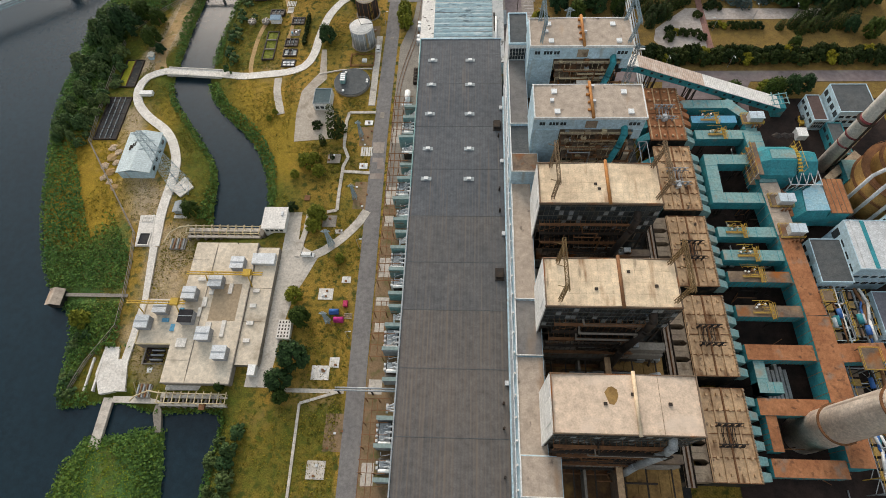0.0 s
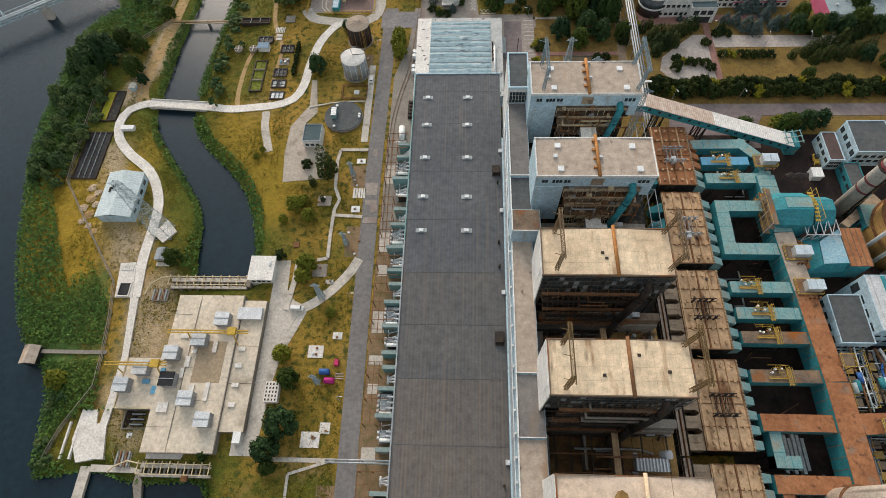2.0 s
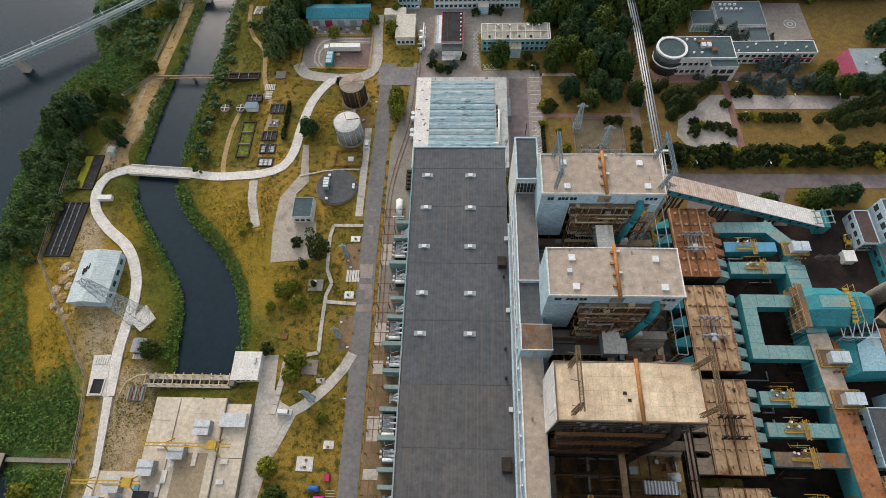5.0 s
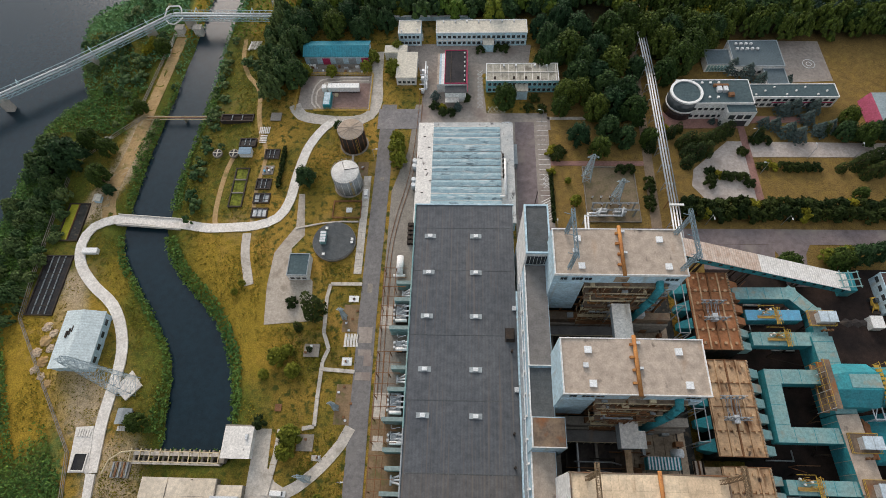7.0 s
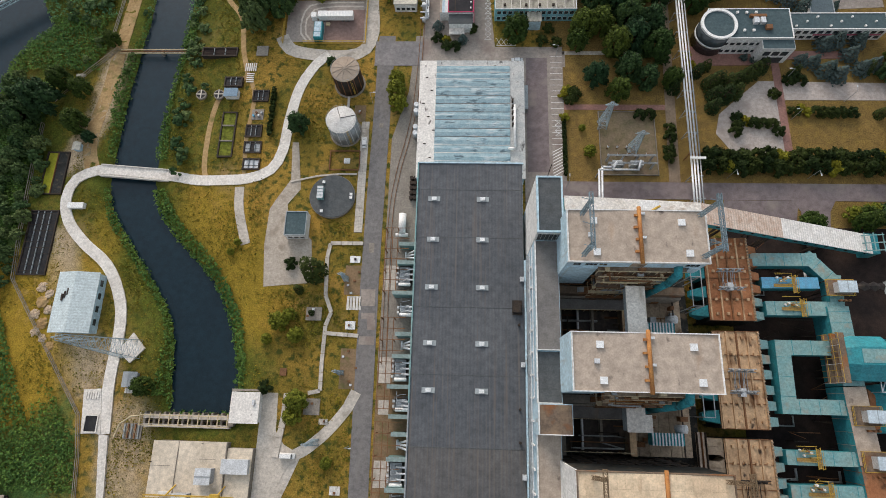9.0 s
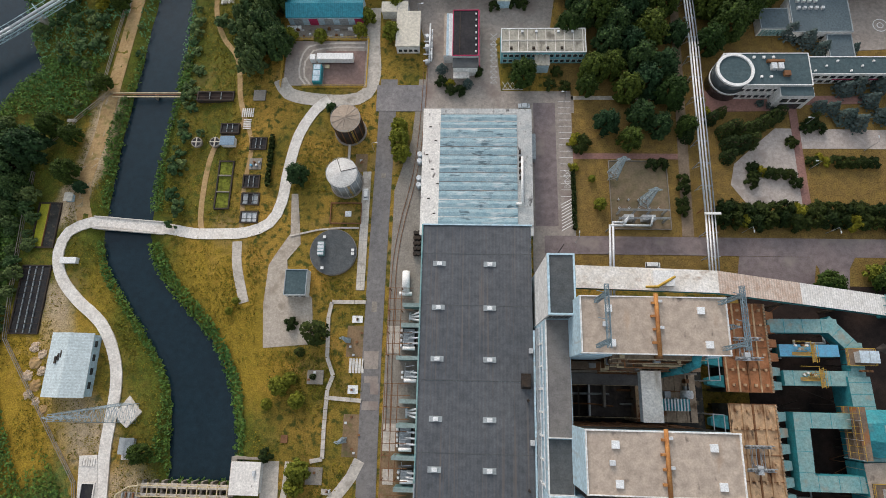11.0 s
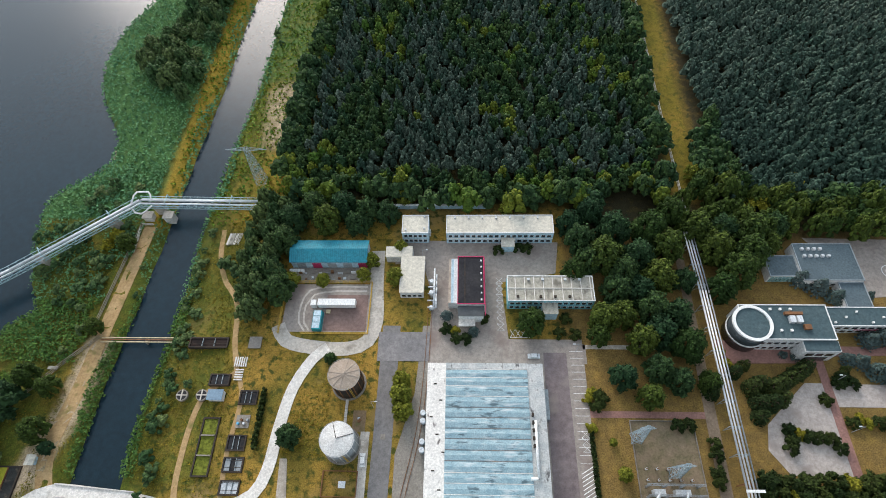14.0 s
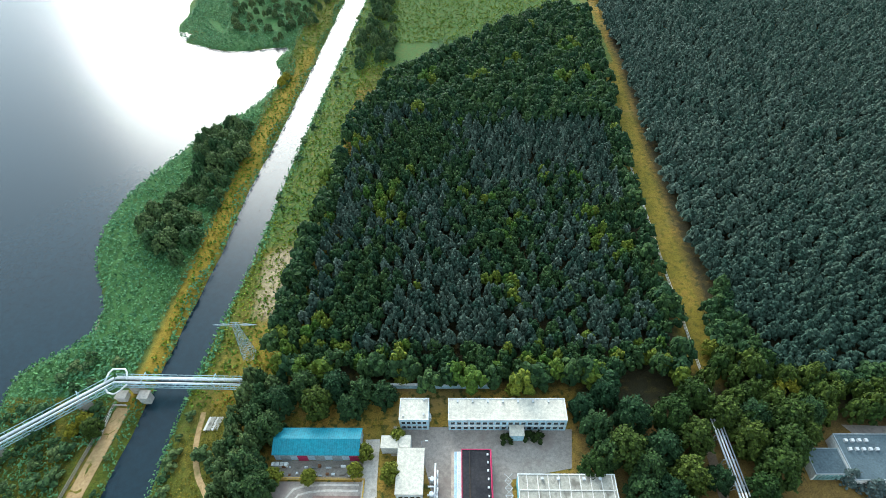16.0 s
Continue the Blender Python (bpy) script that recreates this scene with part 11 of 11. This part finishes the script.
for x, y, s in ((42.8, 229.9, 0.95), (54.8, 233, 1.0), (61.4, 229, 0.9), (50.9, 223.5, 0.8), (57.2, 246, 1.2), (65.7, 241, 1.1), (44.8, 262.6, 1.15), (56.2, 255, 1.2), (50.7, 243, 1.0), (64.1, 252.5, 1.15), (59.8, 267, 1.2), (41.4, 275.6, 1.3), (33.5, 284, 1.2), (46.7, 288, 1.35), (65.5, 280, 1.2), (70.3, 267, 0.9), (83.2, 279.3, 1.2), (89.0, 269.3, 1.3), (95.4, 277, 1.25), (38.7, 297, 1.1), (69.5, 296, 1.1), (38.6, 251.2, 1.0), (45.3, 252.6, 0.95), (36.4, 245.3, 0.75), (54, 276, 1.3), (36, 275, 1.1), (48, 270, 1.2), (30, 292, 1.0), (78, 288, 1.2), (88, 288, 1.2), (99, 287, 1.2), (108, 290, 1.1), (104, 282, 0.9), (82, 263, 1.0), (60, 288, 1.25), (53, 262, 1.1), (71, 229, 0.7), (-58.3, 236.6, 0.55), (-68.5, 209.4, 1.0), (-80.6, 262.7, 1.2), (-86, 270, 1.25), (-82, 283, 1.2), (12.9, 249.5, 0.95), (-171.5, 220, 1.75), (-178, 213, 1.4), (-175, 206, 1.1), (-156.5, 211, 1.05), (-151.6, 205.5, 0.6), (-158, 226, 0.9), (-167, 230, 1.0), (-149.4, 286, 0.7), (-150, 249, 0.6), (-59.9, 52.1, 1.3), (-59.7, 66.7, 0.85), (-63.8, 43.8, 1.05), (-62.4, 38.6, 0.6), (-112.8, 113.0, 0.8), (-84, 41.6, 0.4), (-72, 300, 1.2), (-60, 300, 1.2), (-50, 298, 1.1), (-42, 297, 1.0), (-66, 293, 1.1), (-54, 292, 1.0), (-80, 294, 1.2), (30, 270, 0.9), (112, 172, 0.8), (131, 174, 0.8), (139, 176, 0.85), (146, 178, 0.7), (150, 232, 0.8), (157, 230, 0.85), (164, 233, 0.8), (171, 231, 0.85), (178, 234, 0.9), (185, 231, 0.8), (192, 233, 0.8), (154, 240, 0.7), (148, 203, 0.5), (180, 244, 0.9), (188, 250, 0.9), (182, 262, 1.0), (176, 214, 0.7), (184, 210, 0.8)):
    plant("broad", x, y, s * (1.35 if x > 25 or y > 240 else 1.1))
for x, y, s in ((-32.2, 224.0, 1.0), (-31.6, 218.6, 0.9), (-32.6, 228.6, 0.85), (-37.0, 269.0, 0.95), (-36.0, 281.8, 0.8), (-65, 267.8, 0.7), (-77, 267.6, 0.8), (-35.4, 306, 1.0), (-63.4, 75.4, 0.85), (-59.6, 109.4, 0.95), (-60.6, 105.0, 0.8), (-68.2, 135.3, 0.85), (-62, 131, 0.7), (-65, 138, 0.6), (-48.6, 90.8, 0.5), (-72, 129.6, 0.5), (-142.8, 65.6, 0.9), (-49.6, 270, 0.7), (-47.0, 276, 0.8), (37.2, 209.6, 0.35), (39.5, 199.8, 0.6), (6, 301, 0.7), (84, 318, 0.9), (128, 176.6, 0.75), (135, 178, 0.7), (-86.5, 163.4, 0.35), (-88.6, 160, 0.35)):
    plant("olive", x, y, s * 1.2)
for x, y, s in ((128.3, 233.3, 1.0), (131.9, 231, 1.0), (129.2, 244.6, 0.9), (134, 246, 0.95), (113, 268.5, 1.0), (118.6, 265.1, 1.05), (123.8, 261.2, 0.9), (124, 237, 0.8), (138, 240, 0.9), (-17.4, 253.6, 0.6), (-7.6, 247.5, 0.55), (99.5, 239.6, 0.4), (103.4, 239, 0.45), (120, 238, 0.7), (141, 234, 0.9), (146, 236, 0.8), (142, 246, 0.9), (136, 262, 0.6)):
    plant("spruce", x, y, s * 1.35, s * 0.9)
for x, y, s in ((151.6, 217.3, 1.0), (157, 220, 1.05), (161.5, 222, 1.0), (168.2, 223.7, 1.1), (173, 226, 1.0), (178, 229, 1.1), (184, 232.7, 1.0), (153.9, 213.1, 0.9), (159, 214.6, 1.0), (165, 215.6, 1.05), (171.5, 216.8, 1.0), (178.7, 219.4, 1.0), (145.2, 215.7, 0.7), (142.7, 234.1, 0.9), (151.8, 235.7, 0.8), (157, 232, 0.9), (-57.4, 153.0, 1.9), (-62.6, 146.6, 0.75), (-57.5, 138.6, 0.5), (85, 227.6, 1.0), (88, 229, 1.0), (91, 227.4, 1.05), (94.6, 228.6, 1.0), (98, 230.6, 0.95), (101.4, 232.6, 1.0), (105, 235, 0.9), (86, 222.6, 1.0), (90, 222.6, 1.05), (94, 224, 0.95), (85.4, 218, 0.9), (81.0, 233, 0.8), (84.6, 235.4, 0.7), (71.6, 225.8, 0.9), (116, 232.6, 0.5), (118.4, 234.4, 0.5)):
    plant("thuja", x, y, s * (1.5 if x > 70 else 1.1), s * (1.0 if x > 70 else 1.1))
for k in range(30):
    x = 80.4 + k * 4.0
    for row, y in enumerate((194.4, 197.8)):
        kind = "yellow" if (k * 2 + row) % 9 == 4 else "shrub"
        plant(kind, x + (row * 1.7), y + math.sin(k * 1.7) * 0.5, 1.75 + 0.3 * math.sin(k * 2.3 + row), 2.1 + 0.5 * math.cos(k * 1.3))
for x, y, k in ((93.7, 214, "shrub"), (93.9, 210.8, "shrub"), (97.0, 213, "yellow"), (99.4, 212, "shrub"), (102.8, 211.6, "shrub"), (106.2, 211.4, "shrub"), (108.2, 208.8, "shrub"), (92.6, 208.4, "shrub"), (114.8, 216.8, "shrub"), (117.4, 218, "yellow"), (119.6, 216.6, "yellow"), (122.4, 216.6, "shrub"), (125.6, 216.4, "shrub"), (128.8, 216.2, "shrub"), (132.2, 216.4, "shrub"), (135.6, 216.2, "shrub"), (30.8, 214, "yellow"), (30.8, 223.6, "yellow"), (32.4, 226, "yellow"), (35.4, 223.0, "shrub"), (33.2, 221.4, "shrub"), (34.2, 224.6, "shrub"), (58.6, 215, "shrub"), (62.2, 215.2, "shrub"), (69.0, 209.4, "shrub"), (69, 206, "shrub"), (68.2, 201, "shrub"), (68.2, 198, "shrub"), (-17.6, 248.6, "shrub"), (-13.6, 245, "shrub"), (-10.6, 244.6, "olive_small"), (-14.4, 248, "yellow"), (-4.2, 252.8, "shrub"), (26, 252.6, "shrub"), (23.2, 247, "shrub"), (28.6, 246.6, "shrub"), (2.4, 281.6, "shrub"), (10.4, 282.6, "shrub"), (13.6, 282.4, "shrub"), (78.4, 241, "yellow"), (79.4, 236.6, "yellow"), (-66.6, 156, "shrub"), (-70.6, 113.8, "shrub"), (114.6, 229.8, "shrub"), (116.8, 231.4, "shrub"), (119, 229.6, "shrub"), (108.6, 224, "shrub")):
    plant("shrub" if k == "olive_small" else k, x, y, 1.25 if k != "yellow" else 1.0)
for x, y, s in ((123, 313, 2.4), (106, 301, 2.6), (109, 304, 2.0), (-62, 303, 1.6), (-155, 290, 1.8), (-158, 286, 1.5), (-139, 545, 1.8), (-137, 552, 2.0)):
    plant("yellow", x, y, s, s * 1.4)
hb = soup("clipped_hedge", np.concatenate([quads(np.stack([rng.uniform(29.9, 31.3, 900), rng.uniform(190.6, 213, 900), rng.uniform(0.2, 1.4, 900)], 1), rng.normal(size=(900, 3)) + np.array([0, 0, 0.8]), 0.3, rng)]), hedge_mat)
tagged(hb, "clipped dark green hedge beside the yard", "hedge")
hb = soup("clipped_hedge", quads(np.stack([rng.uniform(-80.6, -79.2, 700), rng.uniform(206, 226, 700), rng.uniform(0.2, 2.4, 700)], 1), rng.normal(size=(700, 3)) + np.array([0, 0, 0.8]), 0.42, rng), hedge_mat)
tagged(hb, "dark green hedge beside the settling tanks", "hedge")
